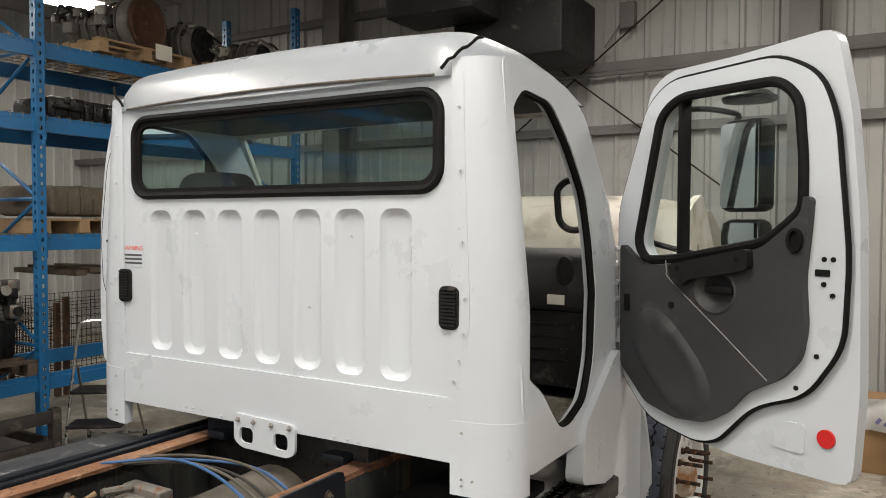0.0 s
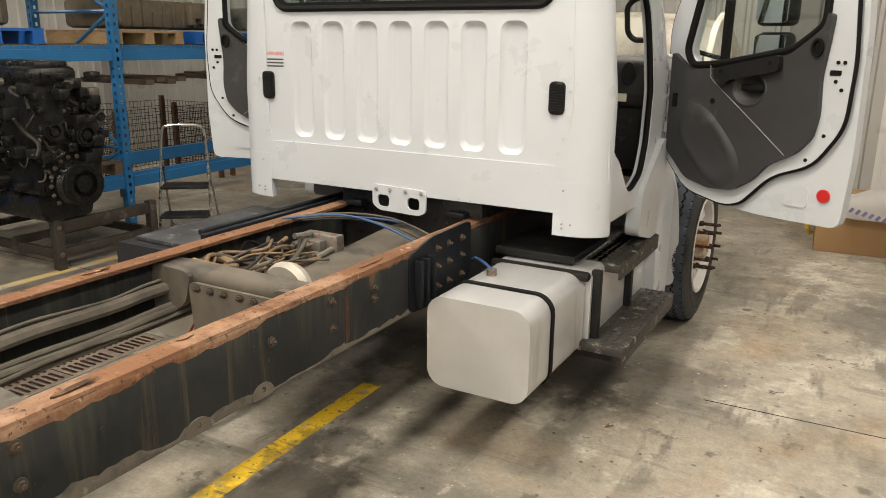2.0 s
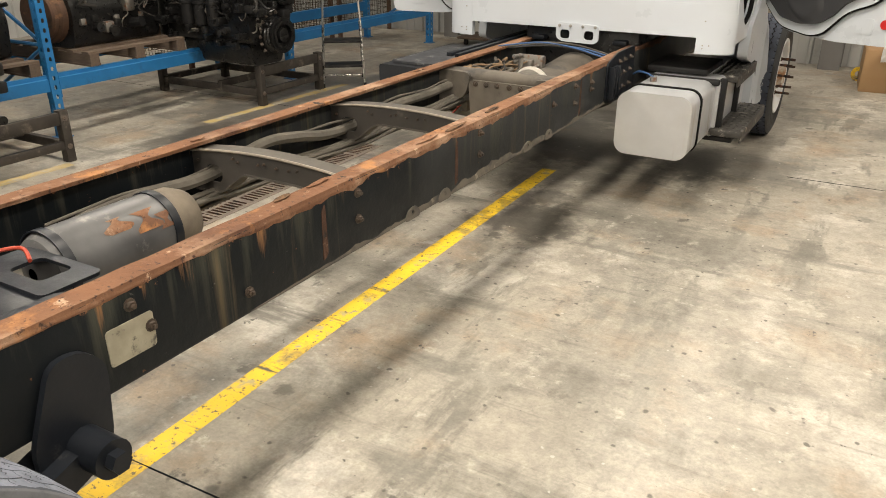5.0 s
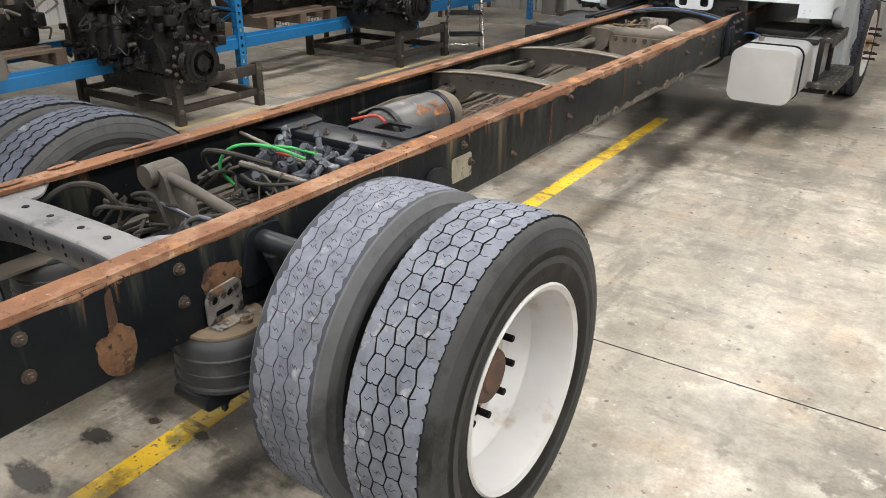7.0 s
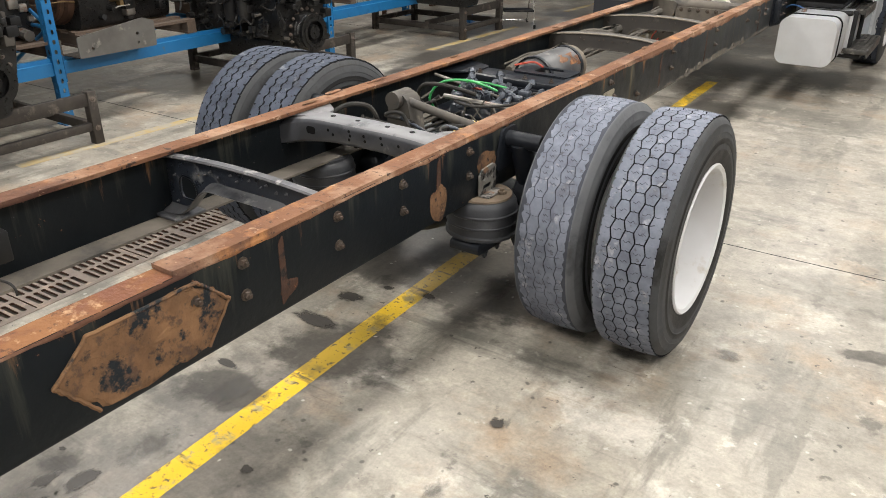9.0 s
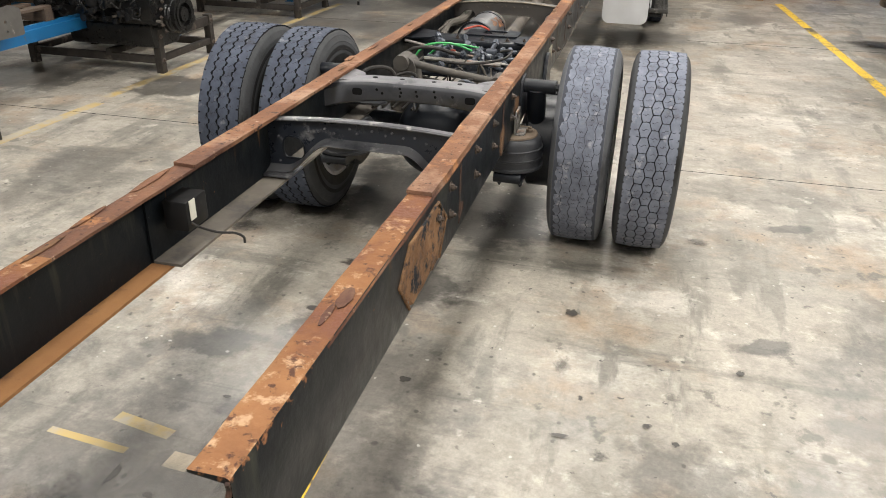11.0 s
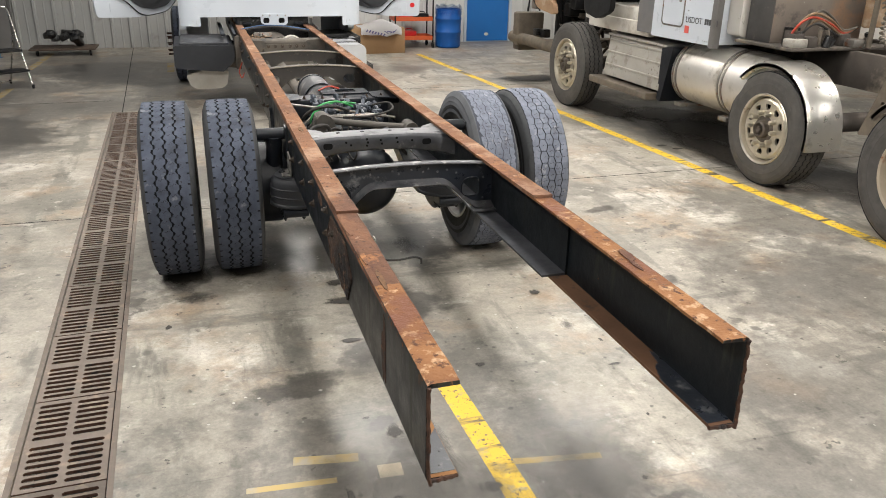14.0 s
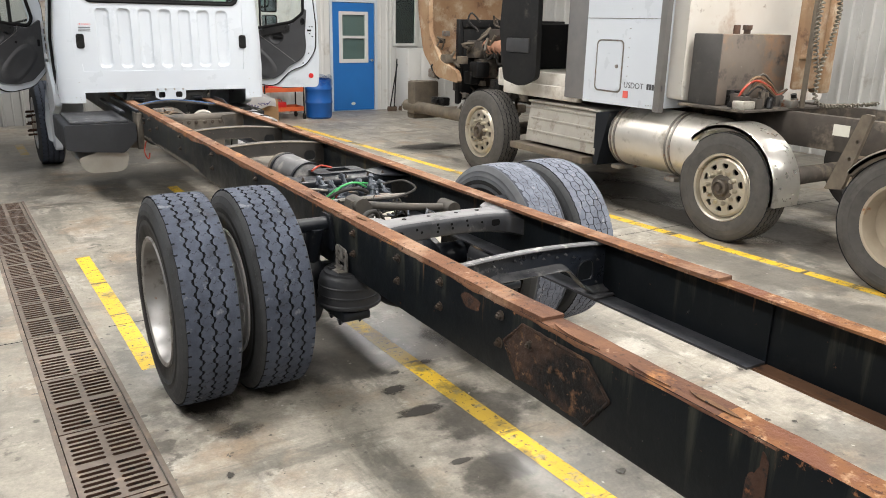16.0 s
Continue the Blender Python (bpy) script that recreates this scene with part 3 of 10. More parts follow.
M_brown = surface("brown_primer_disc", (0.130, 0.068, 0.040), (0.060, 0.034, 0.024), 7, 0.55, 0.3, bump=0.001, spots=[((0.22, 0.115, 0.06), 12, 0.62, 0.06, 0.7), ((0.02, 0.018, 0.016), 9, 0.64, 0.05, 0.6)])
M_hose_green = surface("green_air_hose", (0.04, 0.34, 0.09), (0.03, 0.24, 0.07), 8, 0.4)
M_hose_blue = surface("blue_air_hose", (0.035, 0.10, 0.24), (0.03, 0.08, 0.2), 8, 0.4)
M_hose_red = surface("red_air_hose", (0.38, 0.045, 0.02), (0.28, 0.03, 0.015), 8, 0.4)
M_hose = surface("black_hose", (0.012, 0.012, 0.012), (0.045, 0.041, 0.037), 8, 0.6, spec=0.25)
M_loom = surface("dusty_cable_loom", (0.115, 0.102, 0.084), (0.050, 0.045, 0.038), 8, 0.8, bump=0.002, bscale=90)
M_tan = surface("tan_cable", (0.22, 0.14, 0.075), (0.12, 0.08, 0.05), 8, 0.65)
M_tan_hood = surface("rusty_tan_panel", (0.36, 0.25, 0.15), (0.24, 0.13, 0.07), 3, 0.7, spots=[((0.48, 0.40, 0.30), 4, 0.6, 0.08, 0.7), ((0.10, 0.06, 0.04), 6, 0.64, 0.06, 0.8)])
M_bag = surface("white_printed_bag", (0.70, 0.69, 0.68), (0.62, 0.61, 0.62), 5, 0.5)
M_ink = surface("blue_grey_print", (0.16, 0.15, 0.30), (0.14, 0.13, 0.26), 5, 0.6)
M_inkred = surface("red_print", (0.62, 0.10, 0.08), (0.55, 0.09, 0.07), 5, 0.6)
M_inkdark = surface("dark_print", (0.05, 0.05, 0.055), (0.07, 0.07, 0.075), 5, 0.6)
M_label = surface("pale_label", (0.66, 0.65, 0.58), (0.58, 0.56, 0.48), 9, 0.5)
M_lamp = lit("lamp_tube", (1.0, 0.95, 0.86), 14.0)

OIL = ((-0.12, -0.15, 0.05, 0.10, 0.4), (0.22, -0.45, 0.04, 0.12, -0.2), (0.72, 8.6, 0.35, 0.5, 0.0), (0.2, 6.9, 0.35, 0.5, 0.4), (-0.1, 8.8, 0.8, 0.9, 0), (0.3, 3.1, 0.5, 0.5, 0.0), (-0.35, 3.3, 0.45, 0.6, 0.2), (0.05, 2.2, 0.30, 0.22, 0.5), (-0.15, 1.75, 0.25, 0.12, 0.1), (-0.6, 1.5, 0.22, 0.10, 0.3), (-0.28, 1.15, 0.11, 0.08, 0.0), (0.55, 0.42, 0.16, 0.03, 0.2), (1.9, 3.4, 0.14, 0.05, 0.3), (3.9, 5.4, 0.4, 1.2, 0.0), (4.2, 3.2, 0.7, 0.6, 0.0), (4.3, 6.2, 0.7, 0.9, 0.0), (-2.3, 10.8, 0.7, 1.2, 0.1), (1.62, 2.1, 0.12, 0.06, 0.4), (-2.75, 7.0, 0.45, 0.9, 0.2), (-2.9, 5.0, 0.5, 0.35, 0.0), (-4.3, 4.9, 0.7, 0.5, 0.4))
FAINT = ((0.05, 0.2, 0.6, 1.0, 0.0), (-0.3, -0.4, 0.7, 0.6, 0.0), (2.6, 1.7, 0.9, 1.1, 0.3), (1.7, 0.9, 0.7, 0.7, 0.0), (3.0, 3.0, 0.5, 0.9, 0.2), (0.9, 0.2, 0.8, 0.6, 0.4), (-0.3, 0.1, 1.5, 1.8, 0.0), (-1.1, 0.2, 0.6, 1.0, 0.3), (1.0, -0.5, 0.7, 0.8, 0.5), (-0.2, -1.2, 1.2, 0.8, 0.0), (0.0, 1.3, 0.45, 1.1, 0.05), (-0.75, 4.8, 0.35, 1.2, 0.0), (-2.4, 3.0, 0.4, 0.9, 0.1), (-2.6, 6.5, 0.5, 0.9, 0.0), (1.1, 8.8, 0.6, 0.5, 0.0), (2.2, 10.3, 0.5, 0.4, 0.2), (4.3, 5.2, 0.9, 2.2, 0.0), (4.2, 2.6, 0.7, 1.2, 0.0), (-1.1, 3.4, 0.3, 0.8, 0.0), (-1.0, 10.2, 1.6, 1.8, 0.0), (-3.0, 9.5, 1.0, 1.0, 0.0), (-2.6, 8.3, 1.6, 1.3, 0.0), (-2.2, 11.2, 1.6, 1.6, 0.0))
soaked(M_concrete, FAINT, (0.105, 0.098, 0.088), 0.66, 3.0, 0.45)
# no oil here: three patches of a paler floor colour
soaked(M_concrete, ((1.5, 5.5, 0.9, 1.7, 0.1), (2.4, 7.4, 0.8, 1.4, -0.2), (-2.3, 1.2, 0.5, 1.6, 0.0)), (0.43, 0.40, 0.345), 0.35, 5.0, 0.6)
soaked(M_concrete, OIL, (0.045, 0.041, 0.036), 0.74, 11.0, 0.34)
trodden(M_concrete)
for floor_paint in (M_yellow, M_yellow_old):
    soaked(floor_paint, OIL, (0.055, 0.046, 0.03), 0.55, 11.0)

# ---- the hall ----
X0, X1, Y0, Y1 = -9.5, 8.6, -8.0, 13.6

DRAIN_Y0, DRAIN_Y1 = -3.2, 7.80


def drain_x(y):
    return -1.62 - 0.030 * (y - 0.6)


DRAIN_W = 0.32
bm = B()
left = [(X0 - 0.2, Y0 - 0.2), (drain_x(DRAIN_Y0), Y0 - 0.2), (drain_x(DRAIN_Y0), DRAIN_Y0), (drain_x(DRAIN_Y1), DRAIN_Y1), (drain_x(DRAIN_Y1), Y1 + 0.2), (X0 - 0.2, Y1 + 0.2)]
right = [(drain_x(DRAIN_Y0) + DRAIN_W, Y0 - 0.2), (X1 + 0.2, Y0 - 0.2), (X1 + 0.2, Y1 + 0.2), (drain_x(DRAIN_Y1) + DRAIN_W, Y1 + 0.2), (drain_x(DRAIN_Y1) + DRAIN_W, DRAIN_Y1), (drain_x(DRAIN_Y0) + DRAIN_W, DRAIN_Y0)]
near = [(drain_x(DRAIN_Y0), Y0 - 0.2), (drain_x(DRAIN_Y0) + DRAIN_W, Y0 - 0.2), (drain_x(DRAIN_Y0) + DRAIN_W, DRAIN_Y0), (drain_x(DRAIN_Y0), DRAIN_Y0)]
far = [(drain_x(DRAIN_Y1), DRAIN_Y1), (drain_x(DRAIN_Y1) + DRAIN_W, DRAIN_Y1), (drain_x(DRAIN_Y1) + DRAIN_W, Y1 + 0.2), (drain_x(DRAIN_Y1), Y1 + 0.2)]
outer = [(X0 - 0.2, Y0 - 0.2), (X1 + 0.2, Y0 - 0.2), (X1 + 0.2, Y1 + 0.2), (X0 - 0.2, Y1 + 0.2)]
hole = [(drain_x(DRAIN_Y0), DRAIN_Y0), (drain_x(DRAIN_Y1), DRAIN_Y1), (drain_x(DRAIN_Y1) + DRAIN_W, DRAIN_Y1), (drain_x(DRAIN_Y0) + DRAIN_W, DRAIN_Y0)]
slab(bm, outer, [hole], "z", -0.2, 0.0)
floor = solo("floor", bm, M_concrete, "stained beige-grey concrete workshop floor with oil marks", "floor", kind="structure", smooth=0)
bm = B()
box(bm, hole[0][0] - 0.3, hole[2][0] + 0.6, DRAIN_Y0, DRAIN_Y1, -0.3, -0.21)
solo("drain_trench", bm, M_seal, "dark drain trench under the cast grates", "drain", kind="structure", smooth=0)


def strip(name, pts, width, material, label, z=0.0008, group=""):
    """A painted line on the floor: a very thin ribbon."""
    bm = B()
    ps = [Vector((*p, 0)) for p in pts]
    rows = []
    for i, p in enumerate(ps):
        d = (ps[min(i + 1, len(ps) - 1)] - ps[max(i - 1, 0)]).normalized()
        s = Vector((d.y, -d.x, 0)) * width / 2
        rows.append([bm.verts.new(p + s * k + Vector((0, 0, zz))) for k, zz in ((-1, 0.0005), (-1, z), (1, z), (1, 0.0005))])
    for a, b in zip(rows, rows[1:]):
        for k in range(3):
            bm.faces.new((a[k], a[k + 1], b[k + 1], b[k]))
    bm.faces.new(rows[0])
    bm.faces.new(rows[-1])
    return solo(name, bm, material, label, "floor marking", group=group, kind="structure", smooth=0)


strip("yellow_line", [(0.15, -3.0), (0.085, 0.78), (0.0, 3.14), (-0.045, 5.42), (-0.085, 7.9)], 0.105, M_yellow, "worn yellow painted line under the truck frame", group="painted floor lines")
strip("yellow_line", [(3.42, 2.0), (3.27, 4.75), (3.05, 8.4), (2.83, 11.9)], 0.105, M_yellow, "yellow painted line along the parking bay", group="painted floor lines")
strip("yellow_line", [(3.62, -3.0), (3.42, 1.98)], 0.105, M_yellow, "yellow painted line along the parking bay", group="painted floor lines")
for y0, y1 in ((2.7, 4.35), (4.5, 6.2), (7.6, 9.6), (11.2, 13.0)):
    strip("yellow_line", [(-3.27, y0), (-3.22, y1)], 0.10, M_yellow_old, "faded yellow painted line in front of the racks", group="painted floor lines")
strip("yellow_line", [(-1.195, 3.4), (-1.21, 4.2), (-1.25, 5.62)], 0.10, M_yellow, "yellow painted line beside the drain", group="painted floor lines")
strip("yellow_line", [(-1.29, 10.6), (-1.31, 11.55)], 0.10, M_yellow_old, "faded yellow painted line beside the cab", group="painted floor lines")
strip("tape_mark", [(-0.84, 0.875), (-0.52, 0.85)], 0.03, M_yellow_old, "short yellow tape mark on concrete", group="tape marks")
strip("tape_mark", [(0.14, 0.775), (0.48, 0.72)], 0.035, M_yellow_old, "short yellow tape mark on concrete", group="tape marks")
strip("tape_mark", [(-0.42, 0.96), (-0.66, 1.0)], 0.05, M_yellow_old, "short faded tape mark on concrete", group="tape marks")
strip("tape_mark", [(-0.365, 0.855), (-0.275, 0.85)], 0.075, M_tape, "square of pale tape on concrete", group="tape marks")


def joint(pts):
    bm = B()
    ps = [Vector((*p, 0)) for p in pts]
    d = (ps[-1] - ps[0]).normalized()
    s = Vector((d.y, -d.x, 0)) * 0.004
    rows = [[bm.verts.new(p + s * k + Vector((0, 0, zz))) for k, zz in ((-1, 0.0002), (0, 0.0018), (1, 0.0002))] for p in ps]
    for a, b in zip(rows, rows[1:]):
        for k in range(2):
            bm.faces.new((a[k], a[k + 1], b[k + 1], b[k]))
    return solo("floor_joint", bm, M_groove, "dark saw-cut joint in the concrete floor", "floor joint", group="floor joints", kind="structure")


joint([(0.6, 4.16), (8.5, 4.23)])
joint([(-1.3, 4.1), (0.6, 4.16)])
joint([(-9.4, 4.0), (-1.72, 4.1)])
joint([(1.45, 8.6), (8.5, 8.75)])
joint([(-9.4, 8.35), (-1.9, 8.5)])
joint([(-1.75, 7.8), (-1.98, 13.5)])


def oil_material(name, colour, opacity, fade, scale, reach, core=0.62):
    """A soaked-in stain, or painted shade, on a disc of radius 1: dense in the middle, its rim broken by noise."""
    made = surface(name, colour, tuple(0.7 * v for v in colour), 6, 0.42, rough2=0.55)
    n, links = made.node_tree.nodes, made.node_tree.links
    coords, who, far, spread, shift = (n.new("ShaderNode" + k) for k in ("TexCoord", "ObjectInfo", "VectorMath", "TexNoise", "VectorMath"))
    far.operation, shift.operation = "LENGTH", "ADD"
    spread.inputs["Scale"].default_value, spread.inputs["Detail"].default_value, spread.inputs["Roughness"].default_value = scale, 9.0, 0.62
    move, much, total, edge = (n.new("ShaderNode" + k) for k in ("Math", "Math", "Math", "MapRange"))
    move.operation, much.operation, total.operation = "MULTIPLY", "MULTIPLY_ADD", "SUBTRACT"
    move.inputs[1].default_value = 70.0
    links.new(who.outputs["Random"], move.inputs[0])
    links.new(coords.outputs["Object"], far.inputs[0])
    links.new(coords.outputs["Object"], shift.inputs[0])
    links.new(move.outputs[0], shift.inputs[1])
    links.new(shift.outputs[0], spread.inputs["Vector"])
    much.inputs[1].default_value, much.inputs[2].default_value = reach, core - reach / 2
    links.new(spread.outputs[0], much.inputs[0])
    links.new(much.outputs[0], total.inputs[0])
    links.new(far.outputs["Value"], total.inputs[1])
    for k, v in enumerate((0.0, fade, 0.0, opacity)):
        edge.inputs[1 + k].default_value = v
    links.new(total.outputs[0], edge.inputs[0])
    links.new(edge.outputs[0], n["Principled BSDF"].inputs["Alpha"])
    return made


def oil_disc(material):
    bm = B()
    bm.faces.new([bm.verts.new((math.cos(2 * math.pi * k / 24), math.sin(2 * math.pi * k / 24), 0)) for k in range(24)])
    return mesh_of(bm, material, 0)


PLAIN_OIL = oil_disc(oil_material("oil_spot", (0.062, 0.056, 0.050), 0.80, 0.22, 1.6, 1.3))
# the dark disc paints oil together with shade under things
OIL_SHADE = oil_disc(oil_material("dark_oil_with_shade", (0.032, 0.027, 0.022), 0.85, 0.40, 1.8, 0.9, 0.80))
FAINT_OIL = oil_disc(oil_material("faint_oil_shade", (0.100, 0.094, 0.084), 0.55, 0.40, 1.9, 1.2))

STAINS = [0]


def oil_stain(x, y, rx, ry, disc=PLAIN_OIL):
    ob = new("oil_stain", disc)
    STAINS[0] += 1
    ob.matrix_basis = pose(x, y, 0.0040 + 0.00008 * STAINS[0]) @ Matrix.Diagonal((rx, ry, 1, 1))
    tagged(ob, "faint grey oil stain soaked into concrete" if disc is FAINT_OIL else "dark oil stain and painted shade on concrete", "oil stain", "oil stains", "structure")


oil_stain(-0.25, 1.08, 0.053, 0.088)
oil_stain(-0.15, 1.15, 0.064, 0.091)
oil_stain(-0.17, 0.98, 0.021, 0.110)
oil_stain(-0.20, 0.52, 0.036, 0.102)
oil_stain(0.02, 0.66, 0.058, 0.050)
oil_stain(-0.03, 0.52, 0.012, 0.093)
oil_stain(-0.20, 2.33, 0.210, 0.090)
oil_stain(-0.27, 1.87, 0.087, 0.037)
oil_stain(-0.22, 2.57, 0.094, 0.066)
oil_stain(-0.12, 2.74, 0.042, 0.035)
oil_stain(0.09, 2.78, 0.060, 0.041)
oil_stain(-0.27, 0.46, 0.012, 0.071)
oil_stain(-0.64, 0.51, 0.037, 0.036)
oil_stain(-0.49, 0.74, 0.020, 0.073)
oil_stain(-0.33, 0.69, 0.031, 0.019)
oil_stain(-0.34, 1.20, 0.024, 0.015)
oil_stain(-1.13, 2.24, 0.029, 0.040)
oil_stain(0.19, 0.43, 0.023, 0.025)
oil_stain(-0.11, 1.78, 0.117, 0.269, FAINT_OIL)
oil_stain(-0.10, 1.38, 0.136, 0.199, FAINT_OIL)
oil_stain(-1.01, 2.56, 0.168, 0.127, FAINT_OIL)
oil_stain(-0.10, 0.88, 0.089, 0.395, FAINT_OIL)
oil_stain(-0.61, 0.53, 0.213, 0.257, FAINT_OIL)
oil_stain(0.83, 1.75, 0.055, 0.108, FAINT_OIL)
oil_stain(0.92, 1.55, 0.018, 0.028)
oil_stain(0.87, 1.32, 0.060, 0.018)
oil_stain(1.02, 1.25, 0.049, 0.047, FAINT_OIL)
oil_stain(0.38, 0.46, 0.079, 0.025)
oil_stain(0.57, 0.55, 0.022, 0.019)
oil_stain(0.26, 1.48, 0.045, 0.033)
oil_stain(0.80, 0.91, 0.013, 0.017)
oil_stain(1.51, 1.88, 0.028, 0.033)
oil_stain(1.26, 1.38, 0.022, 0.026)
oil_stain(0.82, 2.15, 0.041, 0.050)
oil_stain(1.16, 1.45, 0.027, 0.023)
oil_stain(1.08, 0.88, 0.013, 0.014)
oil_stain(1.12, 0.64, 0.012, 0.010)
oil_stain(0.30, 3.05, 0.147, 0.271, FAINT_OIL)
# at the right rear tyres: oil, with their contact shade painted in
oil_stain(0.77, 2.88, 0.142, 0.099, FAINT_OIL)
oil_stain(1.06, 2.84, 0.176, 0.098, FAINT_OIL)
oil_stain(1.38, 3.06, 0.097, 0.080, FAINT_OIL)
# oily floor beneath the second truck, with the truck's shadow painted in
oil_stain(4.25, 5.55, 0.70, 1.15, OIL_SHADE)
oil_stain(4.30, 6.30, 0.75, 0.60, OIL_SHADE)
oil_stain(3.80, 9.05, 0.75, 0.40, OIL_SHADE)
oil_stain(4.20, 3.60, 0.75, 0.85, OIL_SHADE)
oil_stain(3.85, 4.60, 0.42, 1.30, OIL_SHADE)
oil_stain(3.75, 6.90, 0.45, 1.10, OIL_SHADE)

oil_stain(3.42, 5.00, 0.09, 0.06)
oil_stain(3.52, 4.85, 0.10, 0.05)
oil_stain(0.05, 0.05, 0.60, 1.10, FAINT_OIL)
oil_stain(-0.30, 0.70, 0.50, 0.60, FAINT_OIL)
oil_stain(0.40, 0.60, 0.50, 0.60, FAINT_OIL)
# contact shadow of the left rear tyres, painted as dark discs
oil_stain(-0.72, 2.95, 0.22, 0.30, OIL_SHADE)
oil_stain(-1.05, 2.90, 0.20, 0.30, OIL_SHADE)
oil_stain(-0.9, 0.1, 0.3, 0.5, FAINT_OIL)

# ---- walls, roof ----
def ribbed_wall(name, a, b, z0, z1, material, label, pitch=0.3, rise=0.03, thick=0.15):
    """A sheet-steel wall with trapezoid ribs on its inner face, from a to b, its inside to the left of the way."""
    bm = B()
    a, b = Vector((*a, 0)), Vector((*b, 0))
    d = (b - a).normalized()
    nrm = Vector((-d.y, d.x, 0))
    length = (b - a).length
    pts, s = [(0.0, 0.0)], 0.1
    while s + 0.08 < length:
        pts += [(s, 0.0), (s + 0.018, rise), (s + 0.052, rise), (s + 0.07, 0.0), (s + 0.17, 0.0), (s + 0.176, 0.006), (s + 0.19, 0.006), (s + 0.196, 0.0)]
        s += pitch
    pts = [p for p in pts if p[0] < length - 0.001] + [(length, 0.0)]
    rows = []
    for u, h in pts:
        p = a + d * u + nrm * h
        rows.append([bm.verts.new(p + Vector((0, 0, z))) for z in (z0, z1)])
    back = [[bm.verts.new(q - nrm * thick + Vector((0, 0, z))) for z in (z0, z1)] for q in (a, b)]
    for q, r in zip(rows, rows[1:]):
        bm.faces.new((q[0], r[0], r[1], q[1]))
    bm.faces.new((back[0][0], back[1][0], back[1][1], back[0][1]))
    bm.faces.new((rows[0][0], rows[0][1], back[0][1], back[0][0]))
    bm.faces.new((rows[-1][0], rows[-1][1], back[1][1], back[1][0]))
    bm.faces.new([r[1] for r in rows] + [back[1][1], back[0][1]])
    bm.faces.new([r[0] for r in rows] + [back[1][0], back[0][0]])
    return solo(name, bm, material, label, "wall", kind="structure", smooth=0)


WAIN = 2.62
DOOR_X = (4.29, 5.19)
ribbed_wall("wall_front_grey", (2.05, Y1), (X0, Y1), 0, CEILING, M_sheet, "grey ribbed steel wall sheeting", 0.3)
ribbed_wall("wall_front_liner", (DOOR_X[0] - 0.06, Y1), (2.05, Y1), 0, WAIN, M_liner, "white ribbed wall liner beside the blue door", 0.23, 0.012)
ribbed_wall("wall_front_liner_right", (X1, Y1), (DOOR_X[1] + 0.06, Y1), 0, WAIN, M_liner, "white ribbed wall liner beside the blue door", 0.23, 0.012)
ribbed_wall("wall_front_over_door", (DOOR_X[1] + 0.06, Y1), (DOOR_X[0] - 0.06, Y1), 2.11, WAIN, M_liner, "white ribbed wall liner over the blue door", 0.23, 0.012)
ribbed_wall("wall_front_upper", (X1, Y1 + 0.06), (2.05, Y1 + 0.06), WAIN, CEILING, M_sheet, "grey ribbed steel wall sheeting", 0.3)
ribbed_wall("wall_left", (X0, Y1), (X0, Y0), 0, CEILING, M_liner, "white ribbed wall liner behind the racks", 0.3)
ribbed_wall("wall_right", (X1, Y0), (X1, Y1), 0, CEILING, M_liner, "white ribbed steel wall liner", 0.3)
ribbed_wall("wall_rear", (X0, Y0), (X1, Y0), 0, CEILING, M_sheet, "grey ribbed steel wall sheeting", 0.3)
bm = B()
box(bm, 2.05, DOOR_X[0] - 0.06, Y1 - 0.03, Y1 + 0.03, WAIN + 0.002, WAIN + 0.04)
box(bm, DOOR_X[1] + 0.06, X1, Y1 - 0.03, Y1 + 0.03, WAIN + 0.002, WAIN + 0.04)
solo("wall_cap_trim", bm, M_liner, "white metal cap along the wall liner", "trim", kind="structure", smooth=0)
bm = B()
box(bm, X0 - 0.2, X1 + 0.2, Y0 - 0.2, Y1 + 0.2, CEILING, CEILING + 0.15)
x = X0
while x < X1:
    box(bm, x, x + 0.05, Y0, Y1, CEILING - 0.03, CEILING + 0.01)
    x += 0.6
solo("ceiling", bm, M_ceiling, "white insulated ceiling liner with ribs", "ceiling", kind="structure", smooth=0)
for y in (-3.0, 3.6, 10.2):
    bm = B()
    for dz, w in ((0.0, 0.2), (0.42, 0.2)):
        box(bm, X0, X1, y - w / 2, y + w / 2, CEILING - 0.48 + dz, CEILING - 0.46 + dz)
    box(bm, X0, X1, y - 0.008, y + 0.008, CEILING - 0.46, CEILING - 0.04)
    solo("roof_beam", bm, M_girt, "dark grey steel roof beam", "beam", group="roof beams", kind="structure", smooth=0)
bm = B()
for z in (2.72, 3.36, 4.3):
    box(bm, X0, X1 if z > 2.8 else 2.0, Y1 - 0.10, Y1 - 0.06 if z < 3 else Y1 - 0.02, z - 0.045, z + 0.045)
solo("wall_girts", bm, M_girt, "grey steel girts across the wall sheeting", "wall girt", kind="structure", smooth=0)
for a, b in (((-2.4, 2.1), (0.6, 4.4)), ((0.6, 2.1), (-2.4, 4.4))):
    bm = B()
    cyl(bm, (a[0], Y1 - 0.14, a[1]), (b[0], Y1 - 0.14, b[1]), 0.009, seg=6)
    solo("brace_rod", bm, M_wire, "thin steel brace rod across the wall", "brace rod", group="brace rods", kind="structure")
bm = B()
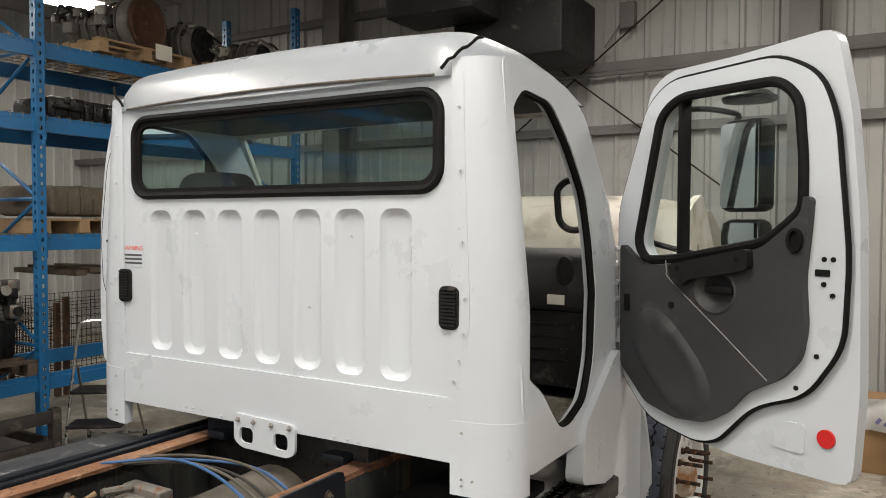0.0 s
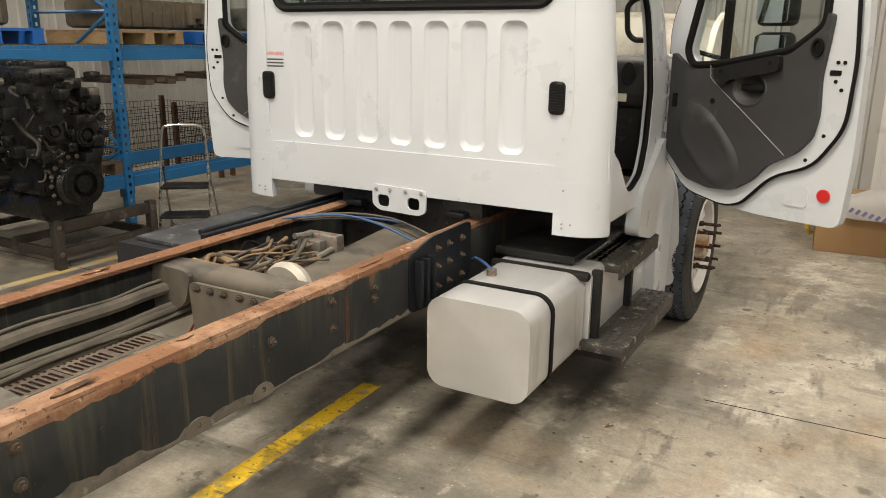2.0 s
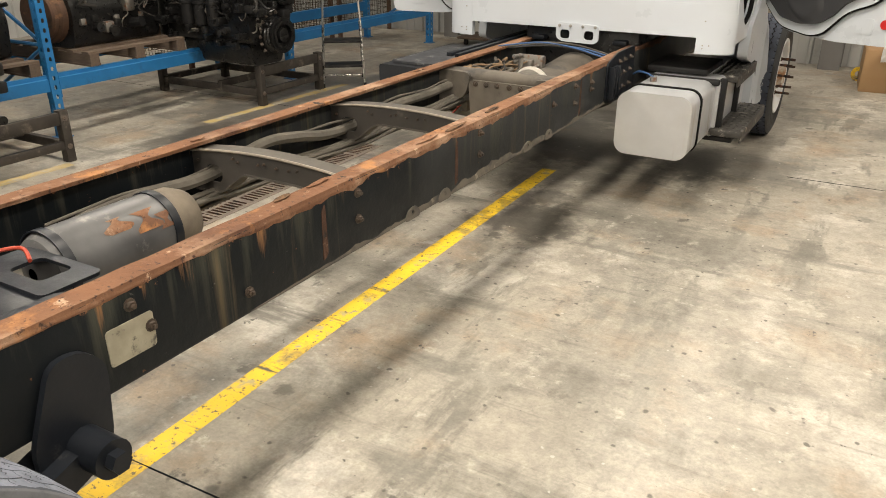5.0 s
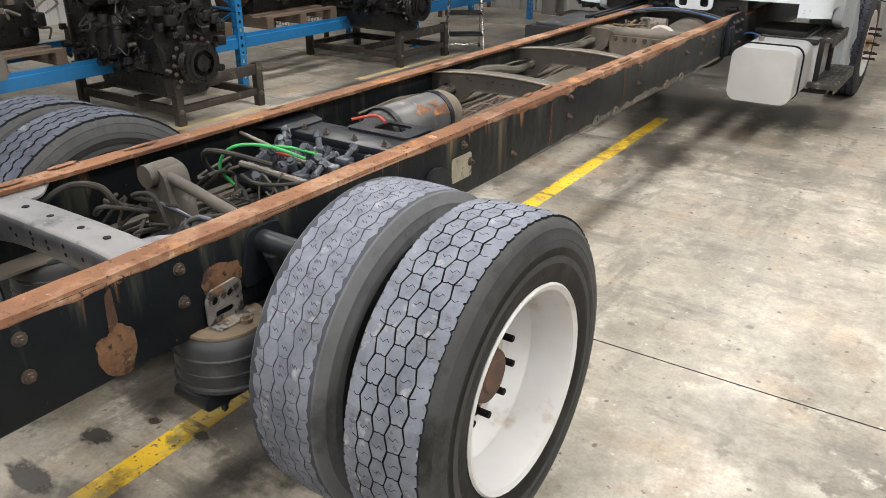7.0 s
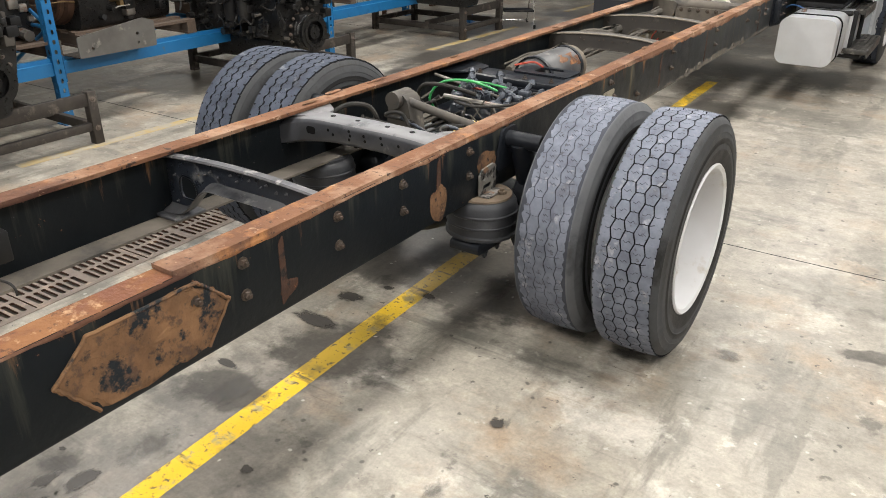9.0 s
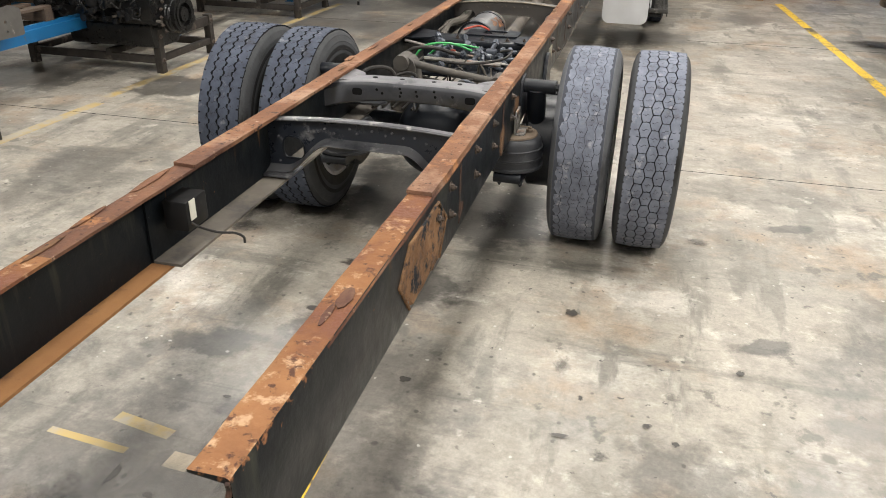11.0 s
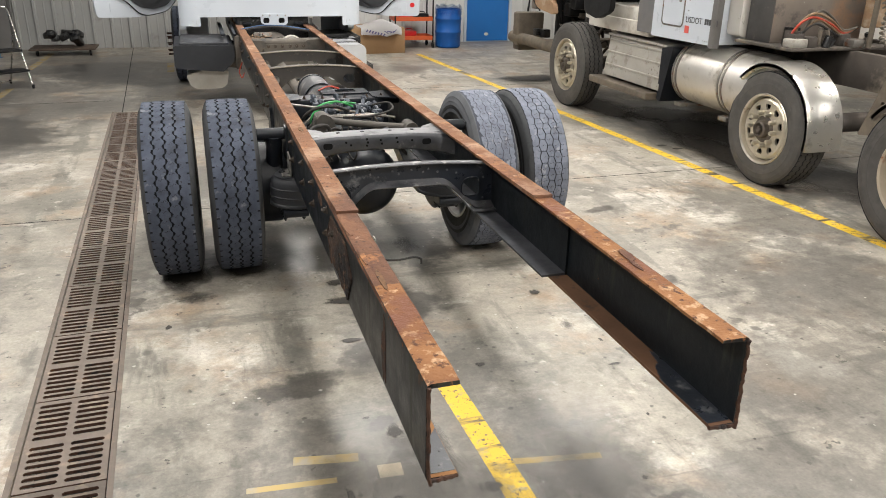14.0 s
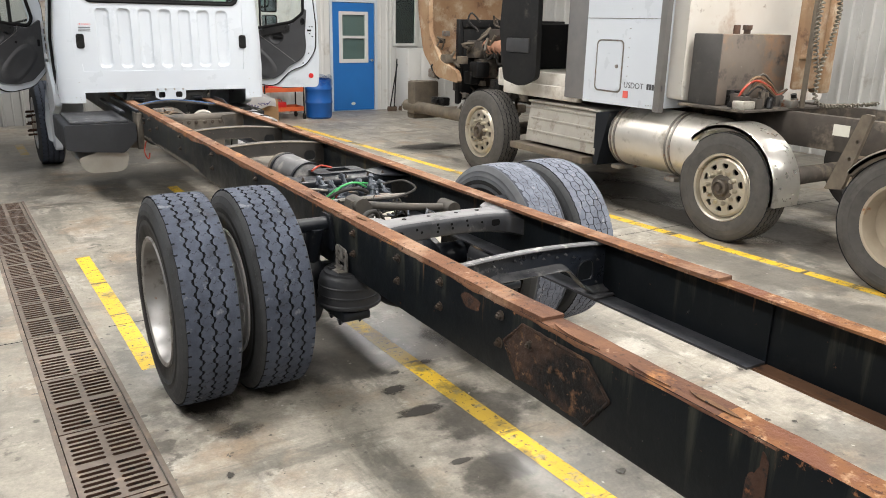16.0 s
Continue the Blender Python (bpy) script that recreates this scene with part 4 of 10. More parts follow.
for sx in (-3.95, 1.28):
    box(bm, sx - 0.12, sx + 0.12, Y1 - 0.36, Y1 - 0.34, 0, CEILING)
    box(bm, sx - 0.12, sx + 0.12, Y1 - 0.08, Y1 - 0.06, 0, CEILING)
    box(bm, sx - 0.008, sx + 0.008, Y1 - 0.34, Y1 - 0.08, 0, CEILING)
solo("wall_columns", bm, M_girt, "dark grey steel wall columns", "column", kind="structure", smooth=0)
bm = B()
tube(bm, [(-3.4, Y1 - 0.13, 3.25), (-0.6, Y1 - 0.13, 3.28), (2.6, Y1 - 0.13, 3.30)], 0.025)
tube(bm, [(-0.36, Y1 - 0.1, 4.6), (-0.36, Y1 - 0.1, 3.95), (-0.6, Y1 - 0.1, 3.55)], 0.008)
box(bm, -0.43, -0.28, Y1 - 0.14, Y1 - 0.04, 3.72, 3.98, 0.01)
solo("wall_conduit", bm, M_girt, "grey electrical conduit with junction box", "conduit", kind="structure")

heater = thing("hanging_heater", pose(-1.1, 12.6, 0), "dark grey warm-air heater hung under the roof", "heater")
bm = B()
box(bm, -0.55, 0.55, -0.35, 0.5, 3.28, 3.86, 0.02)
part("casing", bm, M_black, heater)
bm = B()
box(bm, -0.95, -0.05, -0.9, -0.36, 3.62, 4.25, 0.02)
part("duct", bm, M_black, heater)
bm = B()
for px in (-0.5, 0.5):
    cyl(bm, (px, 0.1, 3.86), (px, 0.1, CEILING), 0.008, seg=6)
part("hanger", bm, M_wire, heater)

# tube lamps under the ceiling
for k, (lx, ly) in enumerate(LAMPS):
    lamp = thing("ceiling_lamp", pose(lx, ly, CEILING - 0.62), "white four-tube workshop ceiling lamp, lit", "ceiling lamp", group="ceiling lamps")
    bm = B()
    box(bm, -0.31, 0.31, -0.65, 0.65, 0.03, 0.09, 0.01)
    for sy in (-0.5, 0.5):
        cyl(bm, (0, sy, 0.09), (0, sy, 0.62), 0.004, seg=6)
    part("housing", bm, M_liner, lamp)
    for sx in (-0.24, -0.08, 0.08, 0.24):
        bm = B()
        cyl(bm, (sx, -0.6, 0.012), (sx, 0.6, 0.012), 0.014, seg=8)
        part("tube", bm, M_lamp, lamp, "glowing lamp tube")
    data = bpy.data.lights.new("lamp_light", "AREA")
    data.shape, data.size, data.size_y, data.energy, data.color = "RECTANGLE", 0.62, 1.3, LAMP_WATTS.get(ly, 85.0), (1.0, 0.965, 0.915)
    light = new("lamp_light", data)
    light.parent, light.location = lamp, (0, 0, -0.012)

# ---- wheels ----
R_TYRE, W_TYRE = 0.512, 0.275


def tyre_mesh(kind, old=False, worn=False):
    """A truck tyre round the x axis: 0 sidewall, 1 tread blocks, 2 groove."""
    bm = B()
    base = R_TYRE - (0.005 if worn else 0.012)
    half = [(0.100, 0.290), (0.122, 0.300), (0.134, 0.335), (0.139, 0.375), (0.1385, 0.395), (0.1405, 0.398), (0.1405, 0.402), (0.139, 0.405), (0.1385, 0.42)]
    if kind == "drive":
        half += [(0.1355, 0.440), (0.1365, 0.442), (0.1340, 0.452), (0.128, 0.470), (0.1285, 0.473), (0.121, 0.487), (0.112, base - 0.003), (0.107, base)]
    else:
        half += [(0.1355, 0.440), (0.1365, 0.442), (0.133, 0.455), (0.1265, 0.473), (0.127, 0.476), (0.120, 0.489), (0.115, base - 0.003), (0.111, base)]
    prof = [(-x, r) for x, r in half] + [(x, r) for x, r in reversed(half)]
    lathe(bm, prof, seg=72)
    for f in bm.faces:
        c = f.calc_center_median()
        if math.hypot(c.y, c.z) > base - 0.0015 and abs(c.x) < 0.12:
            f.material_index = 2
        elif math.hypot(c.y, c.z) > 0.425 or 0.375 < math.hypot(c.y, c.z) < 0.397:
            f.material_index = 3
    circ = 2 * math.pi * R_TYRE

    tread, curve = B(), 0.55 if kind == "drive" else 0.35

    def block(poly, joined=False):
        lo, hi = [], []
        cu, cv = sum(p[0] for p in poly) / len(poly), sum(p[1] for p in poly) / len(poly)
        for u, v in poly:
            w = Vector((u * 31, math.cos(v / R_TYRE) * 40, math.sin(v / R_TYRE) * 40))
            u, v = u + 0.0026 * noise.noise(w), v + 0.0030 * noise.noise(w + Vector((7, 3, 1)))
            t, t2 = v / R_TYRE, (cv + (v - cv) * (1.0 if joined else 0.975)) / R_TYRE
            crown = R_TYRE - curve * u * u
            lo.append(tread.verts.new((u, (base - 0.004) * math.cos(t), (base - 0.004) * math.sin(t))))
            hi.append(tread.verts.new((cu + (u - cu) * 0.975, crown * math.cos(t2), crown * math.sin(t2))))
        k = len(lo)
        tread.faces.new(hi).material_index = 0
        for i in range(k):
            tread.faces.new((lo[i], lo[(i + 1) % k], hi[(i + 1) % k], hi[i])).material_index = 1

    def cut(pts, width):
        """A narrow dark slit in the tread, along a line of (across, round)."""
        for (u0, v0), (u1, v1) in zip(pts, pts[1:]):
            d = Vector((u1 - u0, v1 - v0))
            side = Vector((d.y, -d.x)).normalized() * width / 2
            ring = []
            for u, v in ((u0 + side.x, v0 + side.y), (u1 + side.x, v1 + side.y), (u1 - side.x, v1 - side.y), (u0 - side.x, v0 - side.y)):
                r, t = R_TYRE - curve * u * u + 0.0007, v / R_TYRE
                ring.append(tread.verts.new((u, r * math.cos(t), r * math.sin(t))))
            tread.faces.new(ring).material_index = 1

    chance = random.Random(7)
    if kind == "drive":
        n = 44
        p, sp, half = circ / n, 0.0435, 0.0013 if worn else 0.0020
        for row, cx in enumerate((-sp, 0.0, sp)):
            for k in range(n):
                v = (k + (0.5 if row == 1 else 0.0)) * p
                far, near, end = sp * 0.62 - half, sp * 0.38 - half, p * (0.5 if worn else 0.490)
                rim = [(far, -p * 0.04), (far, p * 0.04), (near + 0.003, p * 0.36), (near, end), (near * 0.25, end), (0.0, end - 0.003), (-near * 0.25, end), (-near, end), (-near - 0.003, p * 0.36), (-far, p * 0.04), (-far, -p * 0.04), (-near - 0.003, -p * 0.36), (-near, -end), (-near * 0.25, -end), (0.0, -end - 0.003), (near * 0.25, -end), (near, -end), (near + 0.003, -p * 0.36)]
                block([(cx + a, v + b) for a, b in reversed(rim)], worn)
                j1, j2 = chance.uniform(-0.003, 0.003), chance.uniform(-0.003, 0.003)
                if worn:
                    for dv in (-0.16, 0.16):
                        if chance.random() < 0.8:
                            cut([(cx - 0.011 + j1, v + p * dv - 0.004), (cx - 0.002, v + p * dv + 0.004), (cx + 0.001, v + p * dv - 0.004), (cx + 0.011 + j2, v + p * dv + 0.004)], 0.0024)
                    if chance.random() < 0.5:
                        cut([(cx - near, v + p * 0.49), (cx + j1, v + p * 0.52), (cx + near, v + p * 0.48)], 0.0018)
                else:
                    cut([(cx - 0.014 + j1, v + j2), (cx - 0.004, v + 0.005), (cx + 0.004, v - 0.005), (cx + 0.014 + j1, v - j2)], 0.0016)
        for s in (-1, 1):
            for k in range(n):
                v = k * p
                block([(s * (sp * 1.38 + half), v - p * 0.5), (s * (sp * 1.62 + half), v), (s * (sp * 1.38 + half), v + p * 0.5), (s * 0.103, v + p * 0.5), (s * 0.109, v + p * 0.40), (s * 0.109, v + p * 0.07), (s * 0.103, v), (s * 0.109, v - p * 0.07), (s * 0.109, v - p * 0.40), (s * 0.103, v - p * 0.5)], True)
                cut([(s * (sp * 1.62 + half), v), (s * 0.083, v + 0.004), (s * 0.092, v - 0.002)], 0.0018)
                if k % 2 == 0:
                    cut([(s * (sp * 1.38 + half), v + p * 0.5), (s * 0.080, v + p * 0.5 - 0.006)], 0.003)
    else:
        n = 56
        p = circ / n
        cuts, z = [-0.113, -0.056, 0.0, 0.056, 0.113], 0.0055
        for row in range(4):
            a, b = cuts[row] + (0.0044 if row else 0), cuts[row + 1] - (0.0044 if row < 3 else 0)
            za, zb = (z if row else 0), (z if row < 3 else 0)
            for k in range(n):
                v = (k + 0.5 * (row % 2)) * p
                if row == 0:
                    poly = [(a, v - p * 0.40), (a + 0.007, v - p * 0.5), (b + zb, v - p * 0.5), (b + zb, v - p * 0.1), (b - zb, v + p * 0.1), (b - zb, v + p * 0.4), (b + zb, v + p * 0.5), (a + 0.007, v + p * 0.5), (a, v + p * 0.40)]
                elif row == 3:
                    poly = [(a - za, v - p * 0.5), (b - 0.007, v - p * 0.5), (b, v - p * 0.40), (b, v + p * 0.40), (b - 0.007, v + p * 0.5), (a - za, v + p * 0.5), (a + za, v + p * 0.4), (a + za, v + p * 0.1), (a - za, v - p * 0.1)]
                else:
                    poly = [(a - za, v - p * 0.5), (b + zb, v - p * 0.5), (b + zb, v - p * 0.1), (b - zb, v + p * 0.1), (b - zb, v + p * 0.4), (b + zb, v + p * 0.5), (a - za, v + p * 0.5), (a + za, v + p * 0.4), (a + za, v + p * 0.1), (a - za, v - p * 0.1)]
                block(poly, True)
                if row < 3:
                    cut([(cuts[row + 1] - 0.014, v + p * 0.25), (cuts[row + 1] - 0.002, v + p * 0.18)], 0.0038)
                    cut([(cuts[row + 1] + 0.002, v - p * 0.22), (cuts[row + 1] + 0.014, v - p * 0.28)], 0.0038)
                if row in (1, 2):
                    m = (a + b) / 2
                    cut([(a + 0.010, v), (m - 0.004, v + 0.006), (m + 0.004, v - 0.006), (b - 0.010, v)], 0.0014)
                else:
                    s = -1 if row == 0 else 1
                    cut([(s * 0.099, v + p * 0.5), (s * 0.1122, v + p * 0.5)], 0.0085)
    for one in (bm, tread):
        bmesh.ops.scale(one, vec=(1.0, 0.964, 0.964), verts=one.verts)
    groove = M_groove_pale if worn else M_groove
    return (mesh_of(bm, [M_rubber_old if old else M_rubber, groove, groove, M_rubber_old if old else M_shoulder_pale if worn else M_shoulder], 30),
            mesh_of(tread, [M_rubber_old if old else (M_tread if kind == "drive" else M_tread_dark), groove], 30))


TYRES = {"drive": tyre_mesh("drive"), "worn": tyre_mesh("drive", worn=True), "rib": tyre_mesh("rib"), "old": tyre_mesh("rib", True)}


def holed_disc(bm, x0, x1, r_out, r_in, holes, ring_r, hr, mi=0, ry=None, turn=0.0):
    outer = ring_of(0, 0, r_out, 48)
    inner = [ring_of(0, 0, r_in, 24)]
    for k in range(holes):
        t = 2 * math.pi * (k + turn) / holes
        c, s = math.cos(t), math.sin(t)
        inner.append([(ring_r * c + u * c - v * s, ring_r * s + u * s + v * c) for u, v in ring_of(0, 0, hr, 12, ry)])
    slab(bm, outer, inner, "x", x0, x1, mi)


def stud_mesh(length, r, nut):
    bm = B()
    cyl(bm, (0, 0, 0), (length, 0, 0), r, seg=8)
    cyl(bm, (0, 0, 0), (nut, 0, 0), r * 1.9, r * 1.6, seg=6)
    return bm


def rim_mesh(style):
    """The steel or alloy wheel in a tyre; +x is its outer side."""
    bm = B()
    barrel = [(0.131, 0.318), (0.137, 0.312), (0.130, 0.296), (0.112, 0.288), (0.06, 0.276), (-0.06, 0.270), (-0.112, 0.288), (-0.130, 0.296), (-0.137, 0.312), (-0.131, 0.318), (-0.112, 0.306), (-0.06, 0.284), (0.06, 0.288), (0.112, 0.306)]
    lathe(bm, barrel, seg=48, loop=True)
    if style == "deep":          # outer wheel of a pair: the disc lies deep inside
        lathe(bm, [(0.0, 0.272), (-0.03, 0.262), (-0.06, 0.235), (-0.067, 0.205), (-0.075, 0.205), (-0.07, 0.240), (-0.04, 0.270), (-0.005, 0.280)], seg=48, loop=True)
        holed_disc(bm, -0.077, -0.065, 0.21, 0.105, 5, 0.178, 0.022, 1)
    elif style == "shallow":     # inner wheel: the disc lies on the outer side
        lathe(bm, [(0.045, 0.272), (0.075, 0.262), (0.105, 0.235), (0.112, 0.205), (0.120, 0.205), (0.115, 0.240), (0.085, 0.270), (0.05, 0.280)], seg=48, loop=True)
        holed_disc(bm, 0.110, 0.122, 0.21, 0.105, 5, 0.178, 0.022, 0)
    elif style == "alloy":       # a flat alloy disc flush with the rim
        lathe(bm, [(0.03, 0.288), (0.10, 0.275), (0.115, 0.255), (0.115, 0.225), (0.10, 0.225), (0.09, 0.25), (0.03, 0.27)], seg=48, loop=True)
        holed_disc(bm, 0.097, 0.117, 0.252, 0.105, 10, 0.210, 0.034, 0, 0.033)
        # dark disc added behind the hand holes, standing for shade inside the wheel
        lathe(bm, [(0.02, 0.275), (0.02, 0.0)], seg=32, mi=2)
    else:                        # a front wheel: a dished disc with round hand holes
        lathe(bm, [(0.0, 0.274), (0.055, 0.262), (0.085, 0.245), (0.095, 0.215), (0.083, 0.215), (0.072, 0.240), (0.045, 0.252), (0.0, 0.264)], seg=48, loop=True)
        holed_disc(bm, 0.080, 0.096, 0.243, 0.105, 10, 0.200, 0.029, 0, 0.027)
        # the same dark disc, so these holes read as shaded
        lathe(bm, [(0.0, 0.27), (0.0, 0.0)], seg=32, mi=2)
    bmesh.ops.scale(bm, vec=(1.0, 0.964, 0.964), verts=bm.verts)
    return bm


def hub_mesh(style):
    bm = B()
    if style == "deep":
        lathe(bm, [(-0.075, 0.112), (-0.03, 0.108), (-0.015, 0.098), (-0.01, 0.085), (0.015, 0.08), (0.017, 0.05), (0.025, 0.045), (0.025, 0.0)], seg=24)
    elif style == "studs":
        lathe(bm, [(0.05, 0.108), (0.10, 0.104), (0.125, 0.088), (0.15, 0.082), (0.158, 0.06), (0.16, 0.0)], seg=24)
    else:
        lathe(bm, [(0.05, 0.12), (0.118, 0.116), (0.126, 0.080), (0.165, 0.075), (0.172, 0.058), (0.150, 0.050), (0.150, 0.026), (0.175, 0.024), (0.178, 0.0)], seg=24)
    return bm


RIMS = {k: mesh_of(rim_mesh(k), [M_rim, M_rim_disc, M_groove]) for k in ("deep", "shallow", "front")}
# left outer rim: dirt and the shade inside it, both in the grey
M_rim_shaded = surface("dirty_shaded_wheel", (0.36, 0.355, 0.35), (0.20, 0.19, 0.18), 5, 0.34, metal=0.6, spots=[((0.10, 0.09, 0.08), 8, 0.60, 0.06, 0.7), (RUST, 13, 0.70, 0.04, 0.7)])
RIM_SHADED = mesh_of(rim_mesh("deep"), [M_rim_shaded, M_rim_shaded, M_groove])

RIM_ALLOY = mesh_of(rim_mesh("alloy"), [M_rim_alu, M_rim_alu, M_groove])
M_tan_wheel = surface("dusty_tan_wheel", (0.40, 0.34, 0.26), (0.28, 0.23, 0.17), 5, 0.6, spots=[(RUST, 9, 0.66, 0.06, 0.8)])
RIM_OLD = mesh_of(rim_mesh("deep"), [M_tan_wheel, M_tan_wheel])
M_hub_cap = surface("greasy_brown_hub", (0.16, 0.135, 0.11), (0.07, 0.058, 0.048), 12, 0.45, 0.5, spots=[((0.30, 0.27, 0.22), 16, 0.66, 0.05, 0.8)])
HUBS = {"deep": mesh_of(hub_mesh("deep"), M_hub), "studs": mesh_of(hub_mesh("studs"), M_rim_disc), "cap": mesh_of(hub_mesh("cap"), M_hub_cap)}
STUDS = {"deep": (mesh_of(stud_mesh(0.075, 0.011, 0.032), M_seal), -0.067), "studs": (mesh_of(stud_mesh(0.125, 0.010, 0.022), M_rust_dark), 0.09), "cap": (mesh_of(stud_mesh(0.062, 0.012, 0.056), M_rim_alu), 0.112)}


def wheel(parent, x, y, z, out, tyre, rim, hub, label="", turn=0.0, steer=0.0):
    """A wheel of a truck: tyre, rim and hub under one part. out: +1 or -1, the side that its outer face looks to."""
    ob = new("wheel")
    ob.empty_display_size = 0.1
    ob.parent = parent
    ob.matrix_basis = pose(x, y, z, 0, 0, steer) @ pose(0, 0, 0, turn, 0, 0) @ (Matrix() if out > 0 else pose(0, 0, 0, 0, 0, 180))
    tagged(ob, label)
    for name, me in (("tyre", tyre[0]), ("tread", tyre[1]), ("rim", rim), ("hub", hub)):
        if me is not None:
            child = new(name, me)
            child.parent = ob
            tagged(child, kind="stuff" if name == "tread" else "")
    for style, me in HUBS.items():
        if me is hub:
            for k in range(10):
                t = 2 * math.pi * (k + 0.5) / 10
                child = new("stud", STUDS[style][0])
                child.parent, child.location = ob, (STUDS[style][1], 0.143 * math.cos(t), 0.143 * math.sin(t))
    return ob


# ---- the white truck: its frame ----
truck = thing("truck", pose(0, 0, 0), "white cab truck with open doors and a long bare rusty frame", "truck")
RT, RB = 0.893, 0.628            # top and underside of the frame rails
RAIL_X, FL = 0.434, 0.080
RAIL_END = 11.2


M_dust_rail = surface("caked_dust_on_rail", (0.155, 0.135, 0.110), (0.085, 0.076, 0.064), 7, 0.85, bump=0.001, spots=[((0.03, 0.03, 0.03), 9, 0.58, 0.08, 0.6), ((0.25, 0.22, 0.18), 16, 0.66, 0.05, 0.85)])


M_rust_end = surface("coarse_ochre_rust", (0.275, 0.138, 0.064), (0.150, 0.067, 0.034), 5, 0.88, spec=0.15, bump=0.012, bscale=55, contrast=0.2, detail=10.0, spots=[((0.43, 0.275, 0.165), 26, 0.60, 0.05, 0.85), ((0.085, 0.042, 0.028), 34, 0.60, 0.04, 0.85), ((0.15, 0.062, 0.036), 5, 0.58, 0.06, 0.6)])
M_rust_left = surface("smooth_tan_rust", (0.270, 0.140, 0.058), (0.200, 0.098, 0.042), 4, 0.8, spec=0.15, bump=0.002, bscale=60, contrast=0.2, spots=[((0.12, 0.065, 0.04), 9, 0.66, 0.06, 0.6)])
M_rust_right = surface("dull_brown_rust", (0.150, 0.080, 0.046), (0.098, 0.054, 0.034), 4, 0.8, spec=0.2, bump=0.002, bscale=60, contrast=0.2, spots=[((0.05, 0.034, 0.028), 9, 0.64, 0.06, 0.7)])


def torn_end(s, body):
    """The torch-cut end: slag along the web and the lower flange, and the burnt paint inside it."""
    bm = B()
    pts = []
    for i in range(16):
        z = RT - 0.006 - (RT - RB - 0.008) * i / 15
        drop = (i / 15) ** 2
        pts.append((s * (RAIL_X - 0.005 + 0.002 * noise.noise(Vector((i * 0.9, s, 2)))), -0.001 - 0.006 * drop + 0.004 * noise.noise(Vector((i * 0.7, s * 3, 5))), z))
    pts[-1] = (pts[-1][0] - s * 0.004, pts[-1][1] - 0.004, RB - 0.004)
    tube(bm, pts, 0.0050, 6)
    low = [(s * (RAIL_X - 0.008 - (FL - 0.006) * i / 9), -0.006 + 0.008 * i / 9 + 0.005 * noise.noise(Vector((i * 1.1, s, 9))), RB + 0.003 + 0.003 * noise.noise(Vector((i, s, 4)))) for i in range(10)]
    tube(bm, low, 0.006, 6)
    for v in bm.verts:
        v.co += 0.0022 * noise.noise_vector(v.co * 90)
    part("cut_edge", bm, M_rust_dark, body, "ragged torch-cut edge crusted with rust")
    bm = B()
    x0, x1, top = RAIL_X - FL + 0.001, RAIL_X - 0.0095, RB + 0.009
    deep = 0.20 if s < 0 else 0.42
    edge = []
    for i in range(25):
        k = i / 24
        edge.append((x0 + (x1 - x0) * k, deep * (0.95 - 0.35 * (k if s < 0 else 1 - k)) + 0.05 * noise.noise(Vector((k * 4, s, 1))) + 0.022 * noise.noise(Vector((k * 13, s, 6)))))
    slab(bm, [(x0, 0.014), (x1, 0.014)] + edge[::-1], (), "z", top - 0.001, top + 0.0012, shape=lambda q: (s * q[0], q[1], q[2]))
    part("burnt_paint", bm, M_gloss_black, body, "blue-black burnt paint on the lower flange")


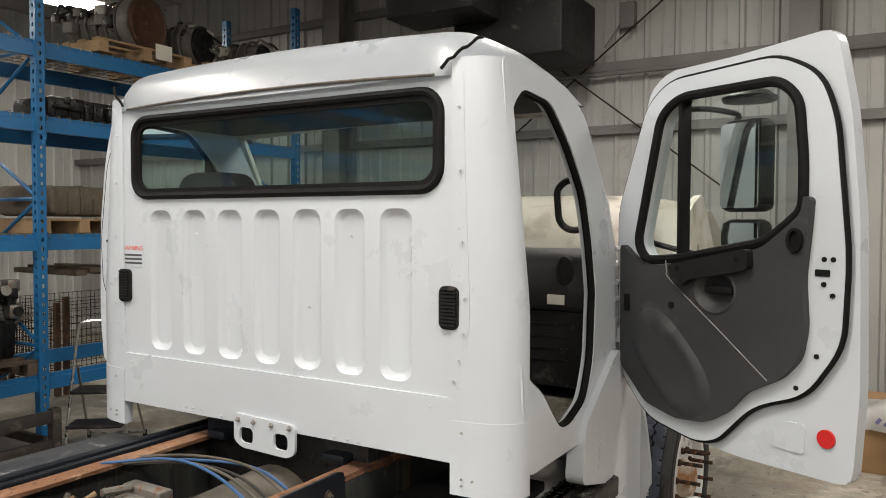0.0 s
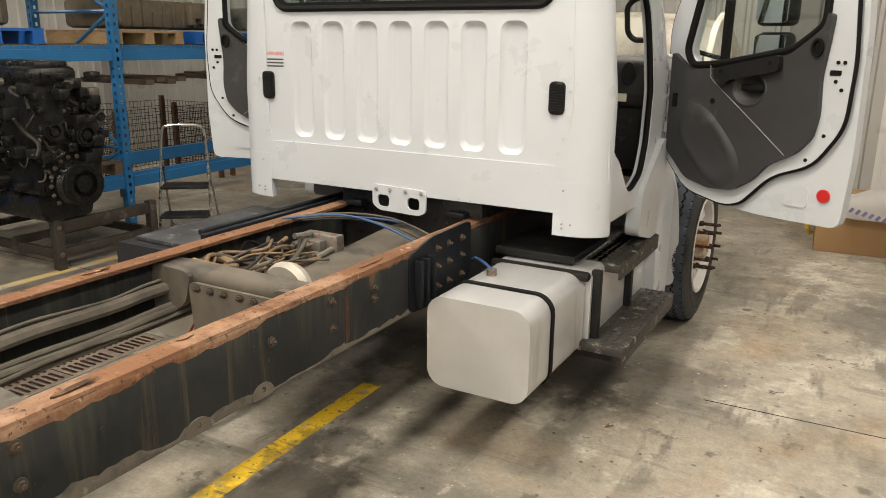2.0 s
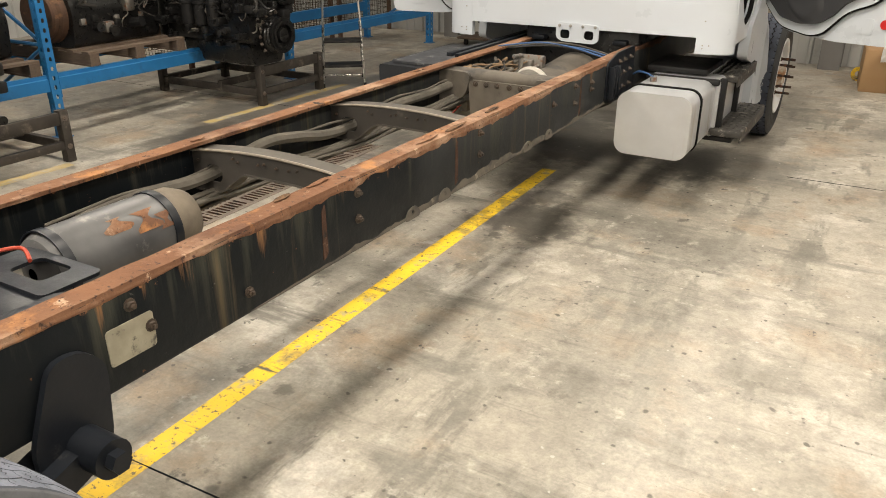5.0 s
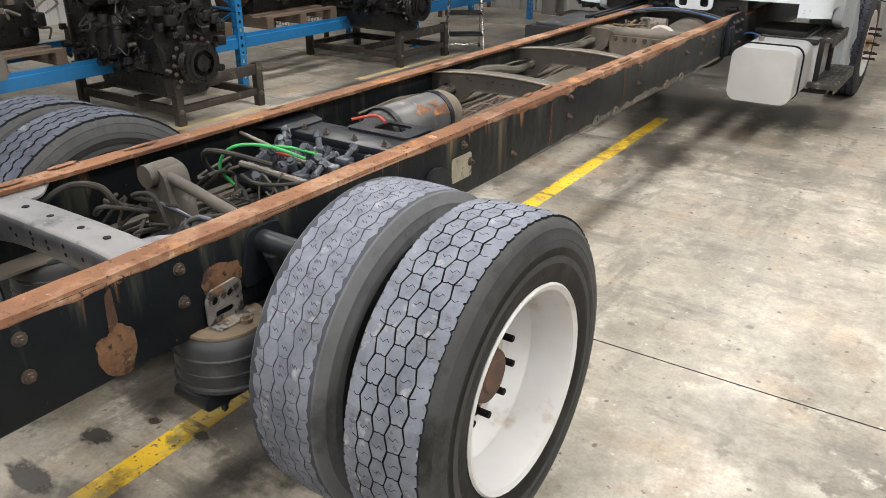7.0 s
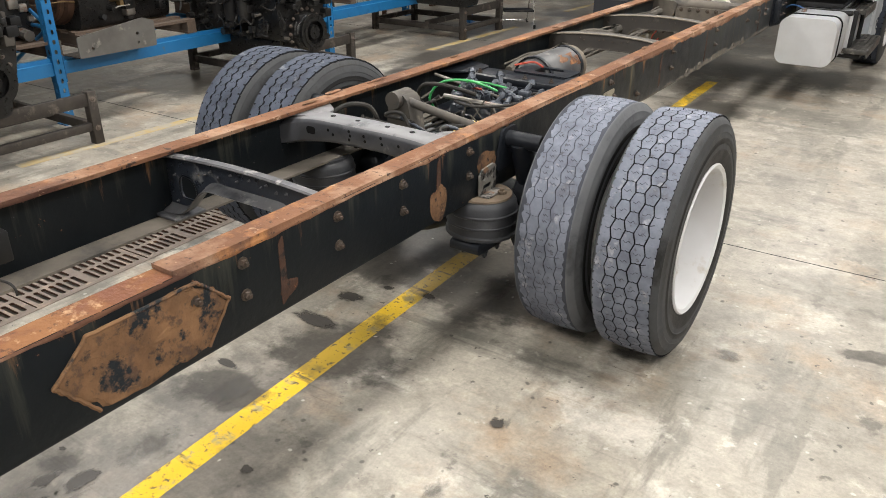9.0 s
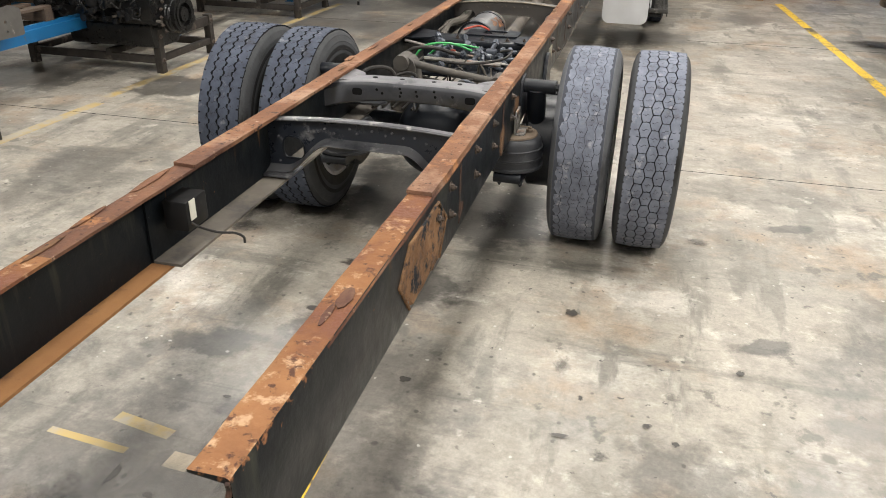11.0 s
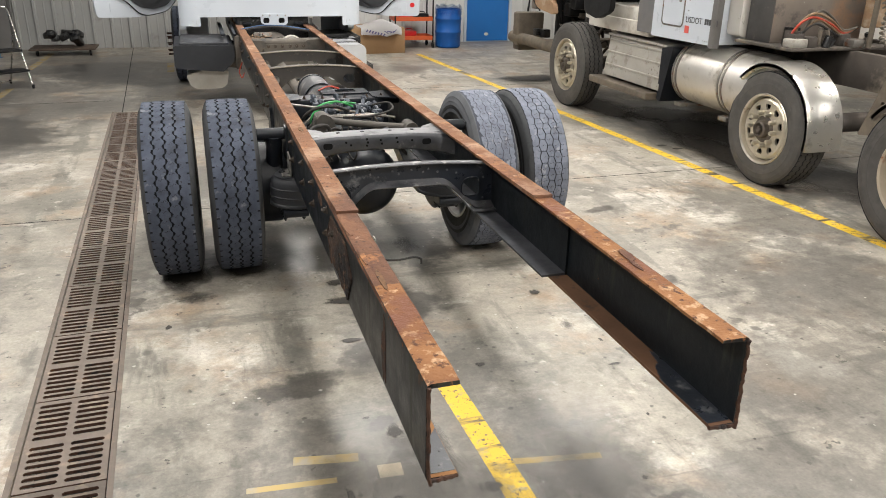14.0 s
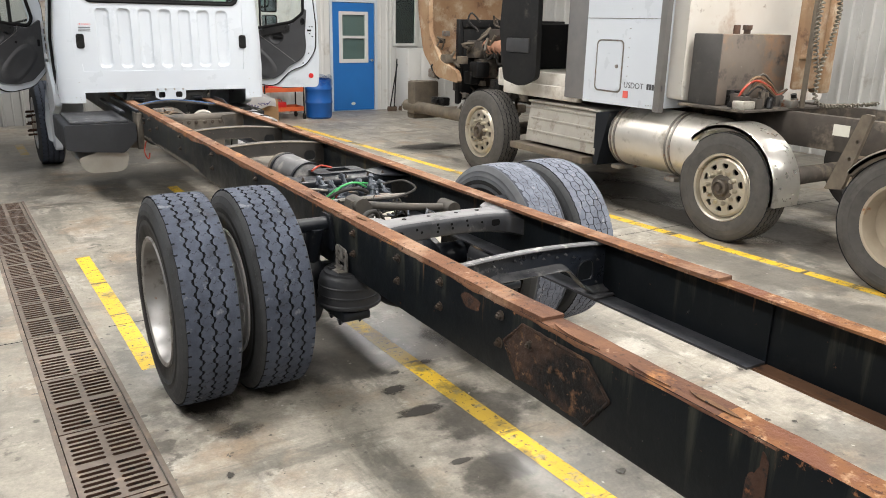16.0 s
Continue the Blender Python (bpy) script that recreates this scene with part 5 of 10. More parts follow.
def rail(s):
    """One channel rail: the web outside, the flanges turned in; rust on the upper flange."""
    n = 140
    t = 0.009
    ys = [RAIL_END * (i / n) for i in range(n + 1)]
    bm = B()
    sec = [(RAIL_X - FL, RT - t), (RAIL_X - FL, RT), (RAIL_X - 0.012, RT), (RAIL_X - 0.003, RT - 0.003), (RAIL_X, RT - 0.012), (RAIL_X, RB + 0.012), (RAIL_X - 0.003, RB + 0.003), (RAIL_X - 0.012, RB), (RAIL_X - FL, RB), (RAIL_X - FL, RB + t), (RAIL_X - t, RB + t), (RAIL_X - t, RT - t)]
    rows = []
    for y in ys:
        row = []
        for k, (x, z) in enumerate(sec):
            wob = 0.0025 * noise.noise(Vector((s * 3.1, y * 7.0, k))) if k in (1, 2) else 0.0
            ragged = 0.012 * abs(noise.noise(Vector((k * 2.3, s * 5.0, 1.7)))) if y == 0 and k < 10 else 0.0
            row.append(bm.verts.new((s * (x + (0.004 * noise.noise(Vector((y * 9, s, 4))) if k in (0, 1) else 0)), y + ragged, z + wob)))
        rows.append(row)
    k = len(sec)
    for a, b in zip(rows, rows[1:]):
        for i in range(k):
            f = bm.faces.new((a[i], a[(i + 1) % k], b[(i + 1) % k], b[i]))
            yy = a[i].co.y
            f.material_index = (2 if yy < (0.52 if s < 0 else 1.25) else 1) if i in (0, 1, 2, 11) else 3 if i in (8, 9) and yy < 1.1 else 0
    bm.faces.new(rows[0]).material_index = 0
    bm.faces.new(rows[-1])
    body = part("frame_rail", bm, [M_rail, M_rust, M_rust_end, M_rust_left if s < 0 else M_rust_right], truck, "black channel frame rail with a rusty flaking top flange")
    # the ragged layer of scale that lies on the upper flange further on, and the liner inside
    bm = B()
    rows = []
    m = 120
    for i in range(m + 1):
        y = 1.21 + (RAIL_END - 1.21) * i / m
        e = 0.006 * noise.noise(Vector((y * 6, s * 2.0, 8.0)))
        lift = 0.006 * math.exp(-(y - 1.21) * 6) + 0.002 * noise.noise(Vector((y * 11, s, 3)))
        rows.append([bm.verts.new((s * x, y + (0.02 * noise.noise(Vector((x * 40, s, 2))) if i == 0 else 0), z)) for x, z in ((RAIL_X - FL - 0.003 + e, RT + 0.001), (RAIL_X - FL - 0.003 + e, RT + 0.006 + lift), (RAIL_X - 0.004 + e * 0.5, RT + 0.006 + lift), (RAIL_X - 0.002 + e * 0.5, RT - 0.006))])
    for a, b in zip(rows, rows[1:]):
        for i in range(3):
            bm.faces.new((a[i], a[i + 1], b[i + 1], b[i]))
    bm.faces.new(rows[0])
    part("rust_scale", bm, M_rust, body, "flaking orange rust scale")
    for y0, y1, top, deep, mat, name in ((3.3, RAIL_END, True, 0.030, M_rust, "rust_edge"), (0.4, 3.3, True, 0.012, M_rust, "rust_edge"), (4.3, RAIL_END, False, 0.046, M_dust_rail, "dust_edge")):
        bm = B()
        rows, m = [], int((y1 - y0) / 0.025)
        for i in range(m + 1):
            y = y0 + (y1 - y0) * i / m
            a = noise.noise(Vector((y * 2.3, s * 4.0, 5.0 + deep))) + 0.6 * noise.noise(Vector((y * 9.0, s, 2.0))) + 0.35 * noise.noise(Vector((y * 31.0, s, 7.0)))
            d = max(0.0015, deep * (0.45 + 0.9 * a)) * min(1.0, 6 * i / m, 6 * (m - i) / m + 0.05)
            edge = RT - 0.010 if top else RB + 0.010
            z1 = edge - d if top else edge + d
            rows.append([bm.verts.new((s * x, y, z)) for x, z in ((RAIL_X - 0.001, edge + (0.006 if top else -0.006)), (RAIL_X + 0.0015, edge), (RAIL_X + 0.0012, (edge + z1) / 2), (RAIL_X + 0.0002, z1))])
        for a, b in zip(rows, rows[1:]):
            for i in range(3):
                bm.faces.new((a[i], a[i + 1], b[i + 1], b[i]))
        part(name, bm, mat, body, "ragged rust along the upper edge" if top else "pale dust along the lower edge")
    bm = B()
    xi = RAIL_X - 0.010
    slab(bm, [(xi, RB + 0.010), (xi - 0.008, RB + 0.010), (xi - 0.008, RT - 0.012), (xi, RT - 0.012)], (), "y", 1.02, RAIL_END, shape=lambda q: (s * q[0], q[1], q[2]))
    slab(bm, [(xi - 0.008, RB + 0.010), (xi - 0.105, RB + 0.010), (xi - 0.105, RB + 0.019), (xi - 0.008, RB + 0.019)], (), "y", 1.02, RAIL_END, shape=lambda q: (s * q[0], q[1], q[2]))
    for f in bm.faces:
        f.material_index = 1 if f.calc_center_median().z < RB + 0.03 else 0
    part("rail_liner", bm, [M_rail, M_dusty if s < 0 else M_grey], body, "black inner liner channel")
    bm = B()
    out = (s, 0, 0)
    for y in (1.42, 1.80, 2.13, 2.55, 4.85, 5.76, 6.91):
        for z in (0.842, 0.746):
            bolt(bm, (s * RAIL_X, y, z), out)
    for y, z in ((1.26, 0.80), (3.9, 0.84), (3.95, 0.76), (4.3, 0.70), (6.6, 0.80), (7.17, 0.82), (7.17, 0.78)):
        bolt(bm, (s * RAIL_X, y, z), out)
    part("bolts", bm, M_railbolt, body, "dull bolt heads")
    torn_end(s, body)
    return body


rail_left, rail_right = rail(-1), rail(1)


def eight_patch(s, y0, material):
    """The mark of a plate cut off the web: a bead of old weld round an uneven crust of rust."""
    pts = [(y0 - 0.245, 0.765), (y0 - 0.15, 0.850), (y0 + 0.15, 0.852), (y0 + 0.245, 0.765), (y0 + 0.165, 0.657), (y0 - 0.155, 0.652)]
    edge = [(a[0] + (b[0] - a[0]) * i / 14, a[1] + (b[1] - a[1]) * i / 14) for a, b in zip(pts, pts[1:] + pts[:1]) for i in range(14)]
    cy, cz = y0, 0.753
    bm = B()
    rows = []
    for i in range(17):
        k = 1.0 - i / 17
        row = []
        for a, b in edge:
            y, z = cy + (a - cy) * k, cz + (b - cz) * k
            wob = 0.007 * noise.noise(Vector((y * 50, z * 50, s))) + 0.014 * noise.noise(Vector((y * 13, z * 13, s + 4))) if k > 0.9 else 0.0
            h = 0.0002 if i == 0 else 0.004 + 0.005 * noise.noise(Vector((y * 38, z * 38, 3 + s))) + 0.003 * noise.noise(Vector((y * 110, z * 110, 8 + s)))
            row.append(bm.verts.new((s * (RAIL_X + max(h, 0.0002)), y + wob, z + wob)))
        rows.append(row)
    for a, b in zip(rows, rows[1:]):
        for i in range(len(a)):
            bm.faces.new((a[i], a[(i + 1) % len(a)], b[(i + 1) % len(a)], b[i]))
    bm.faces.new(rows[-1])
    patch = part("rust_patch", bm, material, rail_right if s > 0 else rail_left, "six-cornered crust of brown rust")
    bm = B()
    tube(bm, [(s * (RAIL_X + 0.002), y + 0.003 * noise.noise(Vector((y * 70, z * 70, 1))), z + 0.003 * noise.noise(Vector((y * 70, z * 70, 5)))) for y, z in edge[-14:] + edge[:57]], 0.0055, 6)
    part("weld_bead", bm, material, patch, "rusty bead of weld")


eight_patch(1, 1.115, M_rust_patch)
eight_patch(-1, 1.150, M_rust_crust)
rnd = random.Random(31)
for s in (-1, 1):                # loose flakes of scale on the upper flange
    for k in range(9):
        y, w = 0.5 + 7.6 * rnd.random(), rnd.uniform(0.015, 0.035)
        x, long = RAIL_X - rnd.uniform(0.006, 0.07), rnd.uniform(0.04, 0.20)
        z = RT + (0.0085 if y > 1.22 else 0.0012)
        tip = rnd.uniform(0.001, 0.006)
        shape_ = [(math.cos(a) * w / 2 * rnd.uniform(0.85, 1.1), math.sin(a) * long / 2 * rnd.uniform(0.9, 1.1)) for a in (2 * math.pi * i / 20 for i in range(20))]
        shape_ = [(max(RAIL_X - FL - 0.004, min(RAIL_X + 0.003, x + u)), v) for u, v in shape_]
        bm = B()
        slab(bm, shape_, (), "z", 0.0, 0.0022, shape=lambda q: (s * q[0], y + q[1], z + q[2] + tip * max(0.0, q[1] / long + 0.5)))
        part("rust_flake", bm, M_rust if k % 3 else M_bloom, rail_right if s > 0 else rail_left)
for s, y, z, h in ((1, 1.56, 0.76, 0.22), (1, 2.345, 0.815, 0.12), (1, 5.55, 0.76, 0.2), (1, 7.0, 0.76, 0.22), (-1, 0.42, 0.76, 0.22), (1, 4.66, 0.76, 0.2)):
    bm = B()
    ps = round_poly([(y - 0.012, z - h / 2), (y + 0.016, z - h / 2 + 0.02), (y + 0.012, z + h / 2), (y - 0.008, z + h / 2 - 0.02)], 0.01)
    slab(bm, ps, (), "x", s * RAIL_X, s * (RAIL_X + 0.0012))
    part("rust_streak", bm, M_rust_dark, rail_right if s > 0 else rail_left, "vertical rust streak")
M_plate_old = surface("yellowed_data_plate", (0.36, 0.33, 0.25), (0.22, 0.20, 0.15), 16, 0.55, spots=[((0.07, 0.065, 0.055), 22, 0.60, 0.05, 0.7)])


def rust_bloom(s, y, z, w, h, seed, material=None):
    """A blot of rust that has broken through the paint, thickest in its middle."""
    bm = B()
    rows = []
    for k in (1.0, 0.8, 0.5, 0.2):
        row = []
        for i in range(28):
            a = 2 * math.pi * i / 28
            q = k * (1 + 0.35 * noise.noise(Vector((math.cos(a) * 1.4, math.sin(a) * 1.4, seed))) + 0.12 * noise.noise(Vector((math.cos(a) * 5, math.sin(a) * 5, seed + 3))))
            row.append(bm.verts.new((s * (RAIL_X + (0.0003 if k == 1.0 else 0.0016 + 0.0008 * noise.noise(Vector((i, k * 9, seed))))), y + w / 2 * q * math.cos(a), z + h / 2 * q * math.sin(a))))
        rows.append(row)
    for a, b in zip(rows, rows[1:]):
        for i in range(28):
            bm.faces.new((a[i], a[(i + 1) % 28], b[(i + 1) % 28], b[i]))
    bm.faces.new(rows[-1])
    part("rust_blot", bm, material or M_bloom, rail_right if s > 0 else rail_left, "blot of ochre rust through the paint")


rust_bloom(1, 2.345, 0.705, 0.115, 0.135, 3.0)
rust_bloom(1, 2.68, 0.765, 0.16, 0.09, 8.0)
rust_bloom(1, 1.58, 0.70, 0.07, 0.05, 12.0, M_rust_dark)
rust_bloom(-1, 0.44, 0.74, 0.05, 0.16, 21.0, M_rust_dark)
rust_bloom(-1, 1.60, 0.83, 0.12, 0.06, 30.0, M_rust_dark)
bm = B()
slab(bm, rrect(3.82, 3.96, 0.70, 0.80, 0.01), (), "x", RAIL_X, RAIL_X + 0.003)
part("data_plate", bm, M_plate_old, rail_right, "worn pale label on the rail")
for y in (5.2, 5.45, 6.28, 6.55):      # dusty lugs along the lower edge
    bm = B()
    slab(bm, round_poly([(y - 0.06, RB), (y - 0.03, RB + 0.05), (y + 0.03, RB + 0.05), (y + 0.06, RB)], 0.03), [ring_of(y, RB + 0.028, 0.010)], "x", RAIL_X, RAIL_X + 0.005)
    part("lug", bm, M_dusty, rail_right, "dusty lug with a hole")

XI = RAIL_X - 0.012


def arch_member(y, top, crown, foot, thick, material, depth=0.075, holes=True, label="", bow=0.0, rim_mat=None, n=24):
    """A pressed crossmember: its web arched below, flanged along top and bottom."""
    bm = B()

    def hi(x):
        return top + bow * (1 - (x / XI) ** 2)

    def lo(x):
        t = min(1.0, abs(x) / XI)
        k = 0.5 - 0.5 * math.cos(math.pi * min(1, max(0, (t - 0.30) / 0.42)))
        return crown - (crown - foot) * k
    xs = [-XI + 2 * XI * i / n for i in range(n + 1)]
    outer = [(x, lo(x)) for x in xs] + [(x, hi(x)) for x in reversed(xs)]
    cut = [rrect(s * 0.305 - 0.045, s * 0.305 + 0.045, (top + foot) / 2 - 0.035, (top + foot) / 2 + 0.035, 0.03) for s in (-1, 1)] if holes else []
    slab(bm, outer, cut, "y", y, y + thick)
    for edge, w in ((hi, 1), (lo, -1)):
        a = [[bm.verts.new((x, yy, edge(x) + dz)) for yy, dz in ((y - 0.002, 0.0), (y - 0.002, w * 0.008), (y + depth, w * 0.008), (y + depth, 0.0))] for x in xs]
        for p, q in zip(a, a[1:]):
            for i in range(4):
                bm.faces.new((p[i], p[(i + 1) % 4], q[(i + 1) % 4], q[i])).material_index = 1
        bm.faces.new(a[0])
        bm.faces.new(a[-1])
    for s in (-1, 1):
        box(bm, s * XI - 0.004, s * XI + 0.004, y, y + 0.11, foot + 0.01, top - 0.01)
    ob = part("crossmember", bm, [material, rim_mat or material], truck, label)
    bm = B()
    tube(bm, [(x, y - 0.003, hi(x) + 0.007) for x in xs], 0.0055, 6, smooth=False)
    part("lip", bm, M_pale_dust, ob, "pale worn upper lip")
    bm = B()
    for x, dz in ((-0.19, 0.02), (-0.165, 0.032), (-0.06, 0.03), (-0.03, 0.024), (0.03, 0.03), (0.09, 0.028), (0.13, 0.022)):
        bolt(bm, (x, y, hi(x) - dz), (0, -1, 0), 0.006, 0.006, False)
    for s in (-1, 1):
        for x, z in ((0.38, 0.03), (0.38, 0.12)):
            bolt(bm, (s * x, y, foot + z), (0, -1, 0), 0.008, 0.008, False)
    part("bolts", bm, M_railbolt, ob)
    return ob


def rear_member():
    """The glossy rear crossmember: a web arched below, a worn lip above, and a wide lower flange turned to the rear."""
    y, n = 1.84, 40
    xs = [-XI + 2 * XI * i / n for i in range(n + 1)]

    def hi(x):
        return 0.866 + 0.022 * (1 - (x / XI) ** 2)

    def lo(x):
        t = min(1.0, max(0.0, (abs(x) / XI - 0.36) / 0.46))
        return 0.800 - 0.128 * (0.5 - 0.5 * math.cos(math.pi * t))
    bm = B()
    cuts_ = [round_poly([(s * 0.262, 0.735), (s * 0.275, 0.715), (s * 0.345, 0.715), (s * 0.355, 0.735), (s * 0.352, 0.785), (s * 0.335, 0.805), (s * 0.285, 0.800), (s * 0.265, 0.775)], 0.02) for s in (-1, 1)]
    slab(bm, [(x, lo(x)) for x in xs] + [(x, hi(x)) for x in reversed(xs)], cuts_, "y", y, y + 0.008)
    ob = part("crossmember", bm, M_gloss_black, truck, "glossy blue-black arched rear crossmember")
    for edge, sec, material, name in ((hi, [(0.010, 0.004), (0.004, 0.008), (-0.020, 0.006), (-0.024, 0.000), (-0.022, -0.004), (0.0, -0.002)], M_worn_edge, "upper_lip"),
                                      (lo, [(0.008, 0.0), (0.008, -0.008), (-0.036, -0.013), (-0.042, -0.008), (-0.036, -0.004), (-0.012, 0.003), (-0.001, 0.012)], M_flange, "lower_flange")):
        bm = B()
        rows = [[bm.verts.new((x, y + dy, edge(x) + dz)) for dy, dz in sec] for x in xs]
        for a, b in zip(rows, rows[1:]):
            for i in range(len(sec)):
                bm.faces.new((a[i], a[(i + 1) % len(sec)], b[(i + 1) % len(sec)], b[i]))
        bm.faces.new(rows[0])
        bm.faces.new(rows[-1])
        part(name, bm, material, ob, "scuffed bright lip" if name == "upper_lip" else "scuffed grey lower flange")
    for s in (-1, 1):
        bm = B()
        tube(bm, [(u, y - 0.001, v) for u, v in cuts_[0 if s < 0 else 1]], 0.004, 6, closed=True, smooth=False)
        part("hole_rim", bm, M_chassis, ob)
        bm = B()
        box(bm, min(s * 0.30, s * XI), max(s * 0.30, s * XI), y - 0.075, y + 0.055, 0.652, 0.662, 0.003)
        part("foot_plate", bm, M_flange, ob, "scuffed grey foot plate")
    bm = B()
    for x, z in ((-0.20, 0.835), (-0.172, 0.85), (-0.135, 0.835), (-0.07, 0.858), (-0.04, 0.842), (0.02, 0.858), (0.075, 0.845), (0.10, 0.858), (0.145, 0.842), (0.19, 0.848), (0.235, 0.83), (-0.24, 0.83), (0.37, 0.80), (0.37, 0.70), (-0.37, 0.80), (-0.37, 0.70)):
        bolt(bm, (x, y, z), (0, -1, 0), 0.006, 0.005, False)
    part("rivets", bm, M_worn_edge, ob)


def box_member():
    """The grey box-shaped crossmember over the axle, flat on top and arched below, its edges rounded."""
    y0, y1, n = 2.44, 2.575, 32
    xs = [-XI + 2 * XI * i / n for i in range(n + 1)]
    bm = B()
    rows = []
    for x in xs:
        t = abs(x) / XI
        top = 0.888 - 0.030 * t ** 4
        low = 0.800 - 0.055 * t ** 2.5
        flare = 0.030 * max(0.0, t - 0.72) / 0.28
        sec = [(y0 - flare, low + 0.012), (y0 - flare, top - 0.022), (y0 + 0.006, top - 0.006), (y0 + 0.022, top), (y1 - 0.022, top), (y1 - 0.006, top - 0.006), (y1 + flare, top - 0.022), (y1 + flare, low + 0.012), (y1 - 0.012, low), (y0 + 0.012, low)]
        rows.append([bm.verts.new((x, y, z + 0.0012 * noise.noise(Vector((x * 30, y * 30, z * 30))))) for y, z in sec])
    for a, b in zip(rows, rows[1:]):
        for i in range(10):
            # upper faces take the paler grey: their glossy sheen is painted in
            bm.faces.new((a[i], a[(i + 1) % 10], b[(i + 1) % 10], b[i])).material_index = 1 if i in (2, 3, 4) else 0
    bm.faces.new(rows[0])
    bm.faces.new(rows[-1])
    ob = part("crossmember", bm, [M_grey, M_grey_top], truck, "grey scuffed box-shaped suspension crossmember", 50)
    bm = B()
    for x, z in ((-0.17, 0.850), (-0.145, 0.835), (-0.06, 0.862), (-0.055, 0.845), (-0.06, 0.828), (0.015, 0.855), (0.02, 0.835), (0.10, 0.862), (0.105, 0.838), (0.185, 0.845)):
        cyl(bm, (x, y0 - 0.0005, z), (x, y0 + 0.004, z), 0.0065, seg=10)
    for x in (-0.2, -0.07, 0.08, 0.2):
        cyl(bm, (x, 2.51, 0.886), (x, 2.51, 0.889), 0.011, seg=10)
    part("rivets", bm, M_seal, ob, "dark bolt holes")
    for x in (-0.265, 0.265):
        bm = B()
        slab(bm, rrect(x - 0.024, x + 0.024, 0.818, 0.850, 0.012), (), "y", y0 - 0.0015, y0 + 0.004)
        part("slot", bm, M_seal, ob, "dark slotted hole")


M_flange = surface("scuffed_lower_flange", (0.105, 0.106, 0.112), (0.055, 0.056, 0.062), 7, 0.42, 0.2, spots=[((0.24, 0.235, 0.23), 12, 0.62, 0.06, 0.5), ((0.02, 0.022, 0.028), 8, 0.60, 0.06, 0.4)])
rear_member()
box_member()
arch_member(4.90, 0.850, 0.80, 0.70, 0.008, M_dusty_dark, 0.08, label="dark dusty arched crossmember", bow=0.03, rim_mat=M_dusty_mid)
arch_member(5.80, 0.850, 0.80, 0.70, 0.008, M_dusty_dark, 0.08, label="dark dusty arched crossmember", bow=0.03, rim_mat=M_dusty_mid)
bm = B()
box(bm, -XI, XI, 6.88, 7.0, 0.79, 0.872, 0.035, seg=4)
slab(bm, round_poly([(-0.20, 0.56), (0.22, 0.56), (0.24, 0.82), (-0.22, 0.82)], 0.03), [ring_of(0.13, 0.60, 0.018)], "y", 6.865, 6.88)
for s in (-1, 1):
    slab(bm, round_poly([(s * XI, 0.64), (s * XI, 0.87), (s * 0.2, 0.86), (s * 0.24, 0.72)], 0.04), (), "y", 6.86, 6.90)
xm = part("crossmember", bm, M_dusty, truck, "dusty straight crossmember with a hanging plate")
bm = B()
for x in (-0.17, -0.1, -0.03, 0.05, 0.12, 0.19):
    bolt(bm, (x, 6.865, 0.80), (0, -1, 0), 0.011)
part("bolts", bm, M_railbolt, xm)
bm = B()
box(bm, -XI, XI, 3.66, 3.84, 0.80, 0.845, 0.012)
box(bm, -0.30, 0.34, 3.655, 3.67, 0.66, 0.81, 0.005)
slab(bm, rrect(-0.08, 0.24, 3.80, 3.98, 0.02), [rrect(0.02, 0.16, 3.85, 3.95, 0.02)], "z", 0.846, 0.856)
for s in (-1, 1):
    slab(bm, round_poly([(s * XI, 3.58), (s * XI, 3.92), (s * 0.24, 3.84), (s * 0.24, 3.66)], 0.03), (), "z", 0.845, 0.853)
xm = part("crossmember", bm, M_chassis, truck, "blue-black flat crossmember over the axle")
bm = B()
for x in (-0.22, -0.1, 0.05, 0.2, 0.3):
    bolt(bm, (x, 3.70, 0.846), (0, 0, 1), 0.009)
part("bolts", bm, M_railbolt, xm)

# air tank lying in the frame
bm = B()
lathe(bm, [(3.96, 0.02), (3.965, 0.06), (3.985, 0.10), (4.02, 0.116), (4.40, 0.116), (4.47, 0.112), (4.52, 0.09), (4.55, 0.05), (4.556, 0.0)], (-0.06, 0, 0.775), "y", 32)
for f in bm.faces:
    f.material_index = 1 if f.calc_center_median().y > 4.40 else 0
tank = part("air_tank", bm, [surface("scuffed_grey_tank", (0.10, 0.10, 0.102), (0.045, 0.045, 0.048), 6, 0.4, spots=[((0.22, 0.21, 0.20), 9, 0.64, 0.06, 0.6)]), M_beige], truck, "black air tank with a bare beige end")
bm = B()
for k, (yy, a0, a1, ww) in enumerate(((4.20, 0.62, 1.05, 0.055), (4.30, 0.40, 1.0, 0.05), (4.36, 0.3, 0.75, 0.03))):
    rows = []
    for i in range(7):
        a = a0 + (a1 - a0) * i / 6
        wv = ww * (0.6 + 0.4 * math.sin(i + k))
        rows.append([bm.verts.new((-0.06 + 0.1185 * math.cos(a), yy + d, 0.775 + 0.1185 * math.sin(a))) for d in (-wv, wv)])
    for p, q in zip(rows, rows[1:]):
        bm.faces.new((p[0], p[1], q[1], q[0]))
part("rust_patch", bm, M_rust, tank, "peeled rusty patches")
bm = B()
for y in (4.0, 4.38):
    lathe(bm, [(y, 0.1165), (y, 0.121), (y + 0.03, 0.121), (y + 0.03, 0.1165)], (-0.06, 0, 0.775), "y", 28, loop=True)
part("strap", bm, M_chassis, tank)

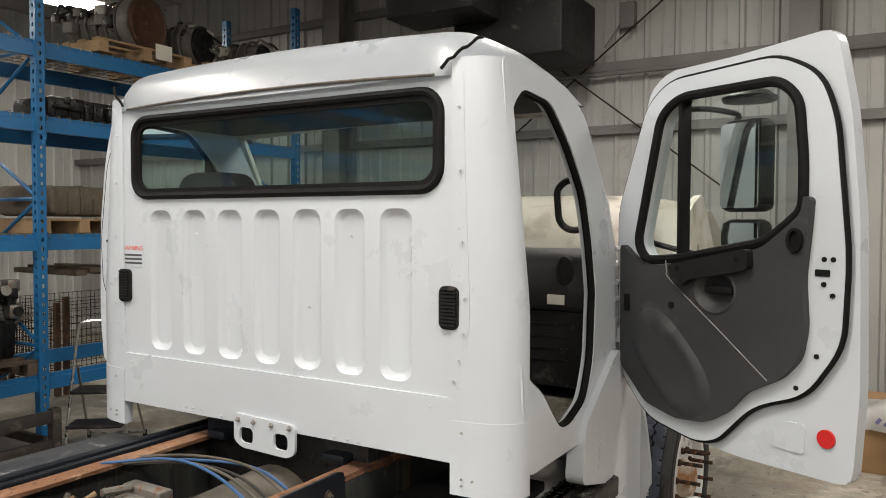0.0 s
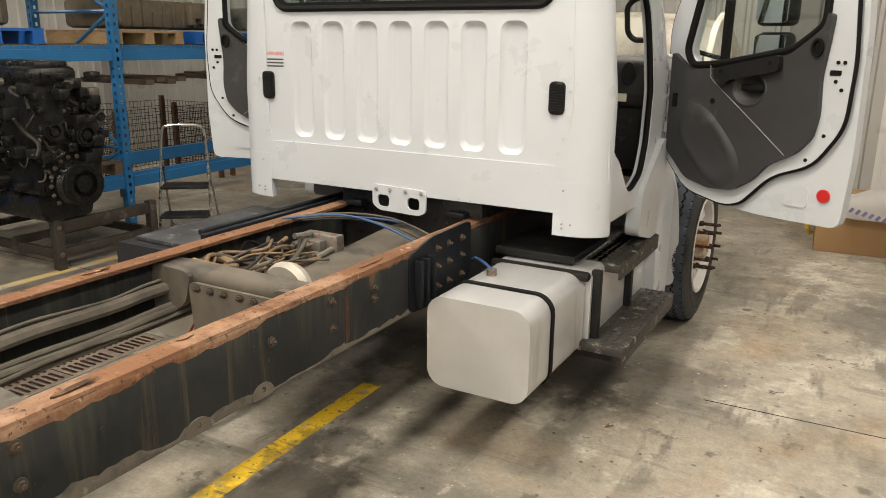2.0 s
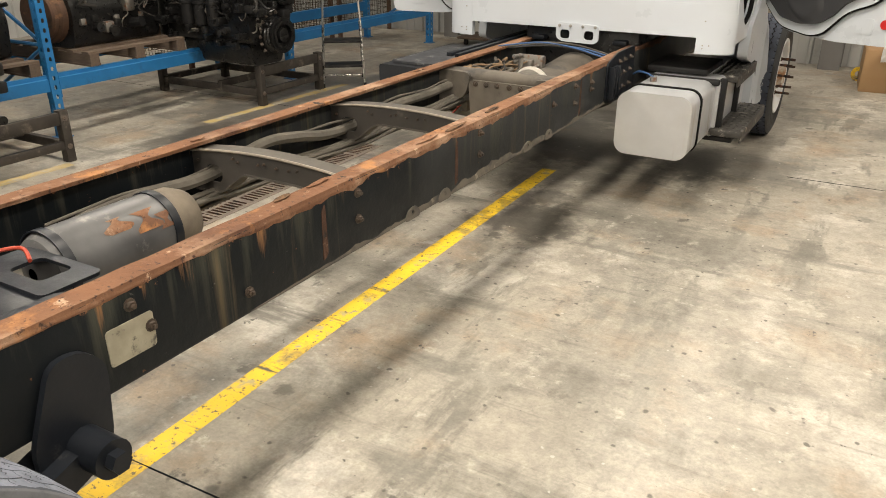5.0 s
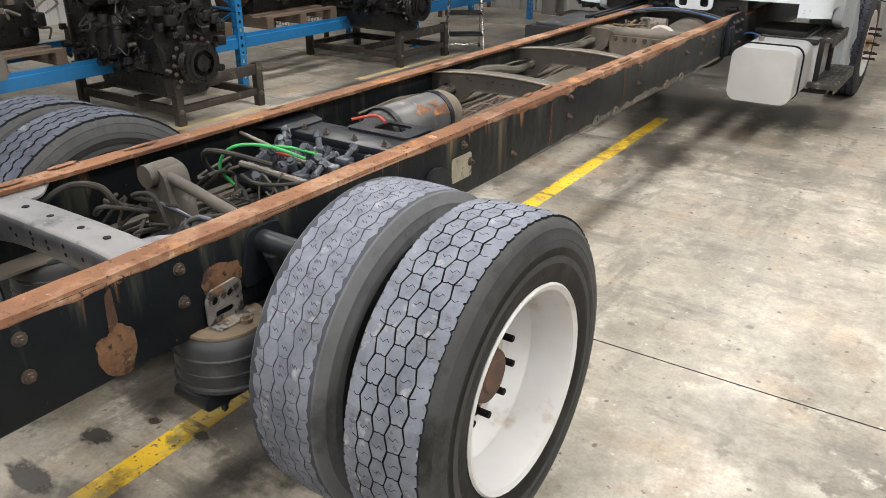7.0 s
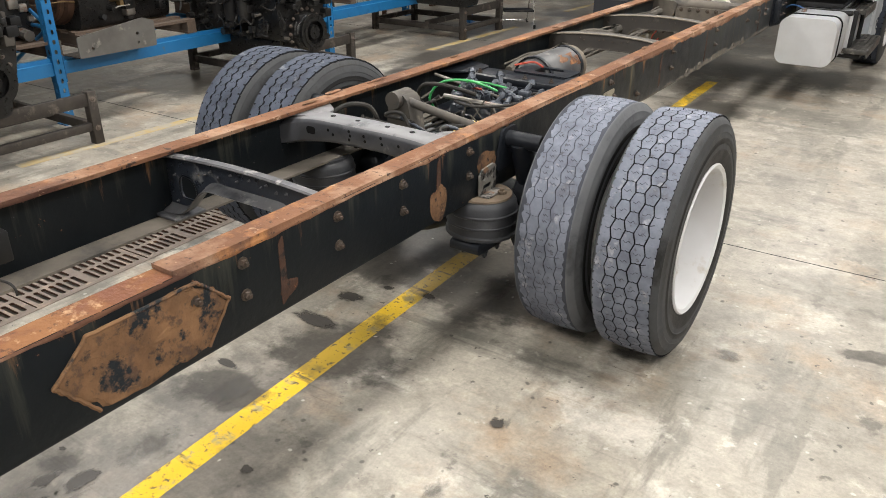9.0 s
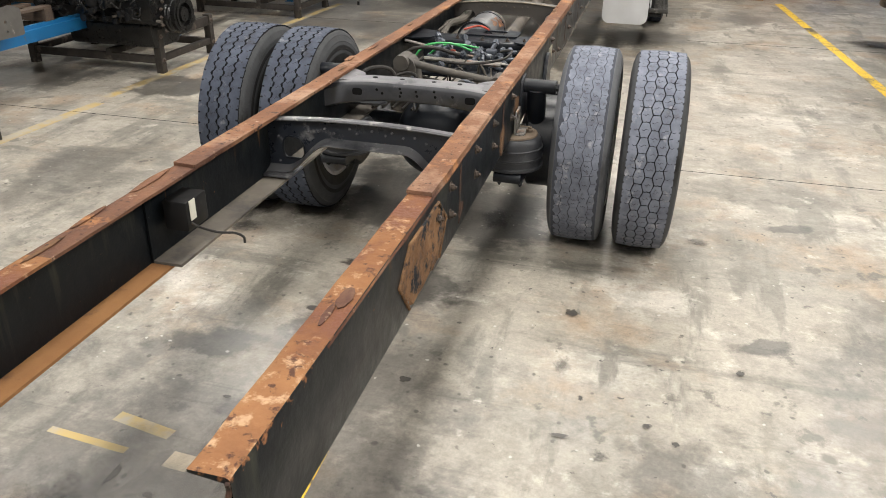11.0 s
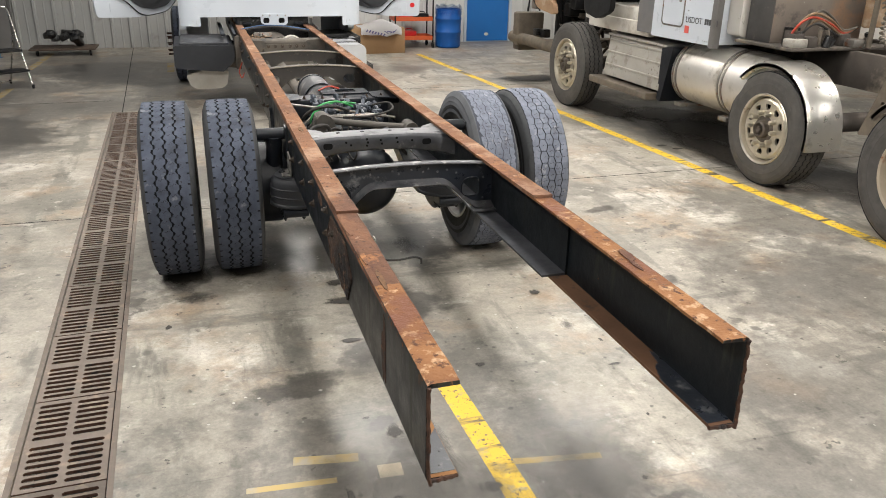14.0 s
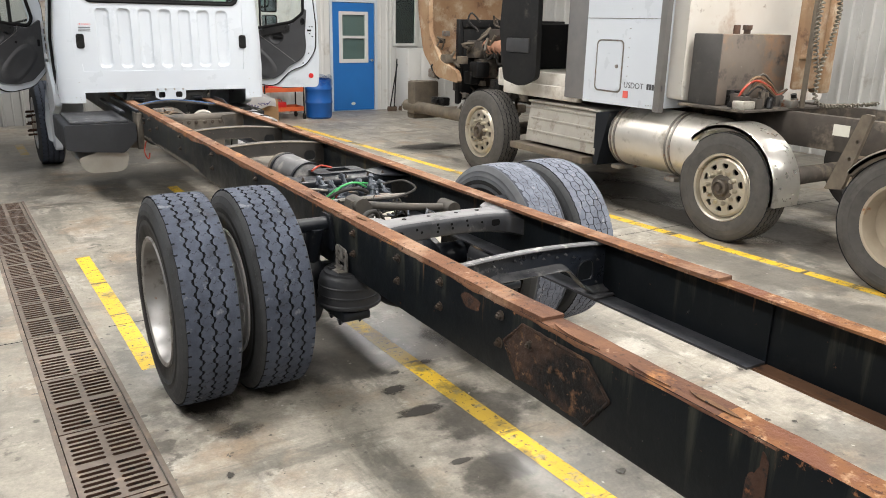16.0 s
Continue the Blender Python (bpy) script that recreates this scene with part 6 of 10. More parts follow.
# ---- rear axle and suspension ----
AX_Y, AX_Z = 3.045, 0.488
for s in (-1, 1):
    t_in, t_out = (TYRES["worn"], TYRES["drive"]) if s > 0 else (TYRES["rib"],) * 2
    wheel(truck, 0.752 if s > 0 else -0.736, AX_Y, AX_Z, s, t_in, RIMS["shallow"], None, "inner rear wheel with a dusty grey tread", 11)
    wheel(truck, s * 1.075, AX_Y, AX_Z, s, t_out, RIMS["deep"] if s > 0 else RIM_SHADED, HUBS["deep"], "outer rear wheel with a white steel rim" if s > 0 else "outer rear wheel with a dirty rim, its shade painted grey", 4)
bm = B()
cyl(bm, (-0.56, AX_Y, AX_Z), (0.56, AX_Y, AX_Z), 0.075, seg=20)
axle = part("rear_axle", bm, M_chassis, truck, "black rear axle")
bm = B()
lathe(bm, [(2.72, 0.01), (2.725, 0.08), (2.75, 0.15), (2.80, 0.195), (2.87, 0.21), (3.04, 0.20), (3.14, 0.15), (3.28, 0.11), (3.36, 0.07), (3.46, 0.06)], (0.0, 0, AX_Z + 0.03), "y", 36)
part("differential", bm, M_chassis, axle, "round black differential housing")
bm = B()
for s in (-1, 1):
    lathe(bm, [(s * 0.46, 0.08), (s * 0.46, 0.215), (s * 0.475, 0.235), (s * 0.61, 0.235), (s * 0.61, 0.08)], (0, AX_Y, AX_Z), "x", 28, loop=True)
part("brake_drum", bm, M_chassis, axle)
bm = B()
cyl(bm, (-0.04, 3.44, 0.55), (-0.06, 7.2, 0.62), 0.045, seg=16)
part("drive_shaft", bm, M_dusty, truck, "dusty drive shaft")


M_bellows = surface("dusty_bellows_rubber", (0.017, 0.018, 0.021), (0.034, 0.036, 0.041), 5, 0.45, spec=0.3, bump=0.001, bscale=60, spots=[((0.075, 0.077, 0.082), 7, 0.68, 0.08, 0.8), ((0.16, 0.16, 0.16), 26, 0.74, 0.03, 0.8)])
M_zinc = surface("scratched_zinc", (0.28, 0.27, 0.25), (0.14, 0.13, 0.12), 18, 0.45, 0.3, spots=[((0.03, 0.03, 0.03), 24, 0.56, 0.05, 0.6), ((0.22, 0.12, 0.07), 14, 0.64, 0.05, 0.8)])
M_plate_tan = surface("dusty_tan_plate", (0.150, 0.112, 0.078), (0.085, 0.062, 0.044), 12, 0.75, spots=[((0.26, 0.23, 0.19), 9, 0.62, 0.06, 0.8), ((0.03, 0.03, 0.03), 14, 0.64, 0.05, 0.6)])


def suspension(s):
    bx, by = (0.430, 2.67) if s > 0 else (-0.412, 2.66)
    bm = B()
    prof = [(0.478, 0.06), (0.478, 0.142), (0.483, 0.150), (0.494, 0.150), (0.500, 0.143), (0.528, 0.144), (0.531, 0.147), (0.537, 0.147), (0.540, 0.144), (0.572, 0.142), (0.575, 0.145), (0.581, 0.145), (0.585, 0.141), (0.610, 0.137), (0.625, 0.128), (0.634, 0.112), (0.638, 0.09)]
    lathe(bm, prof, (bx, by, 0), "z", 40)
    bag = part("air_bag", bm, M_bellows, truck, "dusty grey-black ribbed suspension air bag")
    bm = B()
    lathe(bm, [(0.634, 0.118), (0.641, 0.116), (0.643, 0.085), (0.640, 0.07), (0.640, 0.0)], (bx, by, 0), "z", 32)
    cyl(bm, (bx + s * 0.075, by + 0.02, 0.64), (bx + s * 0.075, by + 0.02, 0.665), 0.010, seg=8)
    cyl(bm, (bx + s * 0.075, by + 0.02, 0.645), (bx + s * 0.075, by + 0.02, 0.655), 0.018, seg=6)
    part("bag_plate", bm, M_plate_tan if s > 0 else M_bellows, bag, "dusty top plate with a stud")
    bm = B()
    x0 = s * (RAIL_X + 0.008)
    slab(bm, round_poly([(by - 0.062, 0.642), (by + 0.062, 0.642), (by + 0.062, 0.742), (by + 0.045, 0.755), (by - 0.045, 0.748), (by - 0.062, 0.725)], 0.012), [ring_of(by - 0.030, 0.712, 0.013), ring_of(by + 0.022, 0.718, 0.012), rrect(by - 0.035, by + 0.030, 0.662, 0.682, 0.008), ring_of(by + 0.045, 0.695, 0.006)], "x", min(x0, x0 + s * 0.008), max(x0, x0 + s * 0.008))
    box(bm, min(x0, x0 + s * 0.05), max(x0, x0 + s * 0.05), by - 0.06, by + 0.06, 0.641, 0.648, 0.002)
    part("bag_bracket", bm, M_zinc, bag, "pale scratched zinc bracket with holes")
    bm = B()
    slab(bm, round_poly([(2.52, 0.43), (2.80, 0.42), (2.98, 0.37), (3.30, 0.37), (3.72, 0.52), (3.72, 0.60), (3.30, 0.46), (2.98, 0.45), (2.82, 0.476), (2.52, 0.476)], 0.03), (), "x", min(s * 0.37, s * 0.50), max(s * 0.37, s * 0.50))
    part("trailing_arm", bm, M_chassis, truck, "black trailing arm")
    bm = B()
    for dx, dy in ((-0.05, 0.05), (0.05, 0.05), (-0.05, -0.05), (0.05, -0.05)):
        bolt(bm, (s * 0.44 + dx, 2.64 + dy, 0.427), (0, 0, -1), 0.011, 0.022)
    part("bolts", bm, M_chassis, truck)
    bm = B()
    slab(bm, round_poly([(3.60, 0.44), (3.78, 0.52), (3.80, 0.74), (3.74, 0.80), (3.66, 0.80), (3.58, 0.60)], 0.04), (), "x", s * (RAIL_X + 0.001), s * (RAIL_X + 0.02))
    cyl(bm, (s * RAIL_X, 3.70, 0.56), (s * 0.56, 3.70, 0.56), 0.05, seg=20)
    cyl(bm, (s * 0.56, 3.70, 0.56), (s * 0.59, 3.70, 0.56), 0.028, seg=6)
    part("hanger", bm, M_chassis, truck, "black suspension hanger")
    bm = B()
    cyl(bm, (s * 0.505, 2.84, 0.80), (s * 0.505, 2.98, 0.46), 0.036, seg=16)
    cyl(bm, (s * 0.505, 2.83, 0.82), (s * 0.505, 2.90, 0.64), 0.046, seg=16)
    cyl(bm, (s * RAIL_X, 2.83, 0.825), (s * 0.60, 2.83, 0.825), 0.034, seg=16)
    cyl(bm, (s * 0.60, 2.83, 0.825), (s * 0.625, 2.83, 0.825), 0.018, seg=6)
    slab(bm, round_poly([(2.74, 0.70), (2.94, 0.72), (2.90, 0.87), (2.78, 0.87)], 0.03), (), "x", s * (RAIL_X + 0.001), s * (RAIL_X + 0.014))
    part("shock_absorber", bm, M_chassis, truck, "black shock absorber on its bracket")


for s in (-1, 1):
    suspension(s)
bm = B()
tube(bm, [(-0.20, 2.98, 0.86), (-0.03, 2.98, 0.83), (0.30, 2.93, 0.80)], 0.020, 12)
for x, y, z in ((-0.21, 2.98, 0.86), (0.30, 2.93, 0.80)):
    cyl(bm, (x, y - 0.06, z), (x, y + 0.06, z), 0.04, seg=16)
slab(bm, round_poly([(-0.28, 0.60), (-0.10, 0.60), (-0.15, 0.88), (-0.25, 0.90)], 0.04), (), "y", 2.95, 3.05)
part("torque_rod", bm, M_dusty_mid, truck, "dusty torque rod over the axle")
bm = B()
for s in (-1, 1):
    slab(bm, round_poly([(s * XI, 2.44), (s * XI, 2.72), (s * 0.27, 2.60), (s * 0.27, 2.48)], 0.04), (), "z", 0.872, 0.880)
part("gusset", bm, M_grey_top, truck, "grey corner gussets")
bm = B()
slab(bm, round_poly([(-XI, 2.68), (-0.25, 2.68), (-0.22, 2.74), (-0.25, 2.80), (-XI, 2.80)], 0.02), (), "z", 0.70, 0.71)
part("bracket", bm, M_grey, truck, "grey sheet bracket")

# valves, hoses and looms between the rails
M_valve = surface("dark_blue_grey_fittings", (0.10, 0.115, 0.14), (0.04, 0.045, 0.055), 22, 0.4, 0.4, spots=[((0.30, 0.30, 0.30), 30, 0.64, 0.04, 0.4)])
rnd = random.Random(11)
bm = B()
for k in range(34):
    x, y, z = rnd.uniform(-0.20, 0.26), rnd.uniform(3.34, 3.62), rnd.uniform(0.75, 0.84)
    w, h = rnd.uniform(0.012, 0.032), rnd.uniform(0.012, 0.036)
    box(bm, x - w, x + w, y - w * 0.8, y + w * 0.8, z - h, z + h * 0.5, 0.008)
    d = Vector((rnd.uniform(-1, 1), rnd.uniform(-1, 1), rnd.uniform(0, 1))).normalized()
    cyl(bm, Vector((x, y, z)), Vector((x, y, z)) + d * 0.075, 0.013, seg=8)
    cyl(bm, Vector((x, y, z)) + d * 0.05, Vector((x, y, z)) + d * 0.065, 0.02, seg=6)
valves = part("valve_block", bm, M_valve, truck, "cluster of grey air valves and fittings")
bm = B()
box(bm, -0.30, 0.25, 3.34, 3.62, 0.70, 0.72, 0.005)
part("valve_plate", bm, M_chassis, valves)


def hose(name, pts, r, material, label="", parent=None):
    bm = B()
    tube(bm, pts, r, 8, 6)
    return part(name, bm, material, parent or truck, label)


hose("green_hose", [(0.05, 3.42, 0.84), (-0.06, 3.34, 0.89), (-0.18, 3.28, 0.88), (-0.24, 3.26, 0.80), (-0.22, 3.30, 0.72)], 0.0065, M_hose_green, "bright green air hose")
hose("green_hose", [(0.08, 3.46, 0.85), (-0.02, 3.42, 0.87), (-0.12, 3.40, 0.86), (-0.20, 3.42, 0.80)], 0.006, M_hose_green, "bright green air hose")
hose("black_hose", [(0.00, 3.30, 0.84), (-0.12, 3.20, 0.89), (-0.24, 3.20, 0.87), (-0.30, 3.26, 0.78), (-0.24, 3.34, 0.70), (-0.05, 3.22, 0.70)], 0.010, M_hose, "looped black air hose")
hose("black_hose", [(0.20, 3.50, 0.83), (0.28, 3.40, 0.86), (0.26, 3.22, 0.85), (0.10, 3.15, 0.83), (-0.05, 3.20, 0.82)], 0.007, M_hose, "looped black air hose")
hose("black_hose", [(-0.36, 2.58, 0.80), (-0.31, 2.70, 0.87), (-0.22, 2.76, 0.87), (-0.20, 2.80, 0.80), (-0.28, 2.90, 0.74)], 0.011, M_hose, "short curved brake hose")
hose("red_hose", [(-0.10, 3.86, 0.87), (-0.02, 3.92, 0.885), (0.05, 3.90, 0.87)], 0.006, M_hose_red, "short red air line")
hose("red_hose", [(-0.05, 3.44, 0.83), (-0.10, 3.40, 0.84), (-0.14, 3.42, 0.80)], 0.006, M_hose_red, "short red air line")
hose("steel_pipe", [(-0.20, 3.33, 0.80), (0.24, 3.30, 0.80)], 0.013, M_steel, "thin steel pipe across the frame")
hose("steel_pipe", [(-0.36, 3.48, 0.86), (0.34, 3.46, 0.75)], 0.008, M_steel, "thin steel pipe across the frame")
for k, (dx, z, r, amp) in enumerate(((-0.335, 0.775, 0.025, 0.06), (-0.30, 0.69, 0.015, 0.03), (-0.325, 0.70, 0.012, 0.035), (-0.35, 0.80, 0.006, 0.05), (-0.28, 0.675, 0.008, 0.03))):
    pts = []
    for i in range(19):
        y = 4.2 + 2.72 * i / 18
        pts.append((dx + amp * noise.noise(Vector((y * 2.1, k * 3.0, 2))), y, z + amp * 1.2 * noise.noise(Vector((y * 1.8, k * 2.0, 7)))))
    hose("cable_loom", pts, r, M_loom, "dusty wavy cable loom along the rail")
for k in range(5):
    pts = [(-0.30 + 0.05 * k + 0.03 * noise.noise(Vector((k, i, 1))), 2.75 + 0.25 * i, 0.675 + 0.03 * noise.noise(Vector((k, i, 5)))) for i in range(6)]
    hose("cable_loom", pts, 0.005 + 0.001 * (k % 3), M_hose, "dusty cables lying in the frame")
hose("cable", [(-0.345, 1.10, 0.775), (-0.30, 1.10, 0.748), (-0.23, 1.10, 0.736), (-0.17, 1.10, 0.741), (-0.141, 1.10, 0.732), (-0.138, 1.10, 0.712)], 0.004, M_hose, "thin loose black cable end")
bm = B()
box(bm, -0.40, -0.315, 1.08, 1.20, 0.73, 0.83, 0.008)
lb = part("lamp_socket", bm, M_black, truck, "small black box on the inside of the rail")
bm = B()
box(bm, -0.314, -0.311, 1.095, 1.125, 0.765, 0.83)
part("label", bm, M_label, lb, "white label")

# behind the cab: gearbox, wiring heap, pipes, bell
bm = B()
lathe(bm, [(7.05, 0.01), (7.05, 0.10), (7.12, 0.155), (7.30, 0.17), (7.6, 0.19), (8.1, 0.22), (8.5, 0.26)], (-0.02, 0, 0.60), "y", 28)
gear = part("gearbox", bm, M_dusty, truck, "dusty gearbox under the cab")
bm = B()
lathe(bm, [(7.05, 0.0), (7.05, 0.105), (7.08, 0.118), (7.11, 0.11)], (0.09, 0, 0.775), "y", 28)
part("end_cover", bm, M_alu_dirty, gear, "dull round end cover")
rnd = random.Random(4)
for k in range(18):
    x0 = rnd.uniform(-0.34, -0.05)
    pts = [(x0 + rnd.uniform(-0.08, 0.08), 7.0 + 0.12 * i + rnd.uniform(-0.05, 0.05), 0.80 + rnd.uniform(-0.05, 0.06)) for i in range(5)]
    hose("cable", pts, rnd.choice((0.005, 0.007, 0.010)), rnd.choice((M_tan, M_tan, M_loom, M_hose)), "tangled tan and grey cables behind the cab")
hose("cable", [(-0.36, 7.05, 0.83), (-0.30, 6.98, 0.86), (-0.20, 7.02, 0.84), (-0.22, 7.12, 0.82), (-0.34, 7.14, 0.83), (-0.38, 7.05, 0.82)], 0.016, M_tan, "coiled tan cable")
bm = B()
box(bm, -0.26, -0.06, 7.60, 7.66, 0.70, 0.86, 0.01)
box(bm, -0.20, -0.12, 7.55, 7.60, 0.76, 0.84, 0.01)
rnd = random.Random(8)
for k in range(9):
    x, z = rnd.uniform(-0.25, -0.07), rnd.uniform(0.71, 0.86)
    cyl(bm, (x, 7.60, z), (x + rnd.uniform(-0.02, 0.02), 7.50, z + rnd.uniform(-0.02, 0.02)), 0.014, seg=8)
part("connector_panel", bm, M_steel, truck, "grey valve panel with connectors")
for k, (z, m) in enumerate(((0.90, M_hose_blue), (0.885, M_loom), (0.87, M_hose), (0.89, M_loom), (0.865, M_hose_blue))):
    hose("air_line", [(-0.40, 7.62 + 0.04 * k, z), (-0.15, 7.72 + 0.03 * k, z + 0.03), (0.1, 7.70 + 0.05 * k, z + 0.02), (0.40, 7.60 + 0.05 * k, z - 0.02)], 0.0055, m, "air line across the frame behind the cab")
bm = B()
slab(bm, round_poly([(7.42, 0.64), (7.95, 0.60), (7.95, 0.93), (7.60, 0.93), (7.42, 0.885)], 0.03), (), "x", RAIL_X + 0.001, RAIL_X + 0.012)
for k in range(3):
    box(bm, RAIL_X + 0.012, RAIL_X + 0.05, 7.45 + 0.05 * k, 7.468 + 0.05 * k, 0.66, 0.86, 0.004)
plate = part("fish_plate", bm, M_chassis, truck, "black bolted plate on the rail")
bm = B()
for y in (7.64, 7.74, 7.86):
    for z in (0.70, 0.79, 0.87):
        bolt(bm, (RAIL_X + 0.012, y, z), (1, 0, 0), 0.011)
part("bolts", bm, M_railbolt, plate)
bm = B()
for s in (-1, 1):
    box(bm, s * 0.30 - 0.05, s * 0.30 + 0.05, 8.06, 9.0, 0.895, 0.93, 0.01)
box(bm, -0.62, -0.58, 7.30, 8.6, 0.86, 0.885, 0.004)
box(bm, -0.50, -0.47, 7.20, 8.6, 0.875, 0.90, 0.004)
part("support_bar", bm, M_chassis, truck, "black support bars under the cab")
bm = B()
box(bm, -0.42, 0.42, 8.12, 8.9, 0.60, 1.0, 0.02)
part("engine", bm, M_engine, truck, "dark engine under the cab")

# ---- fuel tank and steps on one side ----
bm = B()
slab(bm, rrect(0.520, 0.975, 0.345, 0.735, 0.075, 6), (), "y", 7.43, 8.05)
bmesh.ops.bevel(bm, geom=[e for e in bm.edges if abs(e.verts[0].co.y - e.verts[1].co.y) < 1e-5 and abs(e.verts[0].co.y - 7.43) < 1e-5 and len(e.link_faces) == 2 and e.calc_face_angle(0) > 0.5], offset=0.036, segments=4, affect="EDGES")
fuel = part("fuel_tank", bm, M_alu, truck, "dull aluminium fuel tank")
for y in (7.64,):
    bm = B()
    a, b = rrect(0.512, 0.983, 0.337, 0.743, 0.082, 6), rrect(0.520, 0.975, 0.345, 0.735, 0.075, 6)
    slab(bm, a, [list(reversed(b))], "y", y, y + 0.028)
    part("strap", bm, M_seal, fuel, "black tank strap")
bm = B()
slab(bm, rrect(0.53, 1.0, 0.36, 0.735, 0.03, 3), (), "y", 8.06, 9.02)
part("tool_box", bm, M_alu, truck, "grey metal box behind the steps")
bm = B()
cyl(bm, (0.63, 7.80, 0.735), (0.63, 7.80, 0.765), 0.022, seg=12)
part("fitting", bm, M_steel, fuel)
hose("blue_hose", [(0.63, 7.80, 0.76), (0.57, 7.84, 0.775), (0.50, 7.90, 0.77), (0.45, 7.96, 0.74)], 0.007, M_hose_blue, "blue air line over the tank")
bm = B()
box(bm, 0.52, 1.0, 8.01, 8.06, 0.70, 0.742, 0.015)
box(bm, 0.50, 0.90, 8.10, 8.6, 0.745, 0.785, 0.01)
part("battery_lid", bm, M_black, truck, "dark cover behind the tank")


def step(x0, x1, y0, y1, z, label):
    bm = B()
    box(bm, x0, x1, y0, y1, z - 0.045, z, 0.008)
    box(bm, x1 - 0.012, x1, y0 + 0.01, y1 - 0.01, z - 0.075, z - 0.04)
    ob = part("step", bm, M_step, truck, label)
    bm = B()
    ny, nx = int((y1 - y0) / 0.035), int((x1 - x0) / 0.035)
    for i in range(ny):
        for j in range(nx):
            cx, cy = x0 + (j + 0.5) * (x1 - x0) / nx, y0 + (i + 0.5) * (y1 - y0) / ny
            w, h = (0.012, 0.004) if (i + j) % 2 else (0.004, 0.012)
            box(bm, cx - w, cx + w, cy - h, cy + h, z - 0.001, z + 0.003)
    tagged(part("tread_pattern", bm, M_step, ob, smooth=0), kind="stuff")


M_step = surface("scuffed_black_step", (0.035, 0.034, 0.033), (0.07, 0.066, 0.06), 12, 0.5, 0.3, spots=[((0.34, 0.32, 0.28), 16, 0.62, 0.05, 0.5)])
step(0.89, 1.075, 8.25, 8.95, 0.735, "black chequered upper step with worn paint")
step(0.97, 1.18, 8.02, 8.95, 0.42, "black chequered lower step with worn paint")
bm = B()
for y in (8.08, 8.60):
    box(bm, 0.99, 1.035, y, y + 0.04, 0.375, 0.74, 0.005)
box(bm, 0.60, 1.12, 8.06, 8.30, 0.33, 0.375, 0.01)
part("step_bracket", bm, M_black, truck, "black step brackets")

# ---- left side: battery box with a plastic tank under it ----
bm = B()
slab(bm, round_poly([(-1.12, 0.555), (-1.12, 0.775), (-0.50, 0.775), (-0.50, 0.62), (-0.62, 0.50), (-1.0, 0.53)], 0.02), (), "y", 7.24, 8.2)
bbox = part("battery_box", bm, surface("slate_grey_box", (0.009, 0.011, 0.015), (0.016, 0.018, 0.023), 5, 0.5, spots=[((0.07, 0.067, 0.063), 6, 0.70, 0.06, 0.8)]), truck, "slate grey battery box")
bm = B()
box(bm, -1.06, -0.55, 7.30, 8.15, 0.775, 0.80, 0.02)
part("lid", bm, surface("scuffed_slate_lid", (0.028, 0.030, 0.035), (0.06, 0.062, 0.068), 8, 0.45, spots=[((0.24, 0.235, 0.23), 16, 0.63, 0.05, 0.6)]), bbox, "scuffed slate lid with pale dust")
bm = B()
slab(bm, round_poly([(-1.02, 0.46), (-0.98, 0.35), (-0.92, 0.315), (-0.66, 0.315), (-0.60, 0.35), (-0.57, 0.50), (-0.8, 0.53)], 0.03), (), "y", 7.30, 8.1)
part("fluid_tank", bm, surface("milky_plastic", (0.36, 0.345, 0.315), (0.26, 0.24, 0.21), 4, 0.5), bbox, "milky plastic fluid tank")
bm = B()
slab(bm, round_poly([(-0.66, 0.54), (-0.44, 0.52), (-0.44, 0.80), (-0.47, 0.80)], 0.02), (), "y", 7.33, 7.37)
cyl(bm, (-1.08, 7.36, 0.56), (-0.50, 7.36, 0.76), 0.008, seg=6)
box(bm, -0.49, -0.435, 7.25, 7.45, 0.52, 0.86, 0.005)
part("bracket", bm, M_dusty, bbox, "dusty bracket with a brace")
hose("red_hose", [(-0.43, 7.2, 0.60), (-0.47, 7.1, 0.52), (-0.45, 7.05, 0.46), (-0.42, 7.12, 0.50)], 0.006, M_hose_red, "faded red hose hanging from the rail")

# ---- front axle ----
for s in (-1, 1):
    wheel(truck, s * (1.025 if s > 0 else 1.045), 9.81 if s > 0 else 9.92, AX_Z, s, TYRES["rib"], RIMS["front"], HUBS["studs"], "front wheel with long rusty studs", 7)
bm = B()
box(bm, -0.95, 0.95, 9.87, 9.97, 0.42, 0.52, 0.02)
part("front_axle", bm, M_chassis, truck)

# a loose hose nest and small lines in the frame
rnd = random.Random(23)
for k in range(16):
    x0, y0 = rnd.uniform(-0.32, 0.25), rnd.uniform(2.75, 3.35)
    pts = [(x0 + rnd.uniform(-0.12, 0.12), y0 + rnd.uniform(-0.12, 0.12), 0.66 + rnd.uniform(0, 0.16)) for i in range(5)]
    hose("air_line", pts, rnd.choice((0.004, 0.006, 0.008)), rnd.choice((M_hose, M_hose, M_loom, M_valve)), "thin dusty air lines over the axle")

# ---- the cab ----
BACK = 8.035


def side_x(y, z):
    return 1.035 - 0.012 * (y - 8.15) - 0.10 * max(0.0, z - 1.5)


